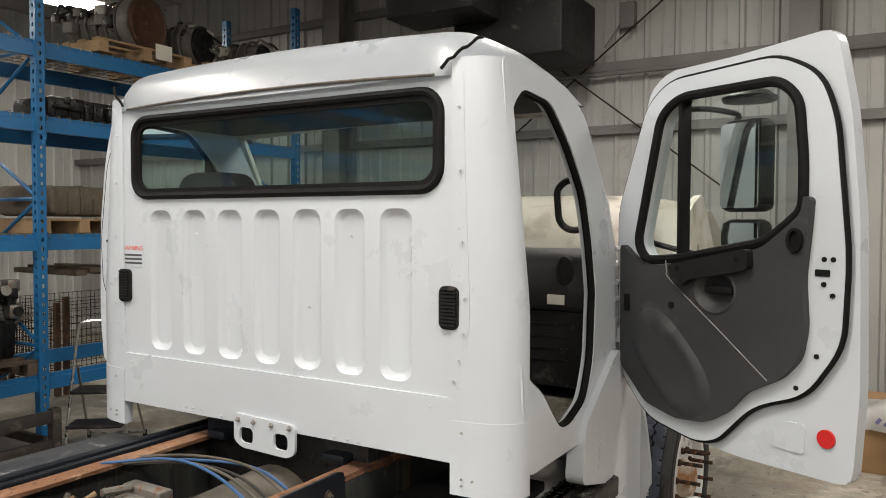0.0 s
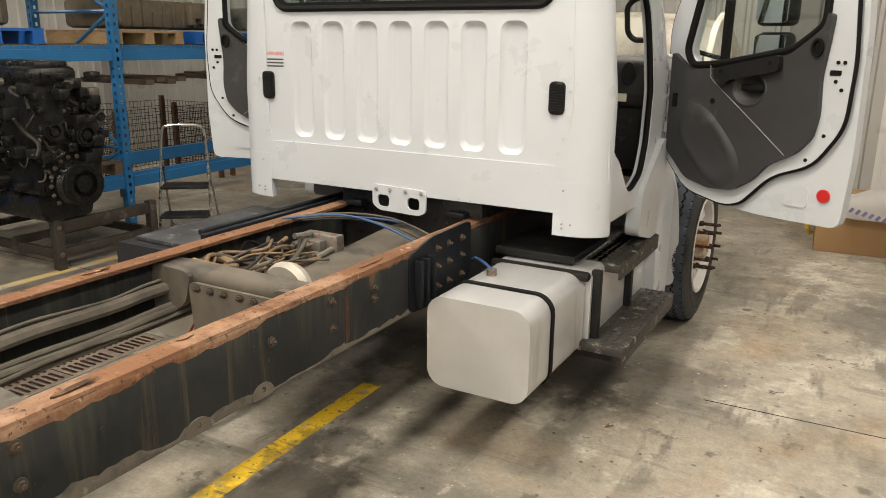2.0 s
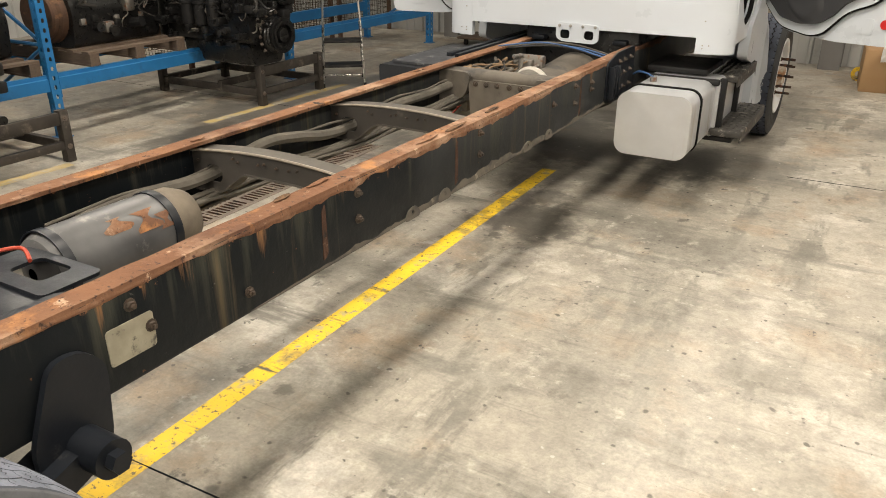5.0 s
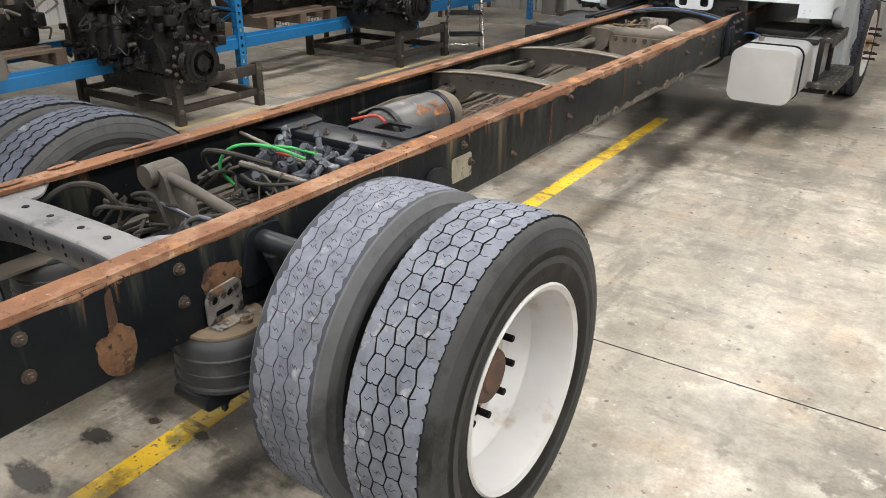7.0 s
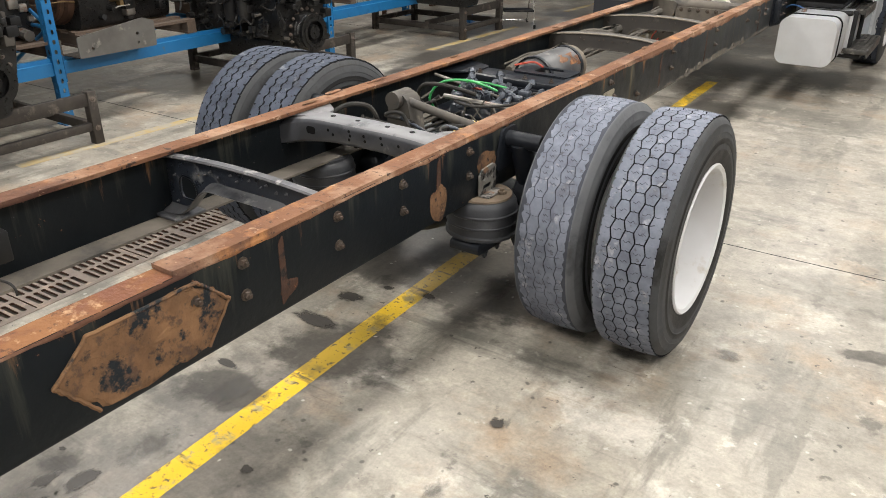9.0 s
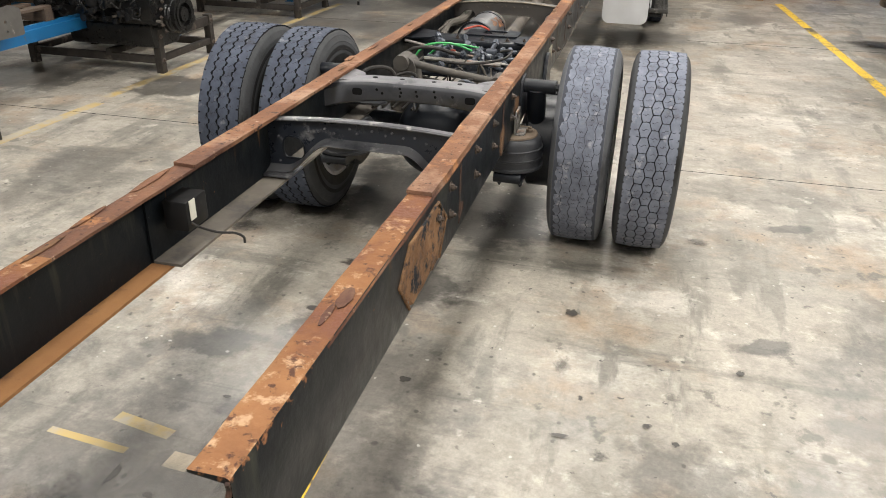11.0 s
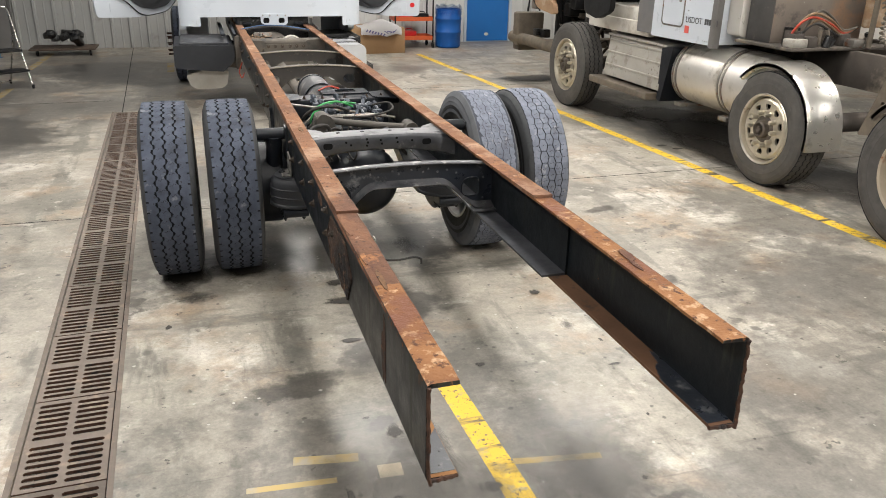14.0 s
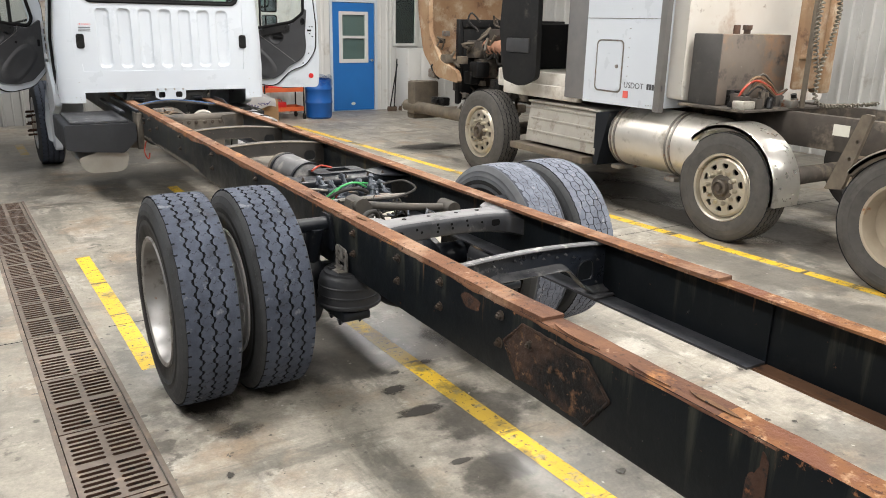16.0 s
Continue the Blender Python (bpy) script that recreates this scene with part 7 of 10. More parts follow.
# back panel with seven pressed-in panels and the window
bm = B()
WIN = rrect(-0.745, 0.770, 1.875, 2.195, 0.075, 6)
pockets = [rrect(x - 0.066, x + 0.066, 1.235, 1.815, 0.045, 4) for x in (-0.585, -0.385, -0.185, 0.010, 0.205, 0.400, 0.595)]
edge = round_poly([(-0.875, 1.195), (0.875, 1.195), (0.86, 1.7), (0.83, 2.25), (-0.83, 2.25), (-0.86, 1.7)], 0.03)
slab(bm, edge, [WIN] + pockets, "y", BACK, BACK + 0.03)
for x in (-0.585, -0.385, -0.185, 0.010, 0.205, 0.400, 0.595):
    a = rrect(x - 0.066, x + 0.066, 1.235, 1.815, 0.045, 4)
    c = rrect(x - 0.063, x + 0.063, 1.238, 1.812, 0.043, 4)
    b = rrect(x - 0.050, x + 0.050, 1.256, 1.798, 0.038, 4)
    skirt(bm, a, BACK, c, BACK + 0.003)
    d = rrect(x - 0.043, x + 0.043, 1.263, 1.790, 0.033, 4)
    skirt(bm, c, BACK + 0.003, b, BACK + 0.0175)
    skirt(bm, b, BACK + 0.0175, d, BACK + 0.019, floor=True)
bmesh.ops.remove_doubles(bm, verts=bm.verts, dist=0.0002)
cab = part("cab_back", bm, M_white, truck, "white pressed steel cab back with seven ribs", smooth=50)
bm = B()
slab(bm, round_poly([(-0.83, 0.995), (0.83, 0.995), (0.83, 1.205), (-0.83, 1.205)], 0.008), (), "y", BACK - 0.010, BACK + 0.03)
part("lower_panel", bm, M_white, cab, "white lower panel along the cab back")
bm = B()
for x, z in ((-0.46, 1.02), (-0.42, 1.02), (-0.38, 1.02), (-0.33, 1.02), (-0.22, 1.01), (0.34, 1.01), (0.40, 1.01), (0.45, 1.01), (0.74, 1.17), (-0.76, 1.17)):
    bolt(bm, (x, BACK - 0.010, z), (0, -1, 0), 0.005, 0.004, False)
for x, z in ((-0.185, 1.46), (0.205, 1.46), (0.40, 1.72), (-0.385, 1.72)):
    bolt(bm, (x, BACK + 0.019, z), (0, -1, 0), 0.005, 0.004, False)
for s in (-1, 1):
    for z in (1.28, 1.24, 1.20, 1.60, 1.75, 1.86):
        bolt(bm, (s * 0.845, BACK, z), (0, -1, 0), 0.005, 0.004, False)
part("rivets", bm, M_white, cab, "small white rivet heads")
for s in (-1, 1):                # the riveted flange beside each corner, bent in towards its foot
    bm = B()
    line = spline([(0.842, 2.235), (0.846, 2.05), (0.852, 1.85), (0.862, 1.62), (0.866, 1.48), (0.858, 1.38), (0.838, 1.30), (0.824, 1.24), (0.822, 1.19)], 5)
    rows = []
    for i, p in enumerate(line):
        q = (line[min(i + 1, len(line) - 1)] - line[max(i - 1, 0)]).normalized()
        side = Vector((q.y, -q.x)) * 0.019
        rows.append([bm.verts.new((s * (p.x + side.x * k), BACK + d, p.y + side.y * k)) for k, d in ((-1, 0.002), (-0.85, -0.008), (0.85, -0.0085), (1, 0.002))])
    for a, b in zip(rows, rows[1:]):
        for i in range(3):
            bm.faces.new((a[i], a[i + 1], b[i + 1], b[i]))
    fl = part("corner_flange", bm, M_white, cab, "white riveted flange")
    bm = B()
    for k in range(7):
        p = line[3 + 5 * k]
        bolt(bm, (s * p.x, BACK - 0.0085, p.y), (0, -1, 0), 0.006, 0.004, False)
    part("rivets", bm, M_white, fl)
bm = B()
tube(bm, [(x, BACK - 0.002, z) for x, z in WIN], 0.015, 8, closed=True, smooth=False)
slab(bm, WIN, [rrect(-0.715, 0.740, 1.905, 2.165, 0.055, 6)], "y", BACK - 0.002, BACK + 0.012)
part("window_seal", bm, M_seal, cab, "thick black rubber window seal")
bm = B()
slab(bm, rrect(-0.72, 0.745, 1.90, 2.17, 0.055, 6), (), "y", BACK + 0.010, BACK + 0.015)
pane = part("rear_window", bm, M_glass_dark, cab, "dark tinted rear window")
pane.visible_shadow = False
for s in (-1, 1):
    bm = B()
    cx = s * 0.808
    slab(bm, rrect(cx - 0.037, cx + 0.037, 1.425, 1.565, 0.022, 4), (), "y", BACK - 0.012, BACK)
    for k in range(11):
        z = 1.437 + 0.0115 * k
        box(bm, cx - 0.028, cx + 0.028, BACK - 0.019, BACK - 0.011, z, z + 0.006)
    part("vent", bm, M_black, cab, "black louvred cab vent")
# hanger bracket below the panel
bm = B()
slab(bm, round_poly([(-0.145, 1.035), (-0.145, 0.93), (-0.10, 0.905), (-0.06, 0.905), (0.09, 0.90), (0.13, 0.90), (0.165, 0.92), (0.165, 1.025)], 0.02), [rrect(-0.115, -0.045, 0.925, 0.985, 0.02), rrect(0.06, 0.13, 0.925, 0.985, 0.02)], "y", BACK - 0.022, BACK - 0.010)
bracket = part("cab_bracket", bm, M_white, cab, "white mounting bracket with two holes")
bm = B()
for x in (-0.12, -0.04, 0.05, 0.14):
    bolt(bm, (x, BACK - 0.022, 1.012), (0, -1, 0), 0.007, 0.008)
part("bolts", bm, M_rivet, bracket)
# warning label: its heading can be read, the rest stays bars
bm = B()
box(bm, -0.835, -0.695, BACK - 0.0015, BACK, 1.575, 1.675)
lab = part("warning_label", bm, M_white, cab, "white label with red warning heading")
text = bpy.data.curves.new("warning_text", "FONT")
text.body, text.size, text.extrude, text.align_x = "WARNING", 0.028, 0.0004, "CENTER"
words = new("heading", text)
text.materials.append(M_inkred)
words.parent, words.matrix_basis = lab, pose(-0.765, BACK - 0.0022, 1.646, 90, 0, 0)
bm = B()
for k in range(3):
    box(bm, -0.825, -0.705, BACK - 0.0025, BACK - 0.0015, 1.622 - 0.017 * k, 1.630 - 0.017 * k)
part("print_bars", bm, M_inkdark, lab)


def pillar(s):
    """The rounded rear corner of the cab, and the fairing below it."""
    def sweep(z0, z1, n, grow, y_end=8.145):
        bm = B()
        rows = []
        for i in range(n + 1):
            z = z0 + (z1 - z0) * i / n
            row = []
            for k in range(13):
                t = k / 12 * math.pi / 2
                xe = side_x(8.145, z) + grow
                x = 0.835 + (xe - 0.835) * math.sin(t)
                y = BACK - 0.006 - grow + (0.105 + grow) * (1 - math.cos(t))
                row.append((x, y))
            row = [(0.815, BACK - 0.006 - grow)] + row + [(side_x(y_end, z) + grow, y_end)]
            inner = [(side_x(y_end, z) - 0.03, y_end), (0.815, BACK + 0.03)]
            rows.append([bm.verts.new((s * x, y, z)) for x, y in row + inner])
        k = len(rows[0])
        for a, b in zip(rows, rows[1:]):
            for i in range(k):
                bm.faces.new((a[i], a[(i + 1) % k], b[(i + 1) % k], b[i]))
        bm.faces.new(rows[0])
        bm.faces.new(rows[-1])
        return bm
    body = part("corner_pillar", sweep(1.13, 2.29, 14, 0.003), M_white, truck, "rounded white cab corner")
    fair = part("corner_fairing", sweep(0.895, 1.135, 4, 0.006), M_white, body, "white lower corner fairing")
    bm = B()
    for x, z in ((0.86, 1.10), (0.86, 0.95), (0.90, 0.95), (0.86, 0.93)):
        bolt(bm, (s * x, BACK - 0.013, z), (0, -1, 0), 0.005, 0.004, False)
    part("rivets", bm, M_rivet, fair)
    bm = B()
    pts = [(s * (0.785 + 0.125 * k / 9), 8.008 + 0.05 * (k / 9) ** 2 + 0.002 * (k % 2), 2.255 + 0.095 * k / 9 + 0.004 * (k % 3)) for k in range(10)]
    for p, q in zip(pts, pts[1:]):
        tube(bm, [p, [(a + b) / 2 for a, b in zip(p, q)], q], 0.0055, 6)
    part("sealant", bm, M_seal, body, "dark cracked sealant at the roof corner")


for s in (-1, 1):
    pillar(s)

# roof
bm = B()
NX, NY = 28, 26
grid = []
for j in range(NY + 1):
    v = j / NY
    y = 8.008 + 0.86 * (v * v * (3 - 2 * v) * 0.35 + v * 0.65)
    row = []
    for i in range(NX + 1):
        u = -1 + 2 * i / NX
        u = math.copysign(1 - (1 - abs(u)) ** 1.6, u)
        w = side_x(y, 2.25) - 0.01
        turn_in = max(0.0, 0.22 - (y - 8.008))
        w -= 0.22 - math.sqrt(0.22 ** 2 - turn_in ** 2)
        du, dv, df = (1 - abs(u)) * w, y - 8.008, max(0.0, 8.845 - y)
        f = 1.0
        for d, r in ((du, 0.16), (dv, 0.13), (df, 0.5)):
            k = min(1.0, d / r)
            f *= math.sqrt(max(0.0, 1 - (1 - k) ** 2))
        row.append(bm.verts.new((u * w, y + 0.012 * math.cos(u * 1.5) * 0, 2.235 + f * (0.185 - 0.03 * u * u))))
    grid.append(row)
for a, b in zip(grid, grid[1:]):
    for i in range(NX):
        bm.faces.new((a[i], a[i + 1], b[i + 1], b[i]))
bmesh.ops.solidify(bm, geom=list(bm.faces), thickness=0.02)
roof = part("roof", bm, M_white, truck, "white cab roof with a rounded rear edge", smooth=60)
bm = B()
tube(bm, [(-0.76, 8.008, 2.238), (-0.4, 8.006, 2.25), (0, 8.006, 2.255), (0.4, 8.006, 2.25), (0.76, 8.008, 2.238)], 0.005, 6)
part("seam", bm, M_dusty, roof, "dusty roof seam")

OPEN = [(8.135, 1.27), (8.135, 2.13), (8.24, 2.215), (8.48, 2.20), (8.64, 2.06), (8.765, 1.88), (8.79, 1.70), (8.785, 1.48), (8.765, 1.24), (8.69, 1.09), (8.52, 1.035), (8.42, 1.045), (8.34, 1.12), (8.25, 1.21)]
for s in (-1, 1):
    bm = B()
    outer = round_poly([(8.15, 0.95), (8.10, 1.2), (8.10, 2.30), (8.47, 2.305), (8.68, 2.27), (8.83, 2.19), (9.03, 1.86), (9.08, 1.62), (9.09, 1.20), (8.95, 1.07), (8.74, 0.945)], 0.04)
    slab(bm, outer, [round_poly(OPEN, 0.05)], "x", 0.0, 0.05, shape=lambda q: (s * (side_x(q[1], q[2]) - q[0]), q[1], q[2]))
    frame_side = part("door_frame", bm, M_white, truck, "white door opening frame")
    bm = B()
    loop = round_poly(OPEN, 0.05)
    tube(bm, [(s * (side_x(y, z) - 0.02), y, z) for y, z in loop], 0.015, 8, closed=True, smooth=False)
    part("door_seal", bm, M_seal, frame_side, "black rubber door seal")
    bm = B()
    slab(bm, round_poly([(8.62, 1.02), (8.98, 1.25), (9.10, 1.22), (9.36, 0.86), (9.30, 0.30), (9.02, 0.28), (8.97, 0.70), (8.58, 0.80)], 0.04), (), "x", s * 0.985, s * 1.055)
    part("splash_panel", bm, M_white, truck, "white panel between step and front wheel")
    bm = B()
    slab(bm, round_poly([(0.72, 0.34), (1.09, 0.34), (1.105, 0.57), (1.07, 0.9), (1.0, 1.17), (0.72, 1.22)], 0.04), (), "y", 9.28, 9.31, shape=lambda q: (s * q[0], q[1] + 0.5 * (q[0] - 1.0), q[2]))
    part("wheel_arch_panel", bm, M_white, truck, "white panel behind the front wheel")
    bm = B()
    for z in (1.28, 1.36, 1.45, 1.52, 1.60, 1.66):
        cyl(bm, (s * 1.02, 9.04, z), (s * 1.075, 9.10, z), 0.012, seg=8)
    for z in (1.30, 1.62):
        box(bm, s * 1.05 - 0.02, s * 1.05 + 0.02, 9.03, 9.10, z - 0.03, z + 0.03, 0.006)
    part("hinge", bm, M_alu, frame_side, "pale door hinges and check strap")

# inside of the cab
bm = B()
box(bm, -1.02, 1.02, 8.10, 9.25, 0.99, 1.03)
box(bm, -0.98, 0.98, 9.20, 9.25, 0.98, 1.52)
part("cab_floor", bm, M_black, truck, "black rubber floor and firewall")
bm = B()
slab(bm, round_poly([(8.88, 1.40), (8.82, 1.50), (8.83, 1.62), (8.90, 1.665), (9.16, 1.65), (9.16, 1.40)], 0.04), (), "x", -0.965, 0.965)
dash = part("dashboard", bm, M_trim, truck, "dark grey dashboard")
bm = B()
slab(bm, ring_of(0.885, 1.575, 0.035, 20, 0.058), [ring_of(0.885, 1.575, 0.026, 20, 0.048)], "y", 8.805, 8.84)
slab(bm, ring_of(0.885, 1.575, 0.027, 20, 0.049), (), "y", 8.815, 8.835)
part("dash_vent", bm, M_black, dash, "black oval dash vent")
bm = B()
box(bm, -0.95, 0.95, 8.90, 9.16, 1.08, 1.40, 0.01)
for k in range(4):
    box(bm, 0.45, 0.86, 8.892, 8.902, 1.19 + 0.05 * k, 1.198 + 0.05 * k, 0.002)
part("lower_dash", bm, M_black, dash, "black ribbed lower dash panel")
bm = B()
box(bm, 0.80, 0.875, 8.832, 8.836, 1.435, 1.475, m=None)
part("label", bm, M_label, dash, "small pale label")
bm = B()
slab(bm, round_poly([(0.30, 8.30), (0.98, 8.36), (0.985, 8.70), (0.93, 8.88), (0.30, 8.88)], 0.05), (), "z", 1.032, 1.045)
for k in range(14):
    box(bm, 0.34, 0.95, 8.40 + 0.033 * k, 8.412 + 0.033 * k, 1.044, 1.050)
part("floor_mat", bm, surface("worn_rubber_mat", (0.16, 0.145, 0.115), (0.09, 0.083, 0.07), 8, 0.7, spots=[((0.26, 0.24, 0.2), 5, 0.6, 0.1, 0.8)]), truck, "worn grey-brown ribbed rubber mat")
bm = B()
box(bm, -0.90, 0.90, 8.10, 8.74, 2.205, 2.23, 0.01)
part("headliner", bm, surface("dark_headliner", (0.07, 0.068, 0.066), (0.05, 0.049, 0.048), 4, 0.9), truck, "dark cloth headliner")


def seat(x):
    bm = B()
    slab(bm, round_poly([(x - 0.23, 1.30), (x + 0.23, 1.30), (x + 0.22, 1.75), (x + 0.16, 1.98), (x - 0.16, 1.98), (x - 0.22, 1.75)], 0.09, 5), (), "y", 8.22, 8.34)
    bmesh.ops.bevel(bm, geom=[e for e in bm.edges if e.is_manifold and e.calc_face_angle(0) > 1.0], offset=0.03, segments=2, affect="EDGES")
    one = part("seat", bm, M_seatcloth, truck, "dark grey cab seat")
    bm = B()
    box(bm, x - 0.24, x + 0.24, 8.30, 8.78, 1.22, 1.34, 0.04)
    box(bm, x - 0.17, x + 0.17, 8.34, 8.7, 1.03, 1.22, 0.01)
    part("cushion", bm, M_seatcloth, one)


M_seatcloth = surface("dark_seat_cloth", (0.05, 0.052, 0.055), (0.035, 0.036, 0.04), 12, 0.9)
seat(-0.52)
bm = B()
for s in (-1, 1):
    box(bm, s * 0.97 - 0.03, s * 0.97 + 0.03, 9.0, 9.05, 1.5, 1.6)
    tube(bm, [(s * 0.975, 9.10, 1.62), (s * 0.955, 8.98, 1.92), (s * 0.92, 8.80, 2.215)], 0.028, 10)
tube(bm, [(-0.92, 8.80, 2.215), (0, 8.84, 2.25), (0.92, 8.80, 2.215)], 0.028, 10)
part("windscreen_frame", bm, M_white_dirty, truck, "pale windscreen frame")
bm = B()
a = [bm.verts.new((x, y, z)) for x, y, z in ((-0.95, 9.11, 1.60), (0.95, 9.11, 1.60), (0.90, 8.81, 2.215), (-0.90, 8.81, 2.215))]
bm.faces.new(a)
bmesh.ops.solidify(bm, geom=list(bm.faces), thickness=0.006)
ws = part("windscreen", bm, M_glass, truck, "clear windscreen")
ws.visible_shadow = False
bm = B()
tube(bm, [(0.965, 8.82, 1.93), (0.91, 8.79, 1.938), (0.872, 8.765, 1.90), (0.872, 8.765, 1.84), (0.88, 8.77, 1.775), (0.915, 8.79, 1.742), (0.97, 8.83, 1.745)], 0.014, 8)
part("grab_handle", bm, M_black, truck, "black grab handle by the door opening")
bm = B()
lathe(bm, [(-0.012, 0.20), (0.0, 0.212), (0.012, 0.20), (0.0, 0.188)], (0, 0, 0), "y", 32, loop=True)
cyl(bm, (-0.19, 0, 0), (0.19, 0, 0), 0.012, seg=8)
bmesh.ops.transform(bm, matrix=pose(-0.52, 8.74, 1.56, 25, 0, 0), verts=bm.verts)
part("steering_wheel", bm, M_black, truck, "black steering wheel")


def door(s):
    """A cab door with its trim, glass, reflector and mirror; it stands open on its hinges."""
    hinge = new("door")
    hinge.empty_display_size = 0.1
    hinge.parent = truck
    hinge.matrix_basis = pose(s * 1.035, 9.105, 0, 0, 0, -27.3 if s > 0 else 20.5)
    tagged(hinge, "white cab door standing open, dark grey inner trim")

    def put(q):
        return (s * q[0], q[1], q[2])
    outline = round_poly([(0.01, 1.27), (0.0, 1.72), (0.15, 2.30), (0.24, 2.365), (0.55, 2.37), (0.93, 2.395), (0.985, 2.13), (1.02, 1.78), (1.03, 1.24), (1.01, 0.935), (0.59, 0.925), (0.23, 0.955), (0.02, 1.14)], 0.05)
    glass = round_poly([(0.125, 1.69), (0.15, 1.80), (0.24, 2.19), (0.33, 2.25), (0.755, 2.25), (0.83, 2.18), (0.85, 1.97), (0.85, 1.815), (0.79, 1.765), (0.71, 1.705), (0.35, 1.635), (0.17, 1.62)], 0.05, 4)
    flange = round_poly([(0.02, 1.16), (0.185, 0.99), (0.42, 0.948), (0.515, 0.97), (0.667, 1.13), (0.866, 1.205), (0.984, 1.38), (0.995, 1.66), (0.95, 2.106), (0.895, 2.25), (0.744, 2.333), (0.276, 2.32), (0.165, 2.24), (0.012, 1.82)], 0.07, 4)
    bm = B()
    slab(bm, outline, [glass], "y", -0.012, 0.035, shape=put)
    slab(bm, flange, [glass], "y", -0.045, -0.010, shape=put)
    part("door_shell", bm, M_white, hinge, "white door shell")
    bm = B()
    tube(bm, [put((u, -0.030, z)) for u, z in flange], 0.012, 8, closed=True, smooth=False)
    part("seal", bm, M_seal, hinge, "black rubber seal")
    bm = B()
    tube(bm, [put((u, -0.048, z)) for u, z in glass], 0.018, 8, closed=True, smooth=False)
    part("glass_frame", bm, M_seal, hinge, "black window channel")
    bm = B()
    slab(bm, glass, (), "y", 0.0, 0.005, shape=put)
    g = part("glass", bm, M_glass, hinge, "clear door glass")
    g.visible_shadow = False
    bm = B()
    box(bm, 0.325, 0.341, -0.05, 0.01, 1.645, 2.245, 0.004)
    bmesh.ops.transform(bm, matrix=Matrix.Diagonal((s, 1, 1, 1)), verts=bm.verts)
    part("divider_bar", bm, M_seal, hinge)
    bm = B()
    trim = round_poly([(0.055, 1.69), (0.06, 1.19), (0.20, 1.055), (0.355, 1.022), (0.49, 1.035), (0.585, 1.095), (0.66, 1.18), (0.795, 1.25), (0.86, 1.322), (0.88, 1.43), (0.868, 1.59), (0.885, 1.76), (0.892, 1.85), (0.868, 1.86), (0.86, 1.80), (0.80, 1.75), (0.715, 1.685), (0.35, 1.615), (0.18, 1.60), (0.11, 1.645)], 0.03, 3)
    cup = ring_of(0.527, 1.525, 0.090, 24, 0.080)
    slab(bm, trim, [cup], "y", -0.078, -0.042, shape=put)
    bmesh.ops.bevel(bm, geom=[e for e in bm.edges if e.is_manifold and e.calc_face_angle(0) > 1.2 and e.verts[0].co.y < -0.07 and e.verts[1].co.y < -0.07], offset=0.007, segments=2, affect="EDGES")
    panel = part("trim_panel", bm, M_trim, hinge, "dark grey moulded trim panel")
    # map pocket: a soft long bulge
    bm = B()
    rows = []
    for d, k in ((-0.0765, 1.10), (-0.0800, 1.04), (-0.0870, 0.94), (-0.0915, 0.84), (-0.0915, 0.74), (-0.0870, 0.62), (-0.0845, 0.40), (-0.0840, 0.12)):
        ring = []
        for i in range(28):
            t = 2 * math.pi * i / 28
            a, b = (r * k * math.copysign(abs(f(t)) ** 0.72, f(t)) for r, f in ((0.215, math.cos), (0.115, math.sin)))
            c, sn = math.cos(radians(-46)), math.sin(radians(-46))
            ring.append(bm.verts.new(put((0.32 + a * c - b * sn, d, 1.235 + a * sn + b * c))))
        rows.append(ring)
    for a, b in zip(rows, rows[1:]):
        for i in range(28):
            bm.faces.new((a[i], a[(i + 1) % 28], b[(i + 1) % 28], b[i]))
    bm.faces.new(rows[-1])
    part("map_pocket", bm, M_trim, panel, smooth=80)
    bm = B()
    slab(bm, round_poly([(0.335, 1.612), (0.685, 1.684), (0.69, 1.612), (0.60, 1.592), (0.43, 1.56), (0.41, 1.535), (0.36, 1.545)], 0.02), (), "y", -0.112, -0.076, shape=put)
    bmesh.ops.bevel(bm, geom=[e for e in bm.edges if e.is_manifold and e.calc_face_angle(0) > 1.2], offset=0.006, segments=2, affect="EDGES")
    part("arm_rest", bm, M_black, panel, "black pull handle")
    bm = B()
    rows = []
    for d, k in ((-0.0785, 1.06), (-0.083, 1.02), (-0.082, 0.97), (-0.070, 0.84), (-0.054, 0.68), (-0.047, 0.3)):
        rows.append([bm.verts.new(put((0.527 + 0.090 * k * math.cos(t), d, 1.525 + 0.080 * k * math.sin(t)))) for t in (2 * math.pi * i / 24 for i in range(24))])
    for a, b in zip(rows, rows[1:]):
        for i in range(24):
            bm.faces.new((a[i], a[(i + 1) % 24], b[(i + 1) % 24], b[i]))
    bm.faces.new(rows[-1])
    part("handle_cup", bm, M_trim, panel, smooth=80)
    bm = B()
    box(bm, 0.485, 0.605, -0.084, -0.055, 1.515, 1.545, 0.008)
    slab(bm, ring_of(0.845, 1.715, 0.028, 16, 0.04), [ring_of(0.845, 1.715, 0.018, 16, 0.03)], "y", -0.092, -0.076)
    slab(bm, ring_of(0.845, 1.715, 0.019, 16, 0.031), (), "y", -0.080, -0.076)
    slab(bm, rrect(0.085, 0.112, 1.41, 1.48, 0.006), (), "y", -0.084, -0.076)
    slab(bm, ring_of(0.33, 1.455, 0.013, 12), (), "y", -0.082, -0.076)
    for u, z in ((0.385, 1.60), (0.645, 1.645)):
        slab(bm, ring_of(u, z, 0.010, 10), (), "y", -0.115, -0.111)
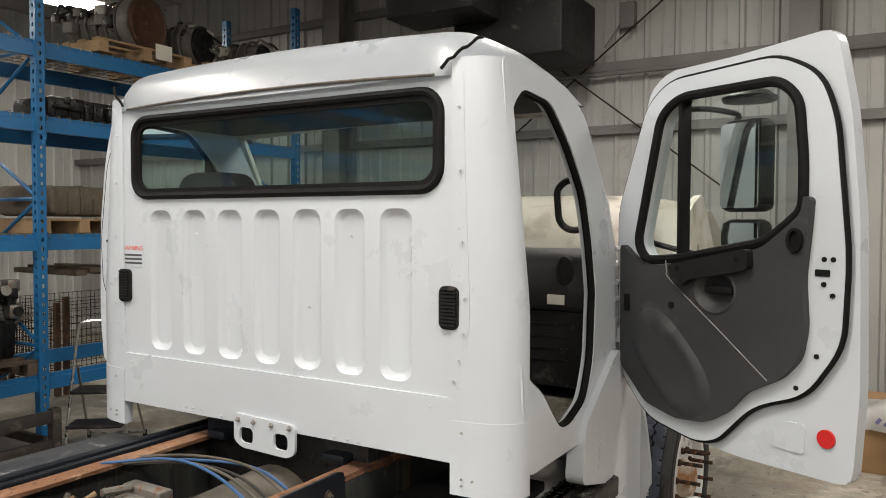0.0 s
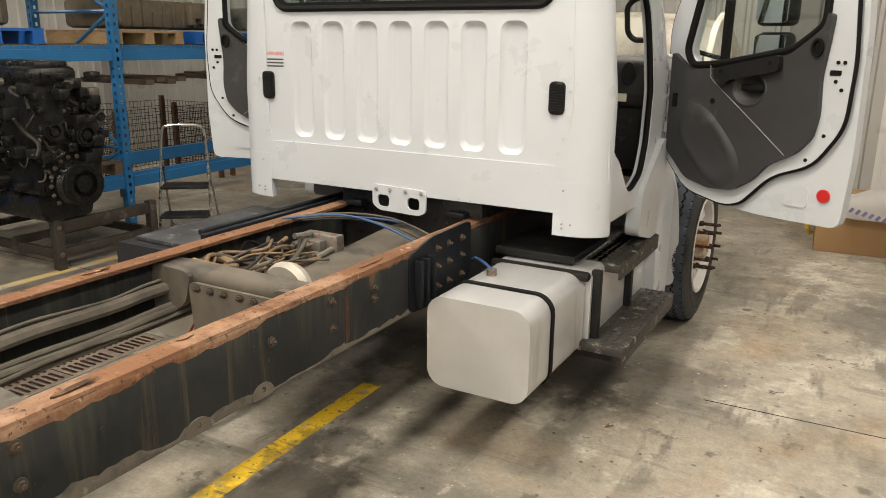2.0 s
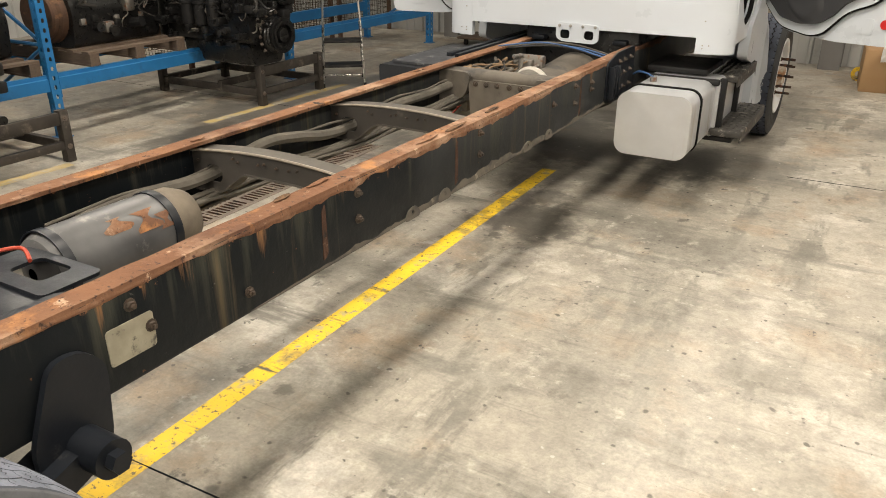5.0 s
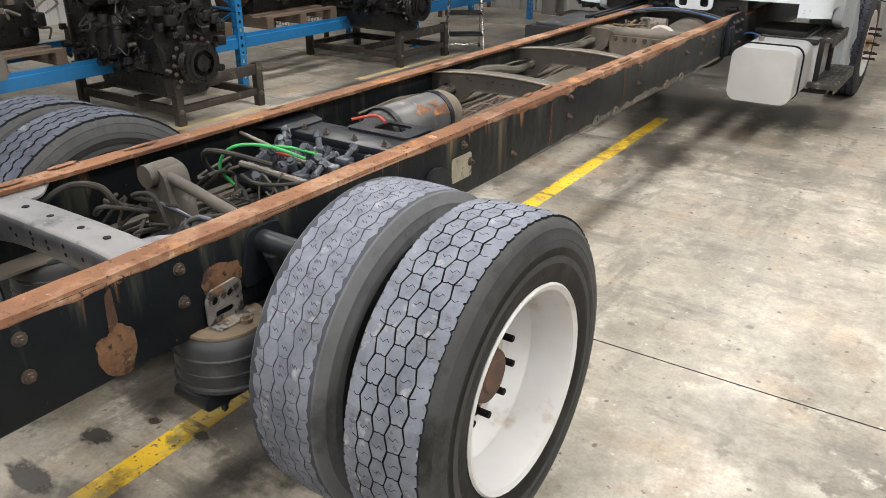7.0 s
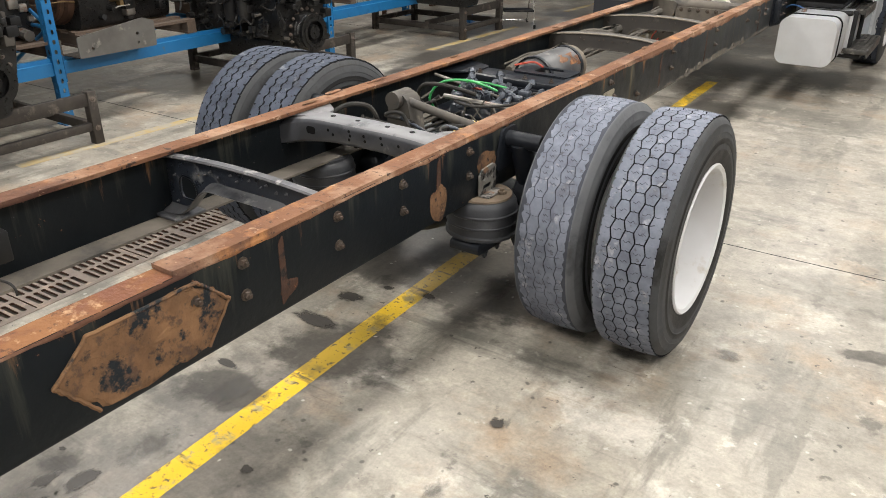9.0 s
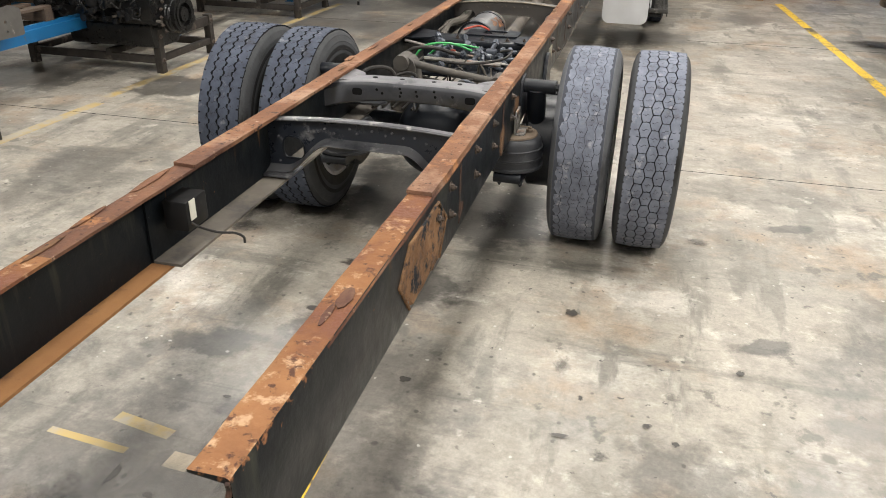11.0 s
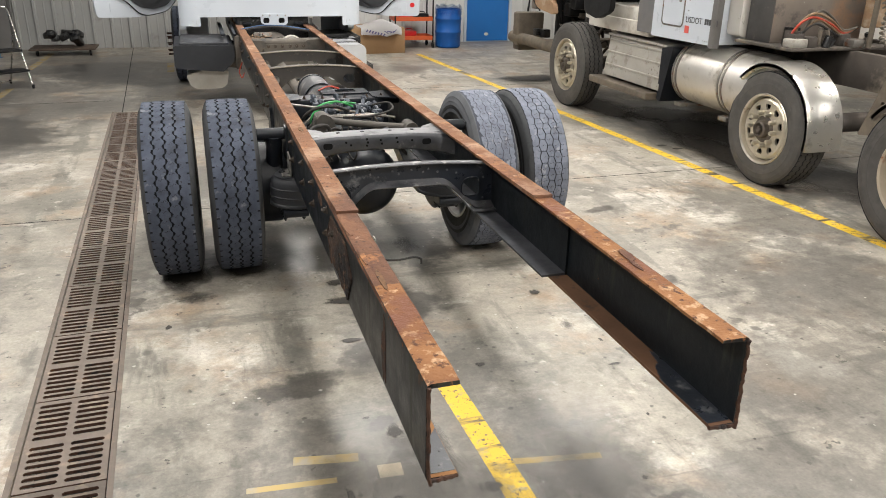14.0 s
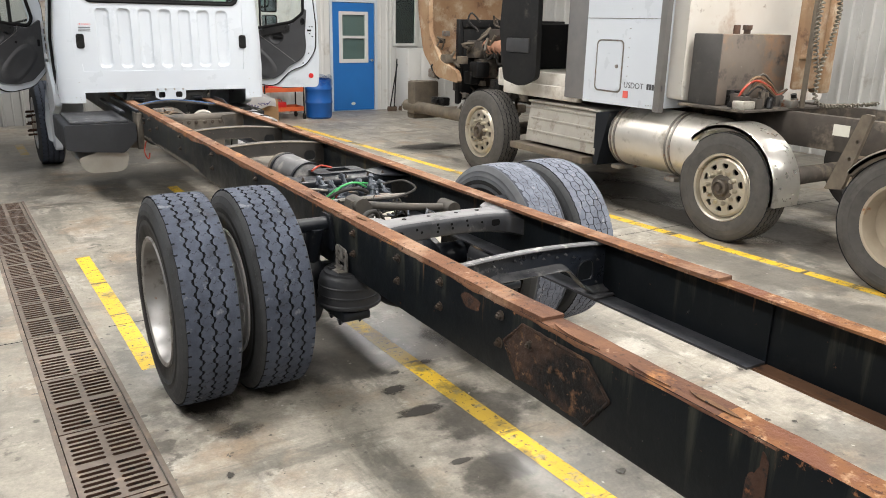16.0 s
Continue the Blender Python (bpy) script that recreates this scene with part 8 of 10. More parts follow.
    bmesh.ops.transform(bm, matrix=Matrix.Diagonal((s, 1, 1, 1)), verts=bm.verts)
    part("latch_lever", bm, M_seal, panel, "black latch lever")
    bm = B()
    tube(bm, [put(p) for p in ((0.299, -0.078, 1.625), (0.305, -0.079, 1.59), (0.325, -0.079, 1.55), (0.53, -0.079, 1.40), (0.748, -0.078, 1.237))], 0.0022, 6)
    part("moulding", bm, surface("grey_moulding", (0.24, 0.235, 0.23), (0.18, 0.175, 0.17), 8, 0.4), panel, "thin pale moulding line")
    if s > 0:
        bm = B()
        slab(bm, ring_of(0.925, 1.072, 0.030, 20), (), "y", -0.022, -0.010, shape=put)
        part("reflector", bm, M_red, hinge, "round red reflector")
    bm = B()
    slab(bm, round_poly([(0.72, 1.05), (0.78, 1.10), (0.85, 1.10), (0.85, 1.00), (0.73, 1.0)], 0.02), (), "y", -0.018, -0.010, shape=put)
    part("pressing", bm, M_white, hinge)
    bm = B()
    slab(bm, rrect(0.895, 0.945, 1.600, 1.622, 0.004), (), "y", -0.049, -0.044, shape=put)
    for u, z in ((0.925, 1.655), (0.955, 1.655), (0.925, 1.575), (0.955, 1.54), (0.905, 1.34), (0.835, 1.225)):
        slab(bm, ring_of(u, z, 0.0085, 10), (), "y", -0.049, -0.044, shape=put)
    part("latch_slot", bm, M_seal, hinge, "dark latch slot and holes")
    # mirror on the outer side
    bm = B()
    box(bm, 0.30, 0.50, 0.22, 0.32, 1.815, 2.18, 0.03)
    box(bm, 0.31, 0.50, 0.22, 0.31, 1.63, 1.785, 0.03)
    bmesh.ops.transform(bm, matrix=Matrix.Diagonal((s, 1, 1, 1)), verts=bm.verts)
    mirror = part("mirror", bm, M_black, hinge, "black door mirror housing")
    bm = B()
    slab(bm, rrect(0.315, 0.487, 1.83, 2.165, 0.02), (), "y", 0.212, 0.219, shape=put)
    slab(bm, rrect(0.322, 0.490, 1.642, 1.772, 0.02), (), "y", 0.212, 0.219, shape=put)
    part("mirror_glass", bm, M_mirror, mirror, "mirror glass")
    bm = B()
    tube(bm, [put(p) for p in ((0.10, 0.035, 2.22), (0.22, 0.20, 2.24), (0.34, 0.27, 2.21), (0.345, 0.27, 2.18))], 0.012, 8)
    tube(bm, [put(p) for p in ((0.06, 0.035, 1.70), (0.22, 0.2, 1.64), (0.345, 0.27, 1.64), (0.345, 0.27, 1.68))], 0.012, 8)
    lathe(bm, [(2.245, 0.0), (2.25, 0.10), (2.265, 0.105), (2.29, 0.07), (2.30, 0.0)], (s * 0.41, 0.26, 0), "z", 20)
    part("mirror_arm", bm, M_black, mirror)
    return hinge


door(1)
door(-1)

# the hood tilted forward in front of the cab
bm = B()
rows = []
for j, (y, z, w) in enumerate(((10.35, 0.95, 0.62), (10.30, 1.45, 0.80), (10.42, 1.86, 0.95), (10.75, 1.95, 1.02), (11.25, 1.70, 1.05), (11.5, 1.2, 1.02), (11.5, 0.75, 0.95))):
    rows.append([bm.verts.new((u * w, y + 0.10 * abs(u) ** 3, z - 0.10 * abs(u) ** 4)) for u in [k / 8 for k in range(-8, 9)]])
for a, b in zip(rows, rows[1:]):
    for i in range(16):
        bm.faces.new((a[i], a[i + 1], b[i + 1], b[i]))
bmesh.ops.solidify(bm, geom=list(bm.faces), thickness=0.012)
hood = part("hood", bm, M_white_dirty, truck, "off-white hood tilted forward", smooth=60)
for s in (-1, 1):
    bm = B()
    slab(bm, round_poly([(10.0, 1.55), (10.25, 1.85), (10.55, 1.95), (10.9, 1.6), (11.2, 1.0), (10.9, 0.8), (10.6, 1.2), (10.2, 1.3)], 0.08), [ring_of(10.45, 1.62, 0.03), ring_of(10.6, 1.5, 0.02)], "x", s * 1.0, s * 1.04)
    part("fender", bm, M_white_dirty, hood, "off-white fender edge of the hood")

# ---- pallet racks with engines in front ----
RX0, RX1 = -3.95, -5.05
RACK_Y = (0.35, 3.5, 6.65, 9.55, 12.6)
LEVELS = (0.52, 1.66, 2.62, 3.22)
rack = thing("pallet_rack", pose(0, 0, 0), "long blue steel pallet rack with wire decks", "pallet rack")


def upright(x, y):
    bm = B()
    holes = [rrect(-0.012, 0.012, 0.10 + 0.075 * k, 0.135 + 0.075 * k, 0.006, 1) for k in range(54)]
    w = 0.038
    slab(bm, [(-w, 0.0), (w, 0.0), (w, 4.2), (-w, 4.2)], holes, "y", -0.036, -0.033)
    slab(bm, [(-w, 0.0), (w, 0.0), (w, 4.2), (-w, 4.2)], holes, "x", w - 0.003, w)
    box(bm, -w, -w + 0.003, -0.036, 0.036, 0, 4.2)
    box(bm, -0.06, 0.06, -0.06, 0.06, 0.0, 0.008)
    return bm


UPRIGHT = mesh_of(upright(0, 0), M_blue, 0)
for y in RACK_Y:
    for x in (RX0, RX1):
        ob = new("upright", UPRIGHT)
        ob.parent, ob.location = rack, (x, y, 0)
    bm = B()
    zs = [0.15 + 0.6 * k for k in range(7)]
    for k, z in enumerate(zs[:-1]):
        a, b = (RX0, RX1) if k % 2 else (RX1, RX0)
        tube(bm, [(a, y, z), (b, y, z + 0.6)], 0.016, 6, smooth=False)
        if k % 2:
            tube(bm, [(RX0, y, z), (RX1, y, z)], 0.016, 6, smooth=False)
    part("brace", bm, M_blue, rack)


def beam(y0, y1, x, z, name="beam"):
    bm = B()
    slab(bm, [(-0.025, -0.13), (0.025, -0.13), (0.025, -0.035), (0.008, -0.03), (0.008, 0.0), (-0.025, 0.0)] if x > -4.5 else [(-0.025, -0.13), (0.025, -0.13), (0.025, 0), (-0.025, 0)], (), "y", y0 + 0.04, y1 - 0.04)
    for yy in (y0 + 0.04, y1 - 0.044):
        box(bm, -0.03, 0.042, yy, yy + 0.004, -0.19, 0.02)
    ob = part(name, bm, M_blue, rack, "blue rack beam")
    ob.location = (x, 0, z)


def deck(y0, y1, z):
    bm = B()
    n = int((y1 - y0) / 0.10)
    for k in range(n):
        y = y0 + 0.06 + k * 0.10
        box(bm, RX1, RX0 + 0.035, y - 0.003, y + 0.003, z + 0.004, z + 0.010)
        box(bm, RX0 + 0.029, RX0 + 0.035, y - 0.003, y + 0.003, z - 0.028, z + 0.005)
    for k in range(9):
        x = RX1 + 0.02 + k * 0.132
        box(bm, x - 0.003, x + 0.003, y0 + 0.05, y1 - 0.05, z - 0.002, z + 0.004)
    part("wire_deck", bm, M_steel, rack, "galvanised wire deck", smooth=0)


for k, (y0, y1) in enumerate(zip(RACK_Y, RACK_Y[1:])):
    for z in LEVELS:
        beam(y0, y1, RX0, z)
        beam(y0, y1, RX1, z)
        if z > 1:
            deck(y0, y1, z)


def pallet(x, y, z, w=1.0, d=1.0, m=None, turn=0.0, label="pale wooden pallet on the rack"):
    t = thing("pallet", pose(x, y, z, 0, 0, turn), label, "pallet", group="pallets on the racks")
    for k in range(6):
        bm = B()
        u = -w / 2 + 0.05 + k * (w - 0.1) / 5
        box(bm, u - 0.045, u + 0.045, -d / 2, d / 2, 0.10, 0.12)
        part("board", bm, m or M_wood, t, smooth=0)
    for v in (-d / 2 + 0.05, 0, d / 2 - 0.05):
        bm = B()
        box(bm, -w / 2, w / 2, v - 0.045, v + 0.045, 0.018, 0.10)
        box(bm, -w / 2, w / 2, v - 0.05, v + 0.05, 0.0, 0.018)
        part("bearer", bm, m or M_wood, t, smooth=0)
    return t


def gearbox(x, y, z, turn, r=0.28, length=0.75, disc=None, label=""):
    """A gearbox casting with a bell and a flat disc at its end, lying on a pallet."""
    t = thing("gearbox", pose(x, y, z, 0, 0, turn), label or "dusty gearbox with a brown flywheel disc on a pallet", "gearbox", group="stored gearboxes")
    rr = random.Random(int(y * 100))
    bm = B()
    lathe(bm, [(-length, 0.0), (-length, 0.10), (-length * 0.8, 0.13), (-length * 0.55, 0.17), (-0.22, 0.20), (-0.12, r * 0.95), (-0.02, r), (0.0, r), (0.0, r * 0.9)], (0, 0, r), "x", 24)
    for k in range(5):
        a = -length * 0.8 + k * length * 0.15
        lathe(bm, [(a, 0.15 + 0.02 * k), (a, 0.175 + 0.02 * k), (a + 0.015, 0.175 + 0.02 * k), (a + 0.015, 0.15 + 0.02 * k)], (0, 0, r), "x", 20, loop=True)
    part("casing", bm, M_cast_grey, t)
    bm = B()
    lathe(bm, [(0.0, r * 0.93), (0.03, r * 0.93), (0.035, r * 0.88), (0.02, r * 0.80), (0.02, 0.05), (0.05, 0.045), (0.05, 0.0)], (0, 0, r), "x", 32)
    part("disc", bm, disc or M_brown, t, "flat brown disc")
    for k in range(40):
        bm = B()
        a, ang = -rr.uniform(0.05, length * 1.15), rr.uniform(-0.4, 3.5)
        p = Vector((a, 0.18 * math.cos(ang), r + 0.18 * math.sin(ang)))
        w = rr.uniform(0.015, 0.06)
        if k % 3:
            box(bm, p.x - w, p.x + w, p.y - w, p.y + w, p.z - w, p.z + w * 0.8, 0.012)
        else:
            tube(bm, [p, p + Vector((0.1, rr.uniform(-0.1, 0.1), 0.06)), p + Vector((0.22, 0, -0.02))], 0.014, 6)
        part("fitting", bm, rr.choice((M_cast_grey, M_engine, M_alu_dirty, M_steel)), t)
    return t


pallet(-4.45, 10.55, 3.232, 1.15, 1.0)
pallet(-4.45, 11.75, 3.232, 1.15, 1.0)
gearbox(-4.15, 10.75, 3.352, 14, 0.28, 0.85)
gearbox(-4.15, 11.42, 3.352, 16, 0.21, 0.6, M_engine, "dark gearbox with a black clutch disc on a pallet")
gearbox(-4.2, 12.35, 3.352, 18, 0.21, 0.62, M_engine, "beige gearbox with a dark bell on a pallet")
bm = B()
box(bm, -3.86, -3.855, 10.62, 10.80, 3.26, 3.40)
solo("paper_tag", bm, M_label, "white paper tag on a pallet", "tag", smooth=0)
for y, m in ((9.95, M_wood), (10.9, M_drum), (12.0, M_wood), (7.4, M_wood_dark), (8.5, M_drum)):
    pallet(-4.42, y, 1.672, 0.95, 0.8, m, label="worn wooden pallet on the rack" if m is not M_drum else "blue pallet on the rack")


def transmission(x, y, z, length, h, material, label, turn=0.0):
    t = thing("transmission", pose(x, y, z, 0, 0, turn), label, "transmission", group="stored transmissions")
    rr = random.Random(int(abs(x * 31 + y * 77)))
    bm = B()
    box(bm, -0.28, 0.28, -length / 2, length / 2, 0.02, h, 0.05)
    for k in range(int(length / 0.12)):
        yy = -length / 2 + 0.06 + 0.12 * k
        box(bm, -0.30, 0.30, yy, yy + 0.02, 0.04, h * rr.uniform(0.6, 1.05), 0.008)
    part("casing", bm, material, t)
    for k in range(8):
        bm = B()
        yy, w = rr.uniform(-length / 2, length / 2), rr.uniform(0.03, 0.08)
        box(bm, 0.22, 0.30 + w, yy - w, yy + w, h * rr.uniform(0.1, 0.5), h * rr.uniform(0.6, 1.0), 0.015)
        part("cover", bm, material, t)
    return t


def stored_engine(x, y, z, turn, seed, accent, label):
    """A stripped engine lying on the lower beams, crusted with brackets, pipes and bolts."""
    t = thing("engine", pose(x, y, z, 0, 0, turn), label, "engine", group="stored engines")
    rr = random.Random(seed)
    bm = B()
    slab(bm, round_poly([(-0.26, 0.0), (0.26, 0.0), (0.30, 0.30), (0.22, 0.56), (-0.22, 0.58), (-0.31, 0.32)], 0.05), (), "y", -0.48, 0.48)
    part("block", bm, M_engine, t)
    bm = B()
    box(bm, -0.17, 0.17, -0.46, 0.44, 0.55, 0.68, 0.04)
    part("head_cover", bm, M_engine, t)
    bm = B()
    lathe(bm, [(-0.60, 0.0), (-0.60, 0.20), (-0.585, 0.215), (-0.55, 0.215), (-0.53, 0.24), (-0.48, 0.25)], (0, 0, 0.28), "y", 28)
    part("flywheel", bm, M_brown, t, "rusty flywheel")
    for k in range(46):
        bm = B()
        yy, zz, w = rr.uniform(-0.48, 0.48), rr.uniform(0.05, 0.68), rr.uniform(0.015, 0.06)
        side = 0.29 if k % 4 else rr.uniform(-0.2, 0.2)
        if k % 4 == 0:
            zz = 0.66
        if k % 3 == 0:
            cyl(bm, (side - 0.06, yy, zz), (side + w * 1.6, yy + rr.uniform(-0.04, 0.04), zz + rr.uniform(-0.03, 0.03)), w * 0.8, seg=10)
        else:
            box(bm, side - 0.08, side + w, yy - w, yy + w, zz - w, zz + w, w * 0.3)
        part("fitting", bm, rr.choice((M_engine, M_engine, M_black, M_steel, accent)), t)
    for k in range(24):
        bm = B()
        pts = [Vector((rr.uniform(0.15, 0.36), rr.uniform(-0.45, 0.45), rr.uniform(0.15, 0.72)))]
        for _ in range(4):
            pts.append(pts[-1] + Vector((rr.uniform(-0.05, 0.05), rr.uniform(-0.15, 0.15), rr.uniform(-0.09, 0.08))))
        tube(bm, pts, rr.choice((0.006, 0.009, 0.013)), 6, 4)
        part("hose", bm, rr.choice((M_hose, M_engine, M_steel, accent)), t)


M_ochre = surface("ochre_stained_casting", (0.22, 0.135, 0.05), (0.10, 0.065, 0.03), 9, 0.6, 0.2, bump=0.002, spots=[((0.03, 0.027, 0.024), 9, 0.58, 0.06, 0.6)])
for y, turn, seed, accent in ((1.15, 4, 61, M_cast_grey), (3.05, -5, 62, M_steel), (4.35, 6, 63, M_ochre), (6.05, 0, 64, M_cast_grey), (7.55, 3, 65, M_steel), (9.0, -4, 66, M_engine)):
    pallet(-4.5, y, 0.522, 1.12, 1.05, M_wood_dark, label="dark oily pallet on the lower rack beams")
    stored_engine(-4.48, y, 0.642, turn, seed, accent, "stripped dark engine on a pallet, " + ("ochre-stained" if accent is M_ochre else "oily and dusty"))
transmission(-4.4, 10.35, 1.792, 1.5, 0.28, M_beige, "long beige transmission case on a pallet")
transmission(-4.4, 11.9, 1.792, 0.9, 0.26, M_cast_grey, "grey transmission case on a pallet")
transmission(-4.4, 7.95, 1.792, 1.6, 0.26, M_beige, "long beige transmission case on a pallet")
transmission(-4.5, 10.9, 2.632, 2.2, 0.22, M_engine, "dark axle housing on the rack")
transmission(-4.5, 8.0, 2.632, 2.2, 0.25, M_engine, "dark axle housing on the rack")
transmission(-4.5, 4.9, 1.672, 2.2, 0.4, M_engine, "dark axle housing on the rack")
transmission(-4.5, 8.0, 3.232, 2.0, 0.35, M_cast_grey, "grey transmission case on the rack")
for y in (10.2, 11.4, 7.6, 8.6):
    bm = B()
    for k in range(4):
        box(bm, -4.95, -4.0, y + 0.13 * k - 0.3, y + 0.13 * k - 0.2, 1.30 + 0.02 * (k % 2), 1.345 + 0.02 * (k % 2), 0.004)
    part("timber", bm, M_wood_dark, rack, "dark timbers under the beam")


def basket(x, y, w, d, h):
    t = thing("wire_basket", pose(x, y, 0.0), "rusty wire mesh basket standing on the floor", "wire basket", group="wire baskets")
    for name, (a, b) in {"side": ((-w / 2, -d / 2), (-w / 2, d / 2)), "front": ((-w / 2, -d / 2), (w / 2, -d / 2)), "back": ((-w / 2, d / 2), (w / 2, d / 2)), "end": ((w / 2, -d / 2), (w / 2, d / 2))}.items():
        bm = B()
        a, b = Vector((*a, 0)), Vector((*b, 0))
        n = max(4, int((b - a).length / 0.055))
        for k in range(n + 1):
            p = a.lerp(b, k / n)
            cyl(bm, p + Vector((0, 0, 0.12)), p + Vector((0, 0, h)), 0.003, seg=4, caps=False)
        for k in range(int((h - 0.12) / 0.075) + 1):
            z = 0.12 + 0.075 * k
            cyl(bm, a + Vector((0, 0, z)), b + Vector((0, 0, z)), 0.003, seg=4, caps=False)
        tagged(part(name, bm, M_wire, t), kind="stuff")
    for sx in (-1, 1):
        for sy in (-1, 1):
            bm = B()
            box(bm, sx * w / 2 - 0.025, sx * w / 2 + 0.025, sy * d / 2 - 0.025, sy * d / 2 + 0.025, 0, h + 0.05)
            part("post", bm, M_brown, t)


basket(-5.75, 11.3, 1.0, 1.4, 0.95)
basket(-5.75, 12.85, 1.0, 1.3, 0.85)
basket(-5.75, 9.9, 1.0, 1.2, 0.9)


def engine(y, z0, seed, tall=0.95):
    """A dark diesel engine, its pulley end at +x, hanging in a steel stand."""
    t = thing("engine", pose(-3.12, y, 0), "oily black diesel engine with pulleys, filters and hoses on a stand", "engine", group="stored engines")
    rr = random.Random(seed)
    bm = B()
    slab(bm, round_poly([(-0.26, z0 + 0.05), (0.24, z0 + 0.05), (0.30, z0 + 0.35), (0.27, z0 + 0.62), (0.22, z0 + tall - 0.1), (-0.24, z0 + tall - 0.08), (-0.32, z0 + 0.5), (-0.30, z0 + 0.3)], 0.06), (), "x", -1.15, -0.08)
    part("block", bm, M_engine, t)
    bm = B()
    slab(bm, round_poly([(-0.20, z0 - 0.16), (0.20, z0 - 0.16), (0.24, z0 + 0.06), (-0.24, z0 + 0.06)], 0.05), (), "x", -1.0, -0.15)
    part("oil_pan", bm, M_engine, t)
    bm = B()
    box(bm, -1.12, -0.12, -0.20, 0.18, z0 + tall - 0.1, z0 + tall + 0.05, 0.04)
    for k in range(6):
        box(bm, -1.08 + k * 0.165, -0.96 + k * 0.165, -0.14, 0.12, z0 + tall + 0.03, z0 + tall + 0.09, 0.015)
    part("head_cover", bm, M_engine, t)

    def pulley(py, pz, r, d=0.08, ring=None):
        bm = B()
        lathe(bm, [(-0.08, 0.0), (-0.08, r), (-0.08 + d * 0.25, r), (-0.08 + d * 0.35, r * 0.93), (-0.08 + d * 0.5, r), (-0.08 + d * 0.65, r * 0.93), (-0.08 + d, r), (-0.08 + d, r * 0.82), (-0.08 + d * 0.6, r * 0.72), (-0.08 + d * 0.6, r * 0.45), (-0.08 + d * 1.05, r * 0.38), (-0.08 + d * 1.05, 0.0)], (0, py, pz), "x", 28)
        ob = part("pulley", bm, M_engine, t, "dark belt pulley")
        bm = B()
        lathe(bm, [(-0.075 + d, r * 0.80), (-0.07 + d, r * 0.80), (-0.07 + d, r * 0.62), (-0.075 + d, r * 0.62)], (0, py, pz), "x", 28, loop=True)
        part("pulley_face", bm, M_engine, ob)
    pulley(0.02, z0 + 0.12, 0.165, 0.13)
    pulley(0.12, z0 + 0.47, 0.09)
    pulley(-0.14, z0 + 0.52, 0.075)
    pulley(0.20, z0 + 0.68, 0.06)
    bm = B()
    for k in range(12):
        a = 0.35 * k
        bolt(bm, (-0.06, 0.02 + 0.20 * math.cos(a), z0 + 0.12 + 0.20 * math.sin(a)), (1, 0, 0), 0.012)
    part("bolts", bm, M_bolt, t)
    for k in range(3):                     # filters on the near side
        bm = B()
        x = -0.42 - 0.16 * k
        lathe(bm, [(z0 + 0.22, 0.0), (z0 + 0.22, 0.055), (z0 + 0.24, 0.062), (z0 + 0.40, 0.062), (z0 + 0.41, 0.07), (z0 + 0.43, 0.07), (z0 + 0.44, 0.05), (z0 + 0.50, 0.04), (z0 + 0.50, 0.0)], (x, -0.38, 0), "z", 20)
        part("filter", bm, M_black if k else M_engine, t, "black screw-on filter")
    bm = B()
    lathe(bm, [(-0.52, 0.0), (-0.52, 0.10), (-0.50, 0.125), (-0.40, 0.14), (-0.30, 0.10), (-0.26, 0.0)], (-0.55, 0, z0 + 0.70), "y", 24)
    lathe(bm, [(-0.42, 0.05), (-0.40, 0.11), (-0.32, 0.13), (-0.25, 0.09)], (-0.78, 0, z0 + 0.62), "y", 24)
    part("turbocharger", bm, M_engine, t, "black turbocharger")
    bm = B()
    cyl(bm, (-0.56, -0.53, z0 + 0.70), (-0.56, -0.515, z0 + 0.70), 0.085, seg=20)
    part("port_cover", bm, M_alu, t, "pale round port cover")
    for k in range(54):
        x, z = rr.uniform(-1.1, -0.1), z0 + rr.uniform(0.05, tall)
        side = -0.30 if k % 4 else rr.uniform(-0.2, 0.2)
        w, h, d = rr.uniform(0.010, 0.042), rr.uniform(0.010, 0.042), rr.uniform(0.03, 0.11)
        bm = B()
        if k % 3 == 0:
            cyl(bm, (x, side, z), (x + rr.uniform(-0.05, 0.05), side - d * 1.3, z + rr.uniform(-0.03, 0.03)), w * 0.8, seg=12)
        else:
            box(bm, x - w, x + w, side - d, side + 0.04, z - h, z + h, min(w, h) * 0.3)
        part("fitting", bm, rr.choice((M_engine, M_engine, M_engine, M_black)), t)
    for k in range(90):                    # bolts, clips, small pipes and brackets all over
        end = k % 3 == 0
        x, yy, z = (-0.05, rr.uniform(-0.30, 0.28), z0 + rr.uniform(0.0, tall)) if end else (rr.uniform(-1.1, -0.08), -0.33 - rr.uniform(0.0, 0.10), z0 + rr.uniform(0.05, tall))
        w = rr.uniform(0.006, 0.022)
        bm = B()
        if k % 4 == 0:
            bolt(bm, (x, yy, z), (1, 0, 0) if end else (0, -1, 0), w, w)
        elif k % 4 == 1:
            pts = [Vector((x, yy, z))]
            for _ in range(5):
                pts.append(pts[-1] + Vector((rr.uniform(-0.07, 0.05), rr.uniform(-0.04, 0.03), rr.uniform(-0.06, 0.07))))
            tube(bm, pts, w * 0.4, 6, 4)
        elif k % 4 == 2:
            cyl(bm, (x, yy, z), (x + (0.05 if end else 0.0), yy - (0.0 if end else 0.06), z), w * 1.5, seg=12)
        else:
            box(bm, x - w, x + w * 2, yy - w * 2, yy + w, z - w * 1.6, z + w * 1.6, w * 0.3)
        part("fitting", bm, rr.choice((M_engine, M_engine, M_engine, M_engine, M_black, M_dusty_mid)), t)
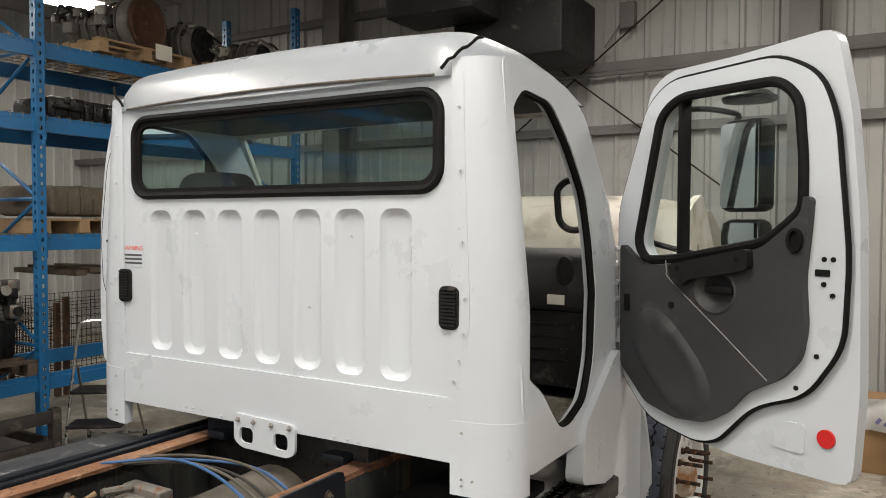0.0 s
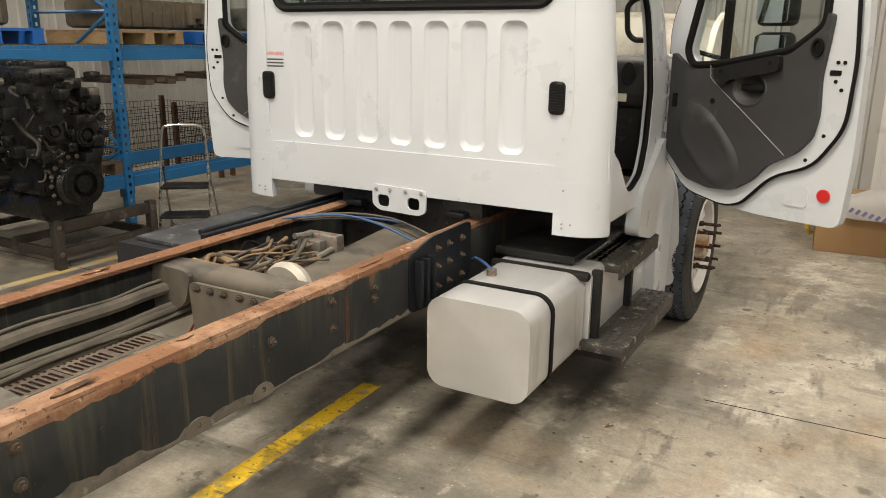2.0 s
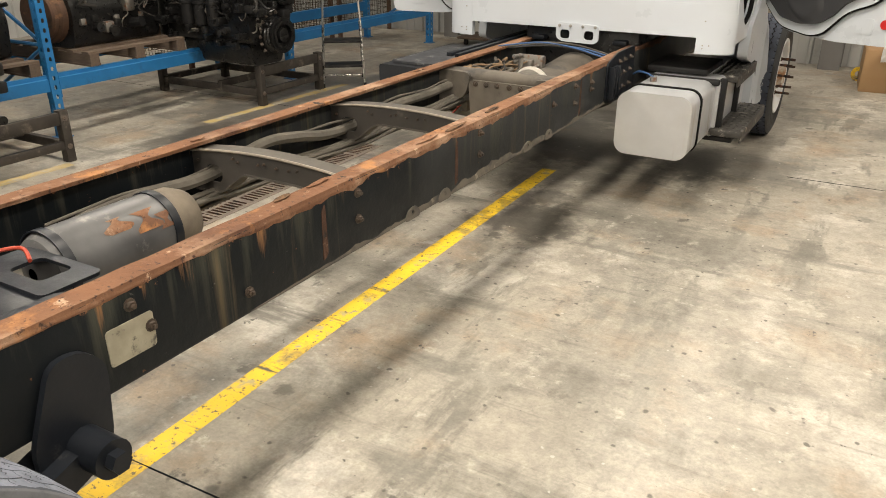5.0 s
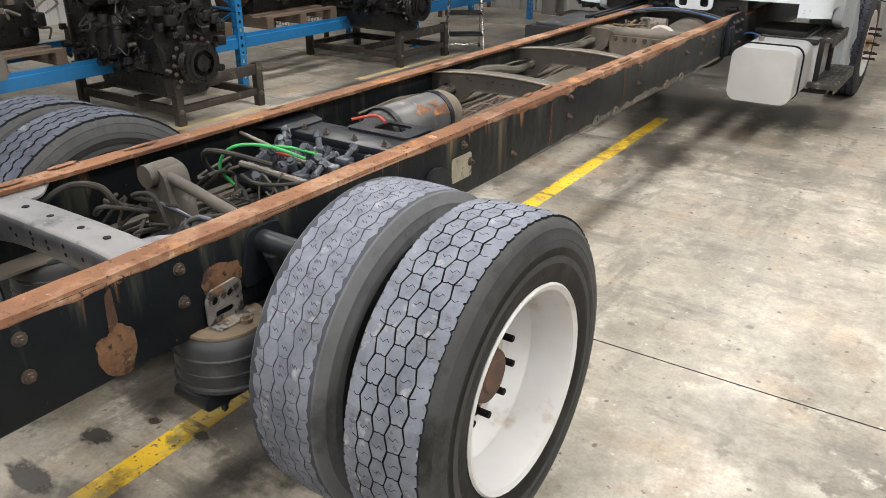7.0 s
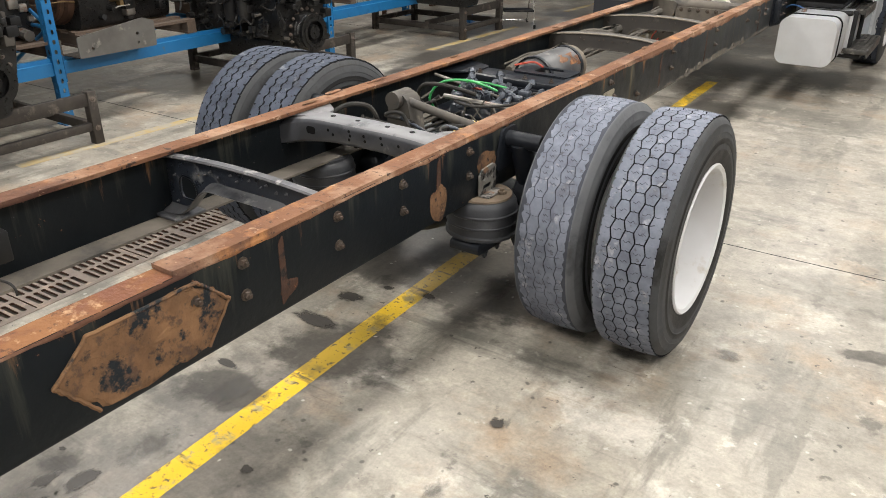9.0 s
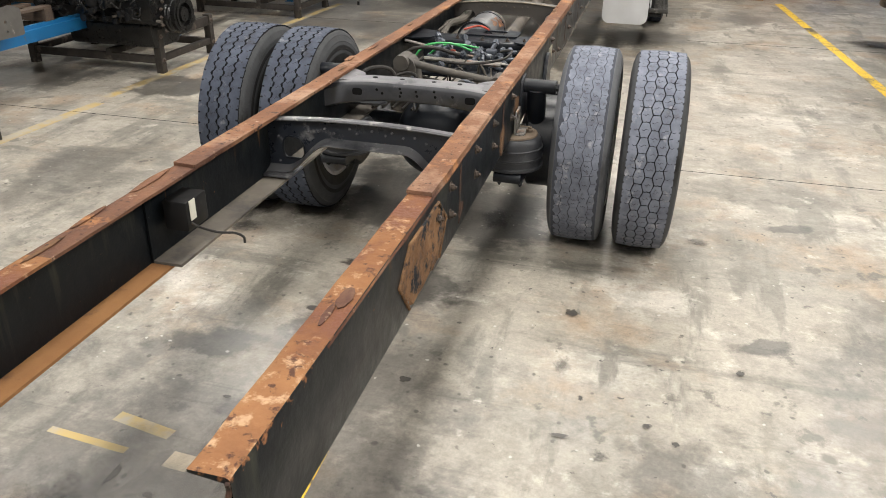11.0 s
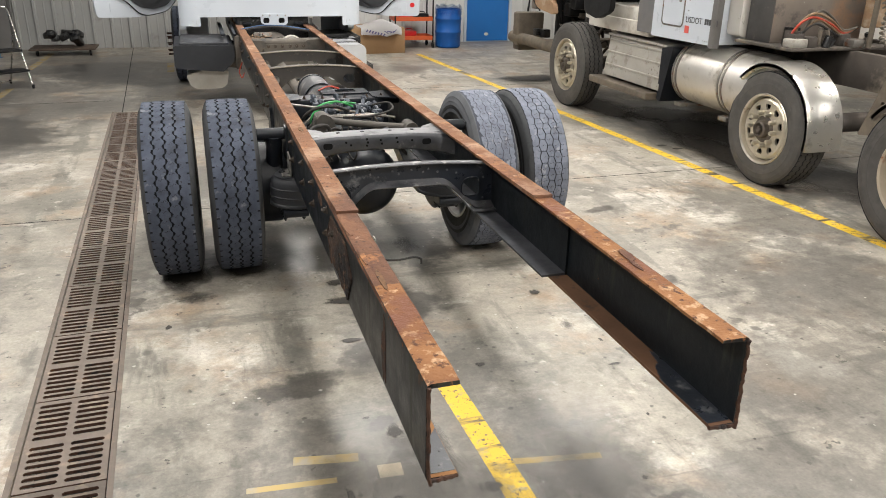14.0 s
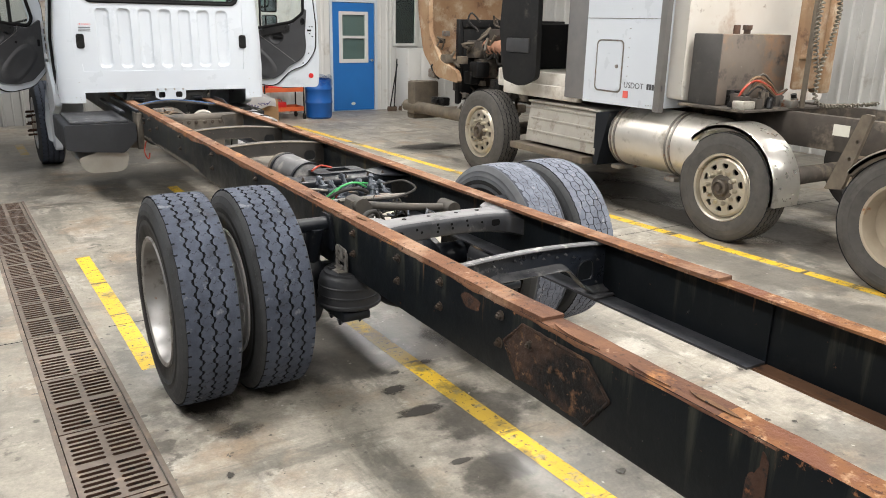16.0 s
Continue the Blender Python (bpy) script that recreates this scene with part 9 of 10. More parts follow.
    for k in range(30):                    # front cover fittings
        py, pz = rr.uniform(-0.3, 0.3), z0 + rr.uniform(0.2, tall)
        w = rr.uniform(0.015, 0.05)
        bm = B()
        box(bm, -0.10, -0.02 + rr.uniform(0, 0.05), py - w, py + w, pz - w * 0.8, pz + w, w * 0.3)
        part("fitting", bm, rr.choice((M_engine, M_black)), t)
    for k in range(46):
        x, z, yy = rr.uniform(-1.1, 0.0), z0 + rr.uniform(0.35, tall + 0.06), rr.uniform(-0.45, 0.1)
        pts = [Vector((x, yy, z))]
        for _ in range(4):
            pts.append(pts[-1] + Vector((rr.uniform(-0.16, 0.16), rr.uniform(-0.07, 0.07), rr.uniform(-0.10, 0.08))))
        bm = B()
        tube(bm, pts, rr.choice((0.005, 0.007, 0.010, 0.014)), 6, 4)
        part("hose", bm, rr.choice((M_hose, M_hose, M_engine, M_hose, M_steel)), t)
    bm = B()
    box(bm, -1.28, -1.14, -0.30, 0.30, z0 + 0.0, z0 + 0.62, 0.05)
    part("flywheel_housing", bm, M_engine, t)
    # stand, a thing of its own
    st = thing("engine_stand", pose(-3.12, y, 0), "dark brown bolted steel engine stand on the floor", "engine stand", group="engine stands")

    def bar(p, q, w, h):
        bm = B()
        p, q = Vector(p), Vector(q)
        lo, hi = [min(p[i], q[i]) for i in range(3)], [max(p[i], q[i]) for i in range(3)]
        box(bm, lo[0] - w, hi[0] + w, lo[1] - w, hi[1] + w, lo[2] - h, hi[2] + h, 0.004)
        part("bar", bm, M_stand, st)
    y0s, y1s = -0.10, 0.78
    for x in (-0.18, -1.55):
        for yy in (y0s, y1s):
            bar((x, yy, 0.19), (x, yy, 0.20), 0.035, 0.19)
        bar((x, y0s, 0.33), (x, y1s, 0.33), 0.022, 0.045)
        bar((x, y0s, 0.13), (x, y1s, 0.13), 0.022, 0.03)
    for yy in (y0s, y1s):
        bar((-0.18, yy, 0.12), (-1.55, yy, 0.12), 0.022, 0.035)
    bar((-0.7, y0s, 0.16), (-0.7, y1s, 0.16), 0.03, 0.03)
    bm = B()
    for yy in (y0s, y1s):
        for z in (0.12, 0.33):
            bolt(bm, (-0.145, yy, z), (1, 0, 0), 0.014)
    part("bolts", bm, M_bolt, st)


M_stand = surface("dark_stand_steel", (0.065, 0.056, 0.048), (0.035, 0.03, 0.027), 8, 0.6, 0.4, spots=[((0.20, 0.17, 0.14), 7, 0.64, 0.08, 0.7)])
engine(8.47, 0.55, 21, 0.92)
engine(5.47, 0.40, 34, 0.90)
engine(2.55, 0.50, 55, 0.90)

# step stool
lad = thing("step_stool", pose(-3.25, 9.62, 0, 0, 0, 38), "folding metal step stool with a hoop handle", "step stool")
bm = B()
for s in (-1, 1):
    tube(bm, [(s * 0.22, -0.22, 0.01), (s * 0.20, -0.06, 0.62), (s * 0.18, 0.0, 0.92), (s * 0.14, 0.01, 0.99), (0, 0.01, 1.0)], 0.011, 8)
part("front_frame", bm, M_chrome, lad, "chrome front frame")
bm = B()
for s in (-1, 1):
    tube(bm, [(s * 0.22, 0.34, 0.01), (s * 0.19, 0.0, 0.66)], 0.010, 8, smooth=False)
tube(bm, [(-0.22, 0.34, 0.03), (0.22, 0.34, 0.03)], 0.010, 8, smooth=False)
part("rear_frame", bm, M_chrome, lad, "chrome rear frame")
for z, y in ((0.23, -0.15), (0.47, -0.05)):
    bm = B()
    box(bm, -0.20, 0.20, y - 0.10, y + 0.13, z - 0.012, z + 0.015, 0.008)
    part("tread", bm, M_black, lad, "black ribbed tread")
for s in (-1, 1):
    for y in (-0.22, 0.34):
        bm = B()
        cyl(bm, (s * 0.22, y, 0), (s * 0.22, y, 0.05), 0.016, seg=10)
        part("foot", bm, M_black, lad)

# a bent steel plate standing on the rack beam behind the engine stands
plate_thing = thing("steel_plate", pose(-3.72, 3.55, 0.525, 0, 0, 0), "bare grey steel plate with bolt holes on the rack beam", "steel plate")
bm = B()
slab(bm, round_poly([(0.02, 0.0), (0.72, 0.0), (0.72, 0.20), (0.62, 0.235), (0.02, 0.16)], 0.02), [ring_of(0.14, 0.06, 0.014), ring_of(0.55, 0.12, 0.014), ring_of(0.55, 0.05, 0.010)], "x", -0.006, 0.006)
part("plate", bm, surface("scuffed_bare_steel", (0.16, 0.155, 0.145), (0.09, 0.085, 0.08), 5, 0.45, 0.4, spots=[((0.30, 0.28, 0.25), 8, 0.66, 0.05, 0.5)]), plate_thing)
bm = B()
box(bm, -0.24, -0.006, 0.02, 0.72, 0.0, 0.008, 0.002)
part("foot", bm, M_stand, plate_thing)

# ---- at the front wall ----
blue_door = thing("door_1", pose(0, Y1, 0), "closed blue steel door with a small window", "door", kind="structure")
bm = B()
slab(bm, [(DOOR_X[0] + 0.01, 0.012), (DOOR_X[1] - 0.01, 0.012), (DOOR_X[1] - 0.01, 2.05), (DOOR_X[0] + 0.01, 2.05)], [rrect(4.45, 5.03, 0.95, 1.87, 0.01, 1)], "y", 0.005, 0.05)
part("leaf", bm, M_door_blue, blue_door)
bm = B()
slab(bm, rrect(4.43, 5.05, 0.93, 1.89, 0.01, 1), [rrect(4.50, 4.98, 1.00, 1.39, 0.01, 1), rrect(4.50, 4.98, 1.44, 1.83, 0.01, 1)], "y", -0.012, 0.052)
part("window_frame", bm, M_liner, blue_door, "white window frame")
for z0, z1 in ((0.995, 1.395), (1.435, 1.835)):
    bm = B()
    box(bm, 4.495, 4.985, 0.022, 0.027, z0, z1)
    part("pane", bm, M_glass_dark, blue_door)
bm = B()
box(bm, 4.46, 5.02, 0.040, 0.045, 1.0, 1.83)
part("blind", bm, surface("dim_grey_blind", (0.22, 0.22, 0.21), (0.12, 0.12, 0.12), 3, 0.8), blue_door)
bm = B()
slab(bm, [(DOOR_X[0] - 0.055, 0.0), (DOOR_X[1] + 0.055, 0.0), (DOOR_X[1] + 0.055, 2.108), (DOOR_X[0] - 0.055, 2.108)], [[(DOOR_X[0], -0.0), (DOOR_X[1], 0.0), (DOOR_X[1], 2.06), (DOOR_X[0], 2.06)]] if False else [rrect(DOOR_X[0], DOOR_X[1], 0.002, 2.06, 0.002, 1)], "y", -0.02, 0.10)
part("door_frame", bm, surface("pale_blue_grey_frame", (0.50, 0.56, 0.62), (0.45, 0.5, 0.56), 2, 0.5), blue_door, "pale grey-blue door frame")
bm = B()
cyl(bm, (5.10, -0.05, 0.98), (5.10, 0.01, 0.98), 0.018, seg=12)
lathe(bm, [(-0.085, 0.0), (-0.083, 0.026), (-0.06, 0.03), (-0.05, 0.02)], (5.10, 0, 0.98), "y", 16)
part("knob", bm, M_chrome, blue_door, "chrome knob")
bm = B()
slab(bm, ring_of(4.72, 0.14, 0.045, 14, 0.03), (), "y", -0.001, 0.005)
part("sticker", bm, M_label, blue_door, "small pale sticker")

drum = thing("drum", pose(3.66, 12.82, 0), "blue plastic drum lined with a clear bag", "drum")
bm = B()
lathe(bm, [(0.0, 0.0), (0.0, 0.21), (0.03, 0.235), (0.26, 0.24), (0.275, 0.25), (0.30, 0.25), (0.315, 0.24), (0.50, 0.24), (0.515, 0.25), (0.54, 0.25), (0.555, 0.24), (0.70, 0.235), (0.70, 0.22), (0.10, 0.21), (0.08, 0.0)], (0, 0, 0), "z", 32)
part("body", bm, M_drum, drum)
bm = B()
rows = []
for z, r in ((0.60, 0.246), (0.70, 0.243), (0.76, 0.235), (0.74, 0.21), (0.6, 0.20)):
    rows.append([bm.verts.new(((r + 0.012 * math.sin(i * 2.3)) * math.cos(2 * math.pi * i / 30), (r + 0.012 * math.sin(i * 2.3)) * math.sin(2 * math.pi * i / 30), z + 0.02 * math.sin(i * 1.7))) for i in range(30)])
for a, b in zip(rows, rows[1:]):
    for i in range(30):
        bm.faces.new((a[i], a[(i + 1) % 30], b[(i + 1) % 30], b[i]))
part("liner_bag", bm, glassy("clear_bag", (0.8, 0.84, 0.9), 0.2), drum, "crumpled clear liner bag")

cart = thing("tool_cart", pose(2.98, 12.95, 0), "orange three-shelf tool cart on castors", "tool cart")
for z in (0.16, 0.50, 0.95):
    bm = B()
    slab(bm, rrect(-0.36, 0.36, -0.21, 0.21, 0.02, 2), (), "z", z - 0.01, z + 0.005)
    slab(bm, rrect(-0.37, 0.37, -0.22, 0.22, 0.02, 2), [rrect(-0.355, 0.355, -0.205, 0.205, 0.02, 2)], "z", z - 0.012, z + 0.06)
    part("tray", bm, M_orange, cart, "orange tray")
for sx in (-1, 1):
    for sy in (-1, 1):
        bm = B()
        cyl(bm, (sx * 0.36, sy * 0.21, 0.10), (sx * 0.36, sy * 0.21, 1.02), 0.014, seg=8)
        part("leg", bm, M_black, cart)
        bm = B()
        cyl(bm, (sx * 0.36 - 0.015, sy * 0.21, 0.05), (sx * 0.36 + 0.015, sy * 0.21, 0.05), 0.05, seg=16)
        part("castor", bm, M_black, cart)
for x, y, z, m, h in ((-0.05, 0, 0.18, M_red, 0.12), (0.2, 0.05, 0.505, M_black, 0.1), (-0.15, -0.05, 0.505, M_red, 0.09), (0.1, 0, 0.965, M_red, 0.14), (-0.2, 0.05, 0.965, M_black, 0.1)):
    case = thing("tool_case", pose(2.98 + x, 12.95 + y, z), "red or black tool case on the orange cart" if m is M_red else "black tool case on the orange cart", "tool case", group="tool cases")
    bm = B()
    box(bm, -0.13, 0.13, -0.09, 0.09, 0.0, h, 0.02)
    part("body", bm, m, case)
    bm = B()
    tube(bm, [(-0.06, 0, h), (-0.05, 0, h + 0.03), (0.05, 0, h + 0.03), (0.06, 0, h)], 0.008, 6)
    part("handle", bm, m, case)

carton = thing("cardboard_box", pose(2.08, 12.35, 0, 0, 0, 4), "large brown cardboard box on the floor", "box")
bm = B()
box(bm, -0.42, 0.55, -0.25, 0.55, 0.0, 0.43, 0.006)
for s in (-1, 1):
    box(bm, -0.41, 0.54, (0.15 + s * 0.20) - 0.19, (0.15 + s * 0.20) + 0.19, 0.431, 0.436)
part("carton", bm, M_card, carton)
bag = thing("bag", pose(2.15, 12.28, 0.437), "white printed bag draped over the cardboard box", "bag")
bm = B()
rows = []
for j in range(13):
    v = j / 12
    row = []
    for i in range(15):
        u = i / 14
        x, y = -0.32 + 0.72 * u, -0.36 + 0.55 * v
        over = max(0.0, -0.27 - y)
        z = 0.012 + 0.13 * math.sin(math.pi * u) * math.sin(math.pi * min(1, v * 1.1)) + 0.035 * noise.noise(Vector((x * 7, y * 7, 3))) - over * 1.4
        row.append(bm.verts.new((x, max(y, -0.29 - 0.02 * math.sin(u * 9)), max(z, -0.19 if y < -0.25 else 0.006))))
    rows.append(row)
for a, b in zip(rows, rows[1:]):
    for i in range(14):
        bm.faces.new((a[i], a[i + 1], b[i + 1], b[i]))
bmesh.ops.solidify(bm, geom=list(bm.faces), thickness=0.004)
sheet = part("sheet", bm, M_bag, bag, smooth=80)
bm = B()
for k in range(7):
    m = pose(-0.22 + 0.05 * k, -0.315, -0.03 - 0.012 * k, 0, 35, 0)
    box(bm, -0.012, 0.012, -0.003, 0.0, -0.022, 0.022, m=m)
for k in range(4):
    m = pose(0.12 + 0.05 * k, -0.315, -0.06 + 0.015 * (k % 2), 0, 30 - 25 * k, 0)
    box(bm, -0.04, 0.04, -0.003, 0.0, -0.007, 0.007, m=m)
part("print_bars", bm, M_ink, sheet, "blue-grey printed bars")
roll = thing("tape_roll", pose(1.63, 12.72, 0.075), "roll of yellow tape on the floor", "tape roll")
bm = B()
lathe(bm, [(-0.03, 0.035), (-0.03, 0.075), (0.03, 0.075), (0.03, 0.035)], (0, 0, 0), "y", 24, loop=True)
part("roll", bm, M_yellow, roll)

window = thing("window_1", pose(5.85, Y1, 0), "dark wall window with a white frame", "window", kind="structure")
bm = B()
slab(bm, rrect(-0.27, 0.27, 1.25, 2.25, 0.01, 1), [rrect(-0.22, 0.22, 1.30, 2.20, 0.01, 1)], "y", -0.06, -0.015)
part("window_frame", bm, M_liner, window)
bm = B()
box(bm, -0.225, 0.225, -0.035, -0.03, 1.295, 2.205)
part("pane", bm, M_glass_dark, window)
bm = B()
box(bm, -0.225, 0.225, -0.022, -0.016, 1.295, 2.205)
part("backing", bm, M_black, window)
cabw = thing("cabinet", pose(5.9, 13.2, 0), "white metal cabinet against the wall", "cabinet")
bm = B()
box(bm, -0.28, 0.28, -0.2, 0.3, 0.0, 1.22, 0.01)
part("body", bm, M_liner, cabw)
for s in (-1, 1):
    bm = B()
    box(bm, s * 0.14 - 0.132, s * 0.14 + 0.132, -0.212, -0.201, 0.06, 1.19, 0.004)
    part("door", bm, M_liner, cabw)
for x, h, tn in ((5.36, 0.95, 4), (5.46, 1.05, -3), (5.62, 1.2, 5), (5.70, 1.1, -2)):
    br = thing("broom", pose(x, 13.28, 0, 12, tn, 0), "dark-handled broom leaning against the wall", "broom", group="brooms")
    bm = B()
    cyl(bm, (0, 0, 0.05), (0, 0, h), 0.013, seg=8)
    part("handle", bm, M_black, br)
    bm = B()
    box(bm, -0.05, 0.05, -0.03, 0.03, 0.0, 0.09, 0.01)
    part("head", bm, M_wood_dark, br)
dolly = thing("low_dolly", pose(-3.0, 12.9, 0), "low dolly with dark parts near the wall", "dolly")
bm = B()
box(bm, -0.5, 0.5, -0.3, 0.3, 0.09, 0.12, 0.01)
part("platform", bm, M_wood_dark, dolly)
for sx in (-0.4, 0.4):
    bm = B()
    cyl(bm, (sx, -0.22, 0.045), (sx + 0.03, -0.22, 0.045), 0.045, seg=14)
    part("castor", bm, M_black, dolly)
scrap = thing("scrap_parts", pose(-3.0, 12.9, 0.121), "heap of dark metal parts on a dolly", "metal parts")
rr = random.Random(3)
for k in range(8):
    bm = B()
    w = rr.uniform(0.05, 0.16)
    box(bm, -w, w, -0.06, 0.06, -0.05, 0.05, 0.02, pose(rr.uniform(-0.3, 0.3), rr.uniform(-0.15, 0.15), 0.1 + rr.uniform(0, 0.1), rr.uniform(-20, 20), rr.uniform(-30, 30), rr.uniform(0, 180)))
    part("piece", bm, M_engine, scrap)

# ---- the second truck, parked alongside ----
semi = thing("semi_truck", pose(0, 0, 0), "dirty white sleeper truck with its hood open, partly dismantled", "truck")
wheel(semi, 3.49, 7.14, 0.492, -1, TYRES["old"], RIM_ALLOY, HUBS["cap"], "front wheel with a tarnished alloy rim", 3)
drive_wheel = wheel(semi, 3.60, 3.68, 0.463, -1, TYRES["old"], RIM_ALLOY, HUBS["cap"], "drive wheel with a tarnished alloy rim", 20)
drive_wheel.matrix_basis = drive_wheel.matrix_basis @ Matrix.Diagonal((1, 0.94, 0.94, 1))
wheel(semi, 3.53, 2.13, 0.492, -1, TYRES["old"], RIM_OLD, HUBS["deep"], "drive wheel with a dusty tan rim", 8)
for y in (7.14, 3.60, 2.13):
    wheel(semi, 5.65, y, 0.492, 1, TYRES["old"], RIM_OLD, None, "far side wheel", 8)
M_frame2 = surface("dirty_brown_frame", (0.080, 0.066, 0.054), (0.036, 0.031, 0.027), 4, 0.8, bump=0.002, spots=[((0.24, 0.20, 0.15), 3, 0.6, 0.1, 0.85)])
for x in (4.15, 5.02):
    bm = B()
    box(bm, x - 0.01, x + 0.07, 0.9, 9.0, 0.80, 1.08, 0.01)
    part("frame_rail", bm, M_frame2, semi, "brown dirty frame rail")
for y in (7.14, 3.60, 2.13):
    bm = B()
    cyl(bm, (3.7, y, 0.5), (5.5, y, 0.5), 0.08, seg=16)
    part("axle", bm, M_frame2, semi)
bm = B()
slab(bm, [(4.47, 1.03), (5.42, 1.02), (5.42, 3.3), (4.47, 3.3)], [rrect(4.90, 5.26, 1.14, 1.62, 0.05, 4)], "x", 3.42, 3.46)
box(bm, 3.46, 5.75, 4.50, 5.42, 1.03, 3.3)
sl = part("sleeper", bm, M_white, semi, "white sleeper box with a side hatch")
bm = B()
box(bm, 3.4165, 3.4195, 4.48, 5.42, 1.810, 1.815)
part("panel_seam", bm, M_dusty, sl, "thin grey panel seam")
bm = B()
for k in range(13):
    bolt(bm, (3.42, 4.83, 1.30 + 0.085 * k), (-1, 0, 0), 0.005, 0.004, False)
for k in range(3):
    bolt(bm, (3.42, 4.50 + 0.03 * k, 1.06), (-1, 0, 0), 0.005, 0.004, False)
part("rivets", bm, M_rivet, sl)
bm = B()
slab(bm, rrect(4.915, 5.245, 1.155, 1.605, 0.04, 4), (), "x", 3.415, 3.45)
hatch = part("hatch", bm, M_white, sl, "white luggage hatch")
bm = B()
tube(bm, [(3.418, y, z) for y, z in rrect(4.905, 5.255, 1.145, 1.615, 0.045, 4)], 0.007, 6, closed=True, smooth=False)
part("hatch_seal", bm, M_steel, hatch, "grey hatch seal")
bm = B()
cyl(bm, (3.405, 4.97, 1.38), (3.42, 4.97, 1.38), 0.018, seg=10)
part("lock", bm, M_steel, hatch)
text = bpy.data.curves.new("side_text", "FONT")
text.body, text.size, text.extrude = "USDOT", 0.075, 0.0005
text.materials.append(M_inkdark)
words = new("lettering", text)
words.parent, words.matrix_basis = sl, pose(3.4185, 4.865, 1.195, 90, 0, -90) @ pose(0, 0, 0, 0, 0, 0)
bm = B()
for k in range(6):
    y = 4.575 - 0.032 * k
    box(bm, 3.4165, 3.4195, y - 0.024, y, 1.197, 1.247)
part("number_bars", bm, M_inkdark, sl)
bm = B()
box(bm, 3.4165, 3.4195, 4.80, 4.865, 1.10, 1.165)
part("red_sticker", bm, M_inkred, sl)
bm = B()
box(bm, 3.405, 3.47, 4.40, 4.472, 1.01, 3.3, 0.005)
part("edge_trim", bm, surface("grey_edge_trim", (0.16, 0.155, 0.15), (0.11, 0.105, 0.10), 4, 0.5), sl, "dark grey corner trim")
bm = B()
slab(bm, round_poly([(3.60, 1.12), (5.7, 1.05), (5.7, 3.3), (3.60, 3.3)], 0.05), (), "y", 4.33, 4.50)
part("rear_wall", bm, surface("stained_white_rear", (0.66, 0.645, 0.61), (0.56, 0.52, 0.46), 1.2, 0.55, spots=[((0.36, 0.25, 0.17), 1.6, 0.62, 0.08, 0.7), ((0.22, 0.17, 0.13), 6, 0.68, 0.04, 0.7)]), sl, "rust-stained white sleeper rear wall")
bm = B()
box(bm, 3.43, 3.50, 5.425, 5.72, 1.03, 3.2, 0.01)
part("fairing", bm, surface("grey_fairing", (0.11, 0.11, 0.115), (0.17, 0.165, 0.16), 3, 0.55), semi, "dark grey side fairing")
bm = B()
box(bm, 3.50, 5.7, 5.43, 7.0, 1.05, 1.25, 0.02)
box(bm, 3.55, 5.7, 5.43, 6.9, 2.45, 3.2, 0.08)
box(bm, 5.6, 5.7, 5.43, 6.9, 1.25, 2.45, 0.02)
cab2 = part("cab", bm, M_white_dirty, semi, "off-white cab with a missing door")
bm = B()
box(bm, 3.6, 5.6, 6.55, 6.9, 1.25, 1.75, 0.04)
box(bm, 3.75, 4.35, 5.5, 5.65, 1.25, 2.2, 0.05)
part("interior", bm, M_black, cab2, "dark cab interior")
bm = B()
slab(bm, round_poly([(6.25, 1.10), (6.55, 1.15), (6.65, 1.7), (6.55, 2.6), (6.0, 2.6), (5.98, 1.2)], 0.06), (), "x", 3.25, 3.31)
dr2 = part("door", bm, M_black, semi, "black inner side of a swung-open cab door")
bm = B()
box(bm, 3.23, 3.26, 6.1, 6.5, 1.45, 1.6, 0.02)
part("arm_rest", bm, M_trim, dr2)
bm = B()
box(bm, 3.47, 3.55, 5.55, 6.85, 0.98, 1.12, 0.02)
part("sill", bm, M_white_dirty, semi, "off-white sill")
bm = B()
slab(bm, round_poly([(3.44, 0.50), (3.50, 0.92), (4.05, 0.92), (4.05, 0.46)], 0.02), (), "y", 5.22, 6.34)
sb = part("step_box", bm, M_alu_dirty, semi, "dirty aluminium step box")
bm = B()
box(bm, 3.36, 3.66, 5.30, 6.52, 0.40, 0.47, 0.01)
part("step", bm, M_beige, sb, "tan step")
for z in (0.62, 0.755, 0.875):
    bm = B()
    k = 3.44 + 0.06 * (z - 0.50) / 0.42
    box(bm, k - 0.012, k + 0.02, 5.24, 6.33, z - 0.012, z + 0.012, 0.006)
    part("ridge", bm, M_alu_dirty, sb)
bm = B()
box(bm, 3.47, 4.05, 5.20, 6.36, 0.921, 0.945, 0.008)
part("top_ledge", bm, M_alu_dirty, sb)
bm = B()
slab(bm, round_poly([(5.18, 0.40), (5.24, 0.42), (5.24, 0.92), (5.05, 0.95)], 0.02), (), "x", 3.45, 3.95)
part("end_plate", bm, M_chassis, sb)
M_alu_tank = surface("weathered_tank_aluminium", (0.70, 0.67, 0.62), (0.54, 0.51, 0.46), 3, 0.34, 0.75, rough2=0.5, spots=[((0.28, 0.25, 0.20), 4, 0.64, 0.08, 0.65)])
bm = B()
lathe(bm, [(3.90, 0.0), (3.90, 0.20), (3.915, 0.255), (3.95, 0.285), (4.0, 0.29), (5.02, 0.29), (5.07, 0.285), (5.10, 0.255), (5.115, 0.2), (5.12, 0.0)], (3.76, 0, 0.715), "y", 40)
tk = part("fuel_tank", bm, M_alu_tank, semi, "round dull aluminium fuel tank")
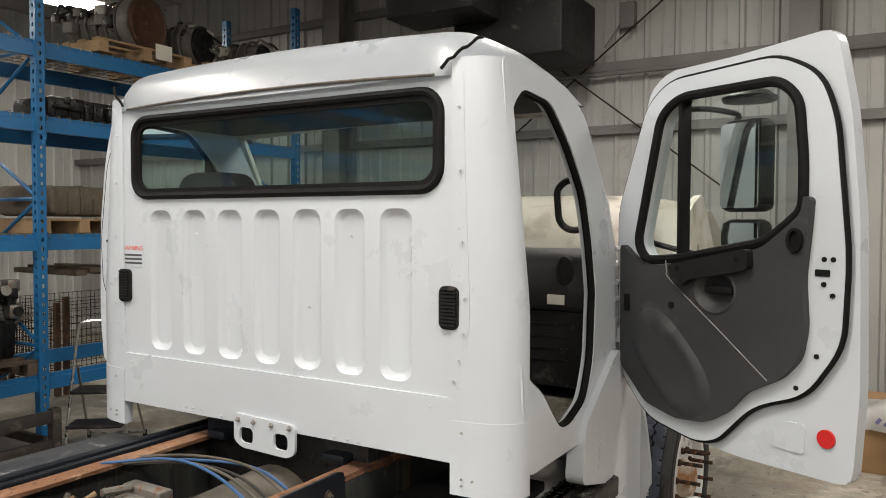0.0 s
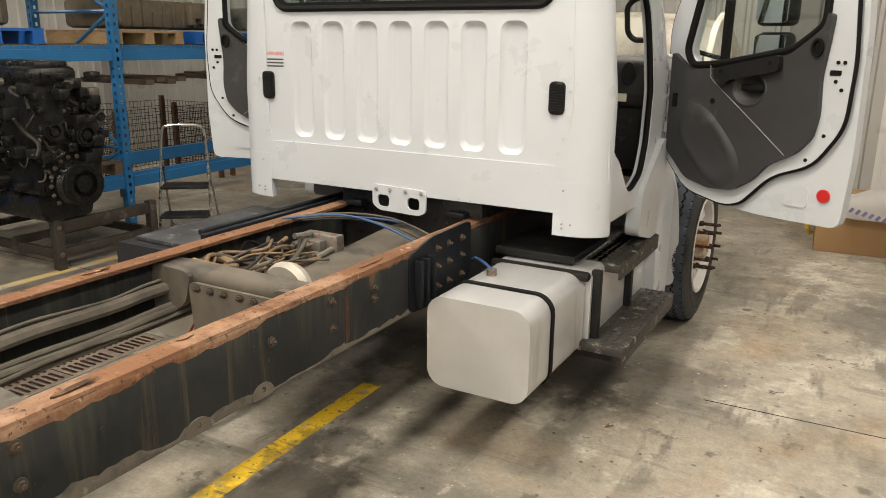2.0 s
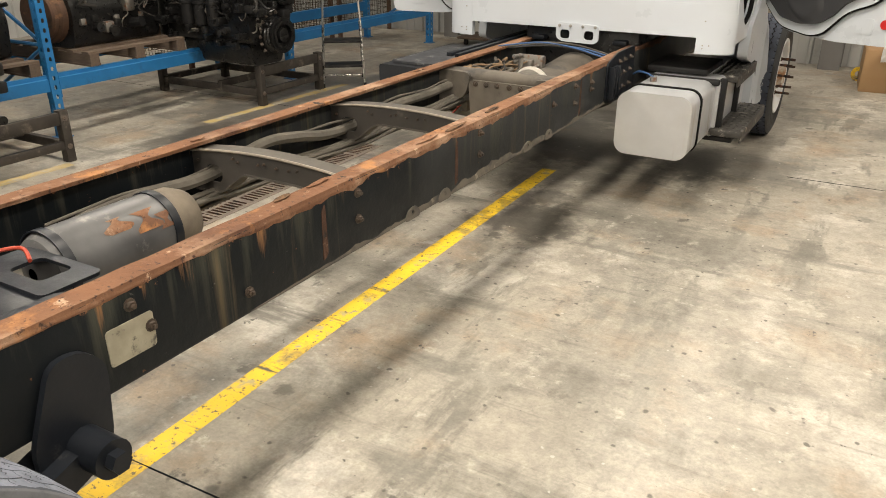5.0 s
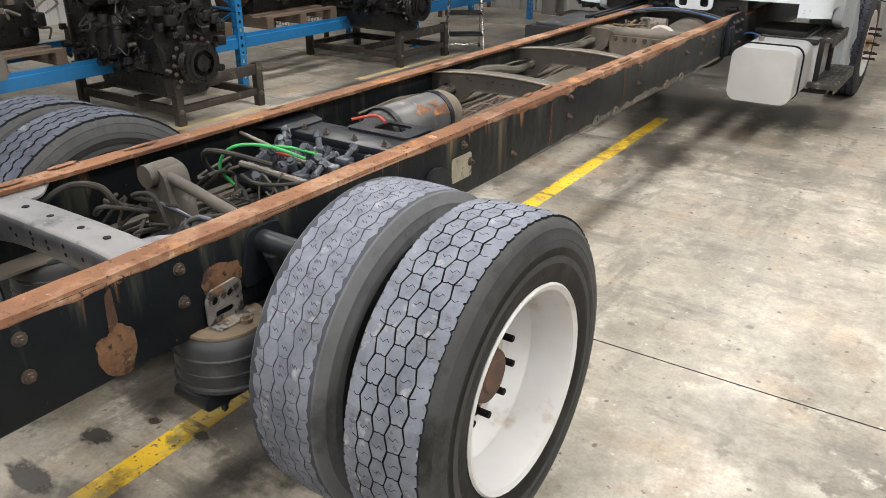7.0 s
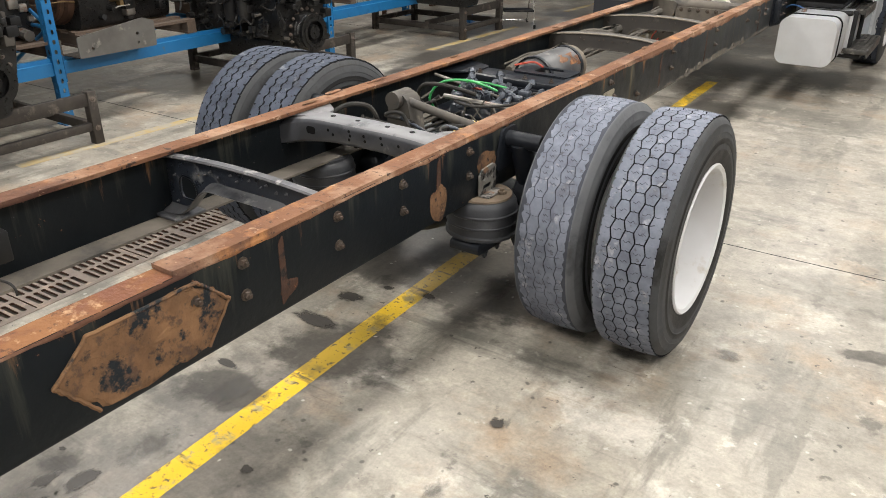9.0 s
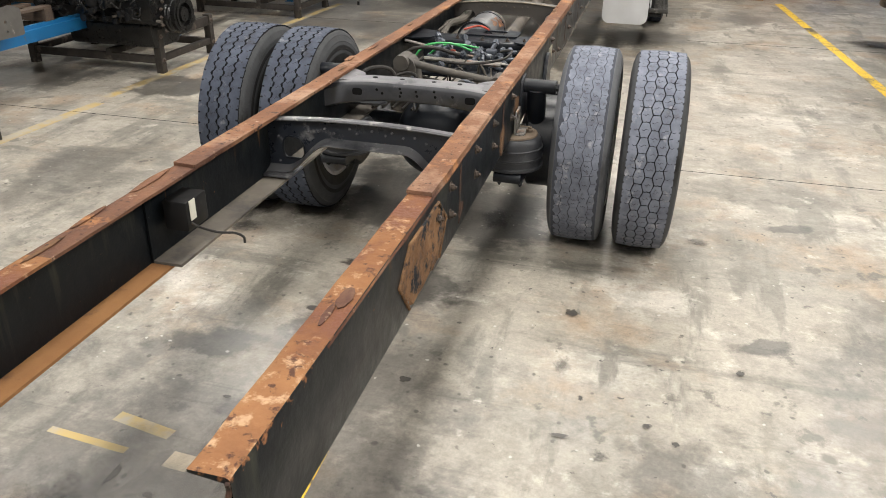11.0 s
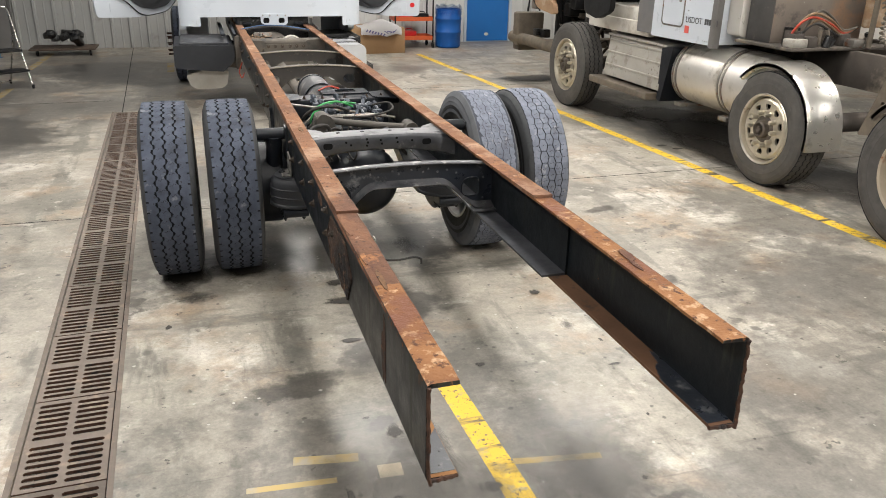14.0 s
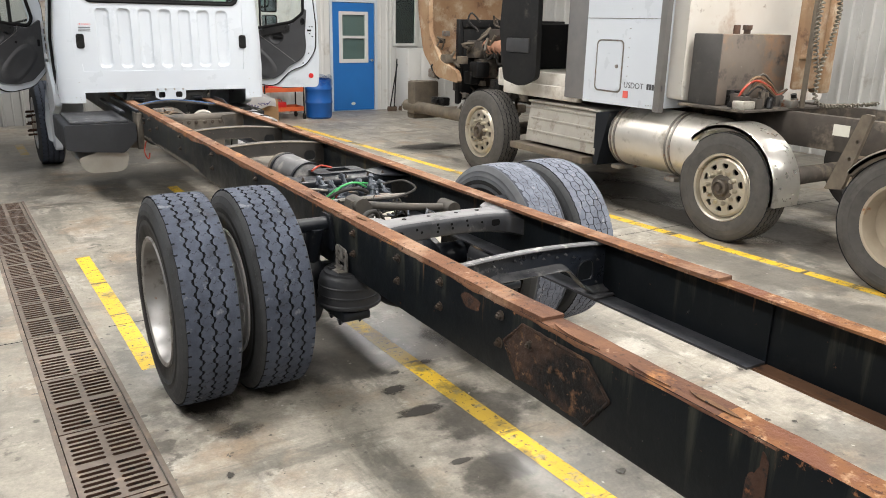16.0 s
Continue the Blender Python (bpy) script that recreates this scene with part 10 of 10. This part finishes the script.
for y in (4.28, 4.33, 4.98, 5.03):
    bm = B()
    lathe(bm, [(y, 0.290), (y, 0.298), (y + 0.02, 0.298), (y + 0.02, 0.290)], (3.76, 0, 0.715), "y", 40, loop=True)
    part("strap", bm, M_steel, tk, "dark tank strap")
bm = B()
for y in (4.3, 5.0):
    box(bm, 3.55, 3.95, y - 0.04, y + 0.08, 0.39, 0.43, 0.01)
part("cradle", bm, M_steel, tk)


M_fender = surface("dented_bright_aluminium", (0.80, 0.785, 0.75), (0.66, 0.64, 0.59), 4, 0.26, 0.8, bump=0.004, bscale=6, spots=[((0.36, 0.33, 0.28), 7, 0.66, 0.08, 0.6)])


def fender(y, a0, a1, r, x0, x1, material, label):
    bm = B()
    n = 22
    rows = []
    for i in range(n + 1):
        a = radians(a0 + (a1 - a0) * i / n)
        c, s = math.cos(a), math.sin(a)
        rows.append([bm.verts.new((x, y + c * rr, 0.482 + s * rr)) for x, rr in ((x0 + 0.02, r - 0.05), (x0, r - 0.035), (x0, r - 0.01), (x0 + 0.03, r + 0.006), (x1, r + 0.006))])
    for a, b in zip(rows, rows[1:]):
        for i in range(4):
            bm.faces.new((a[i], a[i + 1], b[i + 1], b[i]))
    bmesh.ops.solidify(bm, geom=list(bm.faces), thickness=0.006)
    return part("fender", bm, material, semi, label)


fender(3.68, 44, 190, 0.515, 3.455, 3.77, M_fender, "bright dented aluminium fender")
fender(2.13, 36, 150, 0.55, 3.375, 3.72, surface("weathered_fender", (0.36, 0.33, 0.29), (0.27, 0.24, 0.2), 4, 0.55, 0.3), "weathered grey fender")
bm = B()
slab(bm, round_poly([(2.72, 0.62), (2.86, 0.60), (2.66, 1.18), (2.58, 1.18)], 0.02), [ring_of(2.70, 0.85, 0.015), ring_of(2.66, 0.98, 0.015)], "x", 3.60, 3.64)
part("mud_flap_bracket", bm, M_beige, semi, "tan bracket between the wheels")
bm = B()
box(bm, 3.63, 4.56, 3.98, 4.28, 1.105, 1.70, 0.012)
# the left side face takes a darker colour than the rest
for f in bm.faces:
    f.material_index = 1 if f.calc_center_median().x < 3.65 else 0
hyd = part("oil_reservoir", bm, [surface("grey_brown_tank", (0.20, 0.165, 0.135), (0.13, 0.108, 0.09), 2.4, 0.6, bump=0.002, spots=[((0.30, 0.17, 0.09), 2.2, 0.60, 0.08, 0.8), ((0.06, 0.052, 0.046), 5, 0.62, 0.06, 0.7), ((0.30, 0.27, 0.23), 12, 0.68, 0.04, 0.7)]), surface("scuffed_dark_side", (0.035, 0.033, 0.032), (0.06, 0.056, 0.052), 5, 0.5, spots=[((0.14, 0.125, 0.11), 9, 0.66, 0.06, 0.7)])], semi, "grey-brown steel oil reservoir with a darker left side")
bm = B()
for x in (3.98, 4.12):
    cyl(bm, (x, 4.12, 1.70), (x, 4.12, 1.74), 0.030, seg=14)
    cyl(bm, (x, 4.12, 1.735), (x, 4.12, 1.775), 0.042 if x > 4.0 else 0.03, seg=14)
part("cap", bm, M_hub, hyd, "dark filler caps")
bm = B()
box(bm, 3.56, 4.62, 3.62, 4.32, 1.082, 1.104, 0.004)
part("catwalk", bm, M_frame2, semi, "dirty deck plate behind the sleeper")
bm = B()
box(bm, 4.36, 4.70, 3.74, 3.80, 1.24, 3.2, 0.02)
box(bm, 4.70, 4.82, 3.70, 3.84, 1.20, 3.2, 0.02)
for z in (1.5, 2.1, 2.7):
    box(bm, 4.37, 4.70, 3.715, 3.745, z, z + 0.04, 0.006)
part("headache_panel", bm, M_tan_hood, semi, "rusty tan upright panel behind the sleeper")
bm = B()
cyl(bm, (4.29, 3.60, 1.10), (4.29, 3.60, 3.2), 0.022, seg=10)
part("pole", bm, M_beige, semi, "tan upright pole")


def coil(pts, material, label):
    """A hose wound like a spring along a line of points."""
    line = spline(pts, 40)
    bm = B()
    wound, run = [], 0.0
    for a, b in zip(line, line[1:]):
        d = b - a
        run += d.length
        u, v = frame_of(d)
        turn = run / 0.036 * 2 * math.pi
        wound.append(a + (u * math.cos(turn) + v * math.sin(turn)) * 0.016)
    tube(bm, wound, 0.0085, 6, smooth=False)
    part("coiled_hose", bm, material, semi, label)


M_coil = surface("faded_coil_hose", (0.20, 0.18, 0.14), (0.09, 0.08, 0.065), 9, 0.6)
coil([(4.30, 3.50, 2.45), (4.36, 3.50, 2.10), (4.44, 3.49, 1.95), (4.42, 3.49, 1.75), (4.32, 3.50, 1.45), (4.29, 3.49, 1.20), (4.36, 3.45, 1.13), (4.60, 3.42, 1.125), (5.1, 3.40, 1.125)], M_coil, "hanging faded coiled hose")
coil([(4.28, 3.50, 2.45), (4.24, 3.50, 2.10), (4.18, 3.49, 1.85), (4.20, 3.49, 1.60), (4.27, 3.50, 1.42)], M_coil, "hanging faded coiled hose")
for k, (m, dz) in enumerate(((M_hose_red, 0.0), (M_tan, 0.03), (M_hose, -0.05), (M_tan, -0.02), (M_loom, 0.05))):
    bm = B()
    tube(bm, [(3.66 + 0.03 * k, 3.80, 1.13), (3.70 + 0.03 * k, 3.76, 1.26 + dz), (3.82 + 0.02 * k, 3.74, 1.33 + dz), (4.02, 3.74, 1.27 + dz), (4.18, 3.78, 1.20 + dz * 0.5), (4.34, 3.80, 1.24)], 0.010, 8)
    part("hose", bm, m, semi, "loose hoses behind the sleeper")
rr = random.Random(9)
for k in range(26):
    bm = B()
    w = rr.uniform(0.02, 0.055)
    x, y, z = rr.uniform(3.66, 4.55), rr.uniform(3.66, 3.95), 1.104
    if k % 3:
        box(bm, x - w, x + w, y - w, y + w, z, z + w * rr.uniform(1.0, 3.0), 0.006)
    else:
        cyl(bm, (x, y, z), (x + rr.uniform(-0.04, 0.04), y, z + rr.uniform(0.06, 0.16)), w * 0.7, seg=10)
    part("fitting", bm, rr.choice((M_frame2, M_steel, M_engine, M_engine)), semi)
bm = B()
box(bm, 3.60, 3.78, 3.66, 3.78, 1.104, 1.17, 0.01)
part("valve_box", bm, M_alu_dirty, semi, "dirty aluminium valve box")
bm = B()
box(bm, 4.138, 4.142, 3.05, 3.19, 0.93, 1.02)
part("decal", bm, M_label, semi, "worn pale decal on the frame")
bm = B()
box(bm, 5.3, 7.0, 2.5, 3.4, 1.02, 1.06, 0.01)
box(bm, 6.0, 6.5, 2.7, 3.2, 1.06, 1.18, 0.03)
part("deck_plate", bm, M_beige, semi, "tan deck plate with loose parts")
# front end: engine, radiator frame, open hood, bumper
bm = B()
box(bm, 4.25, 5.1, 6.9, 8.2, 0.75, 1.45, 0.05)
eng2 = part("engine", bm, M_engine, semi, "dark engine under the open hood")
for k in range(20):
    bm = B()
    w = rr.uniform(0.04, 0.12)
    x, y, z = rr.uniform(3.85, 4.35), rr.uniform(7.0, 8.4), rr.uniform(0.75, 1.65)
    if k % 2:
        box(bm, x - w, x + w, y - w, y + w, z - w, z + w, 0.02)
    else:
        tube(bm, [(x, y, z), (x + 0.1, y + 0.1, z + 0.1), (x, y + 0.25, z + 0.05), (x + 0.1, y + 0.4, z - 0.1)], 0.02, 8)
    part("fitting", bm, rr.choice((M_engine, M_black, M_frame2)), eng2)
bm = B()
box(bm, 4.0, 4.3, 7.25, 7.55, 1.28, 1.52, 0.04)
part("air_cleaner", bm, M_red, eng2, "red engine part")
bm = B()
tube(bm, [(4.02, 7.3, 1.36), (3.95, 7.5, 1.44), (3.95, 7.75, 1.48), (4.0, 7.95, 1.46)], 0.075, 12)
for k in range(5):
    lathe(bm, [(7.42 + 0.1 * k, 0.078), (7.42 + 0.1 * k, 0.088), (7.45 + 0.1 * k, 0.088), (7.45 + 0.1 * k, 0.078)], (3.955, 0, 1.445), "y", 16, loop=True)
part("intake_hose", bm, surface("tan_rubber_hose", (0.42, 0.22, 0.14), (0.34, 0.17, 0.11), 6, 0.6), eng2, "tan ribbed intake hose")
for k in range(44):            # pipes, brackets and looms round the open engine
    bm = B()
    x, y, z = rr.uniform(3.55, 4.15), rr.uniform(7.25, 8.65), rr.uniform(0.62, 1.75)
    pts = [Vector((x, y, z))]
    for _ in range(4):
        pts.append(pts[-1] + Vector((rr.uniform(-0.08, 0.10), rr.uniform(-0.14, 0.14), rr.uniform(-0.16, 0.14))))
    if k % 3 == 0:
        w = rr.uniform(0.02, 0.06)
        box(bm, x - w, x + w, y - w * 1.4, y + w * 1.4, z - w, z + w, w * 0.3)
    else:
        tube(bm, pts, rr.choice((0.008, 0.012, 0.018)), 6, 4)
    part("fitting", bm, rr.choice((M_engine, M_steel, M_frame2, M_hose, M_beige)), eng2)
bm = B()
for x in (3.75, 5.45):
    box(bm, x - 0.03, x + 0.03, 8.20, 8.28, 0.7, 1.78, 0.01)
box(bm, 3.75, 5.45, 8.20, 8.28, 1.68, 1.78, 0.01)
box(bm, 3.8, 5.4, 8.22, 8.26, 0.75, 1.7, 0.01)
part("radiator", bm, M_black, semi, "black radiator and frame")
bm = B()
rows = []
for j, (y, z) in enumerate(((8.15, 1.02), (8.40, 1.12), (8.62, 1.30), (8.80, 1.65), (8.86, 2.1), (8.84, 2.6), (8.75, 3.0))):
    rows.append([bm.verts.new((3.55 + 2.0 * i / 12, y + 0.18 * math.sin(math.pi * i / 12) - 0.12 * (1 - abs(i - 6) / 6) * (j > 2), z + 0.03 * noise.noise(Vector((i, j, 2))))) for i in range(13)])
for a, b in zip(rows, rows[1:]):
    for i in range(12):
        bm.faces.new((a[i], a[i + 1], b[i + 1], b[i]))
bmesh.ops.solidify(bm, geom=list(bm.faces), thickness=0.02)
part("hood", bm, M_tan_hood, semi, "rusty tan hood swung open, seen inside", smooth=60)
bm = B()
slab(bm, round_poly([(7.85, 1.0), (8.4, 1.05), (8.75, 1.35), (8.9, 1.9), (8.9, 3.0), (8.65, 3.0), (8.6, 1.6), (8.3, 1.25), (7.9, 1.15)], 0.08), (), "x", 3.50, 3.56)
part("hood_side", bm, M_tan_hood, semi, "rusty tan hood side")
bm = B()
cyl(bm, (3.62, 7.55, 0.58), (3.50, 9.2, 0.60), 0.08, seg=12)
box(bm, 3.45, 3.85, 8.9, 9.1, 0.50, 0.95, 0.03)
box(bm, 3.5, 5.5, 9.0, 9.2, 0.42, 0.55, 0.03)
part("bumper", bm, M_beige, semi, "tan bent bumper and brackets")
bm = B()
box(bm, 3.75, 3.90, 6.55, 6.66, 0.45, 1.0, 0.02)
part("mud_flap", bm, M_black, semi)

# ---- cast drain grates, each a piece ----
def grate_mesh(length):
    bm = B()
    w = DRAIN_W - 0.010
    holes = []
    for k in range(14):
        v = 0.022 + 0.0385 * k + (0.030 if k > 6 else 0.0)
        for u in (0.022, w / 2 + 0.012):
            holes.append(rrect(u, u + w / 2 - 0.034, v, v + 0.0225, 0.007, 1))
    slab(bm, [(0, 0), (w, 0), (w, length), (0, length)], holes, "z", -0.014, -0.002)
    for f in bm.faces:             # slot walls and underside go dark brown: grime, and the slots' shade painted in
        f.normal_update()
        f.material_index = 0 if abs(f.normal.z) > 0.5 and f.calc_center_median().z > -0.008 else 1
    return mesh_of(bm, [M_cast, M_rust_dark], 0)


G_LEN = 0.61
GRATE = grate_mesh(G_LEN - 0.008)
drain = thing("drain_grates", pose(0, 0, 0), "row of rusty cast iron drain grates in the floor", "drain grate", kind="structure")
ang = math.degrees(math.atan(0.030))
y = DRAIN_Y0 + 0.01
while y + G_LEN < DRAIN_Y1 + 0.01:
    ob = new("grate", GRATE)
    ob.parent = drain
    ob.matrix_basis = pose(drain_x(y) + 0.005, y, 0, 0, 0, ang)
    y += G_LEN
for dx, nm in ((-0.022, "edge"), (DRAIN_W + 0.001, "edge")):
    bm = B()
    a, b = [(drain_x(q) + dx, q) for q in (DRAIN_Y0, DRAIN_Y1)]
    slab(bm, [a, (a[0] + 0.021, a[1]), (b[0] + 0.021, b[1]), b], (), "z", 0.0005, 0.003)
    part("frame_edge", bm, M_cast, drain, "rusty angle edge")
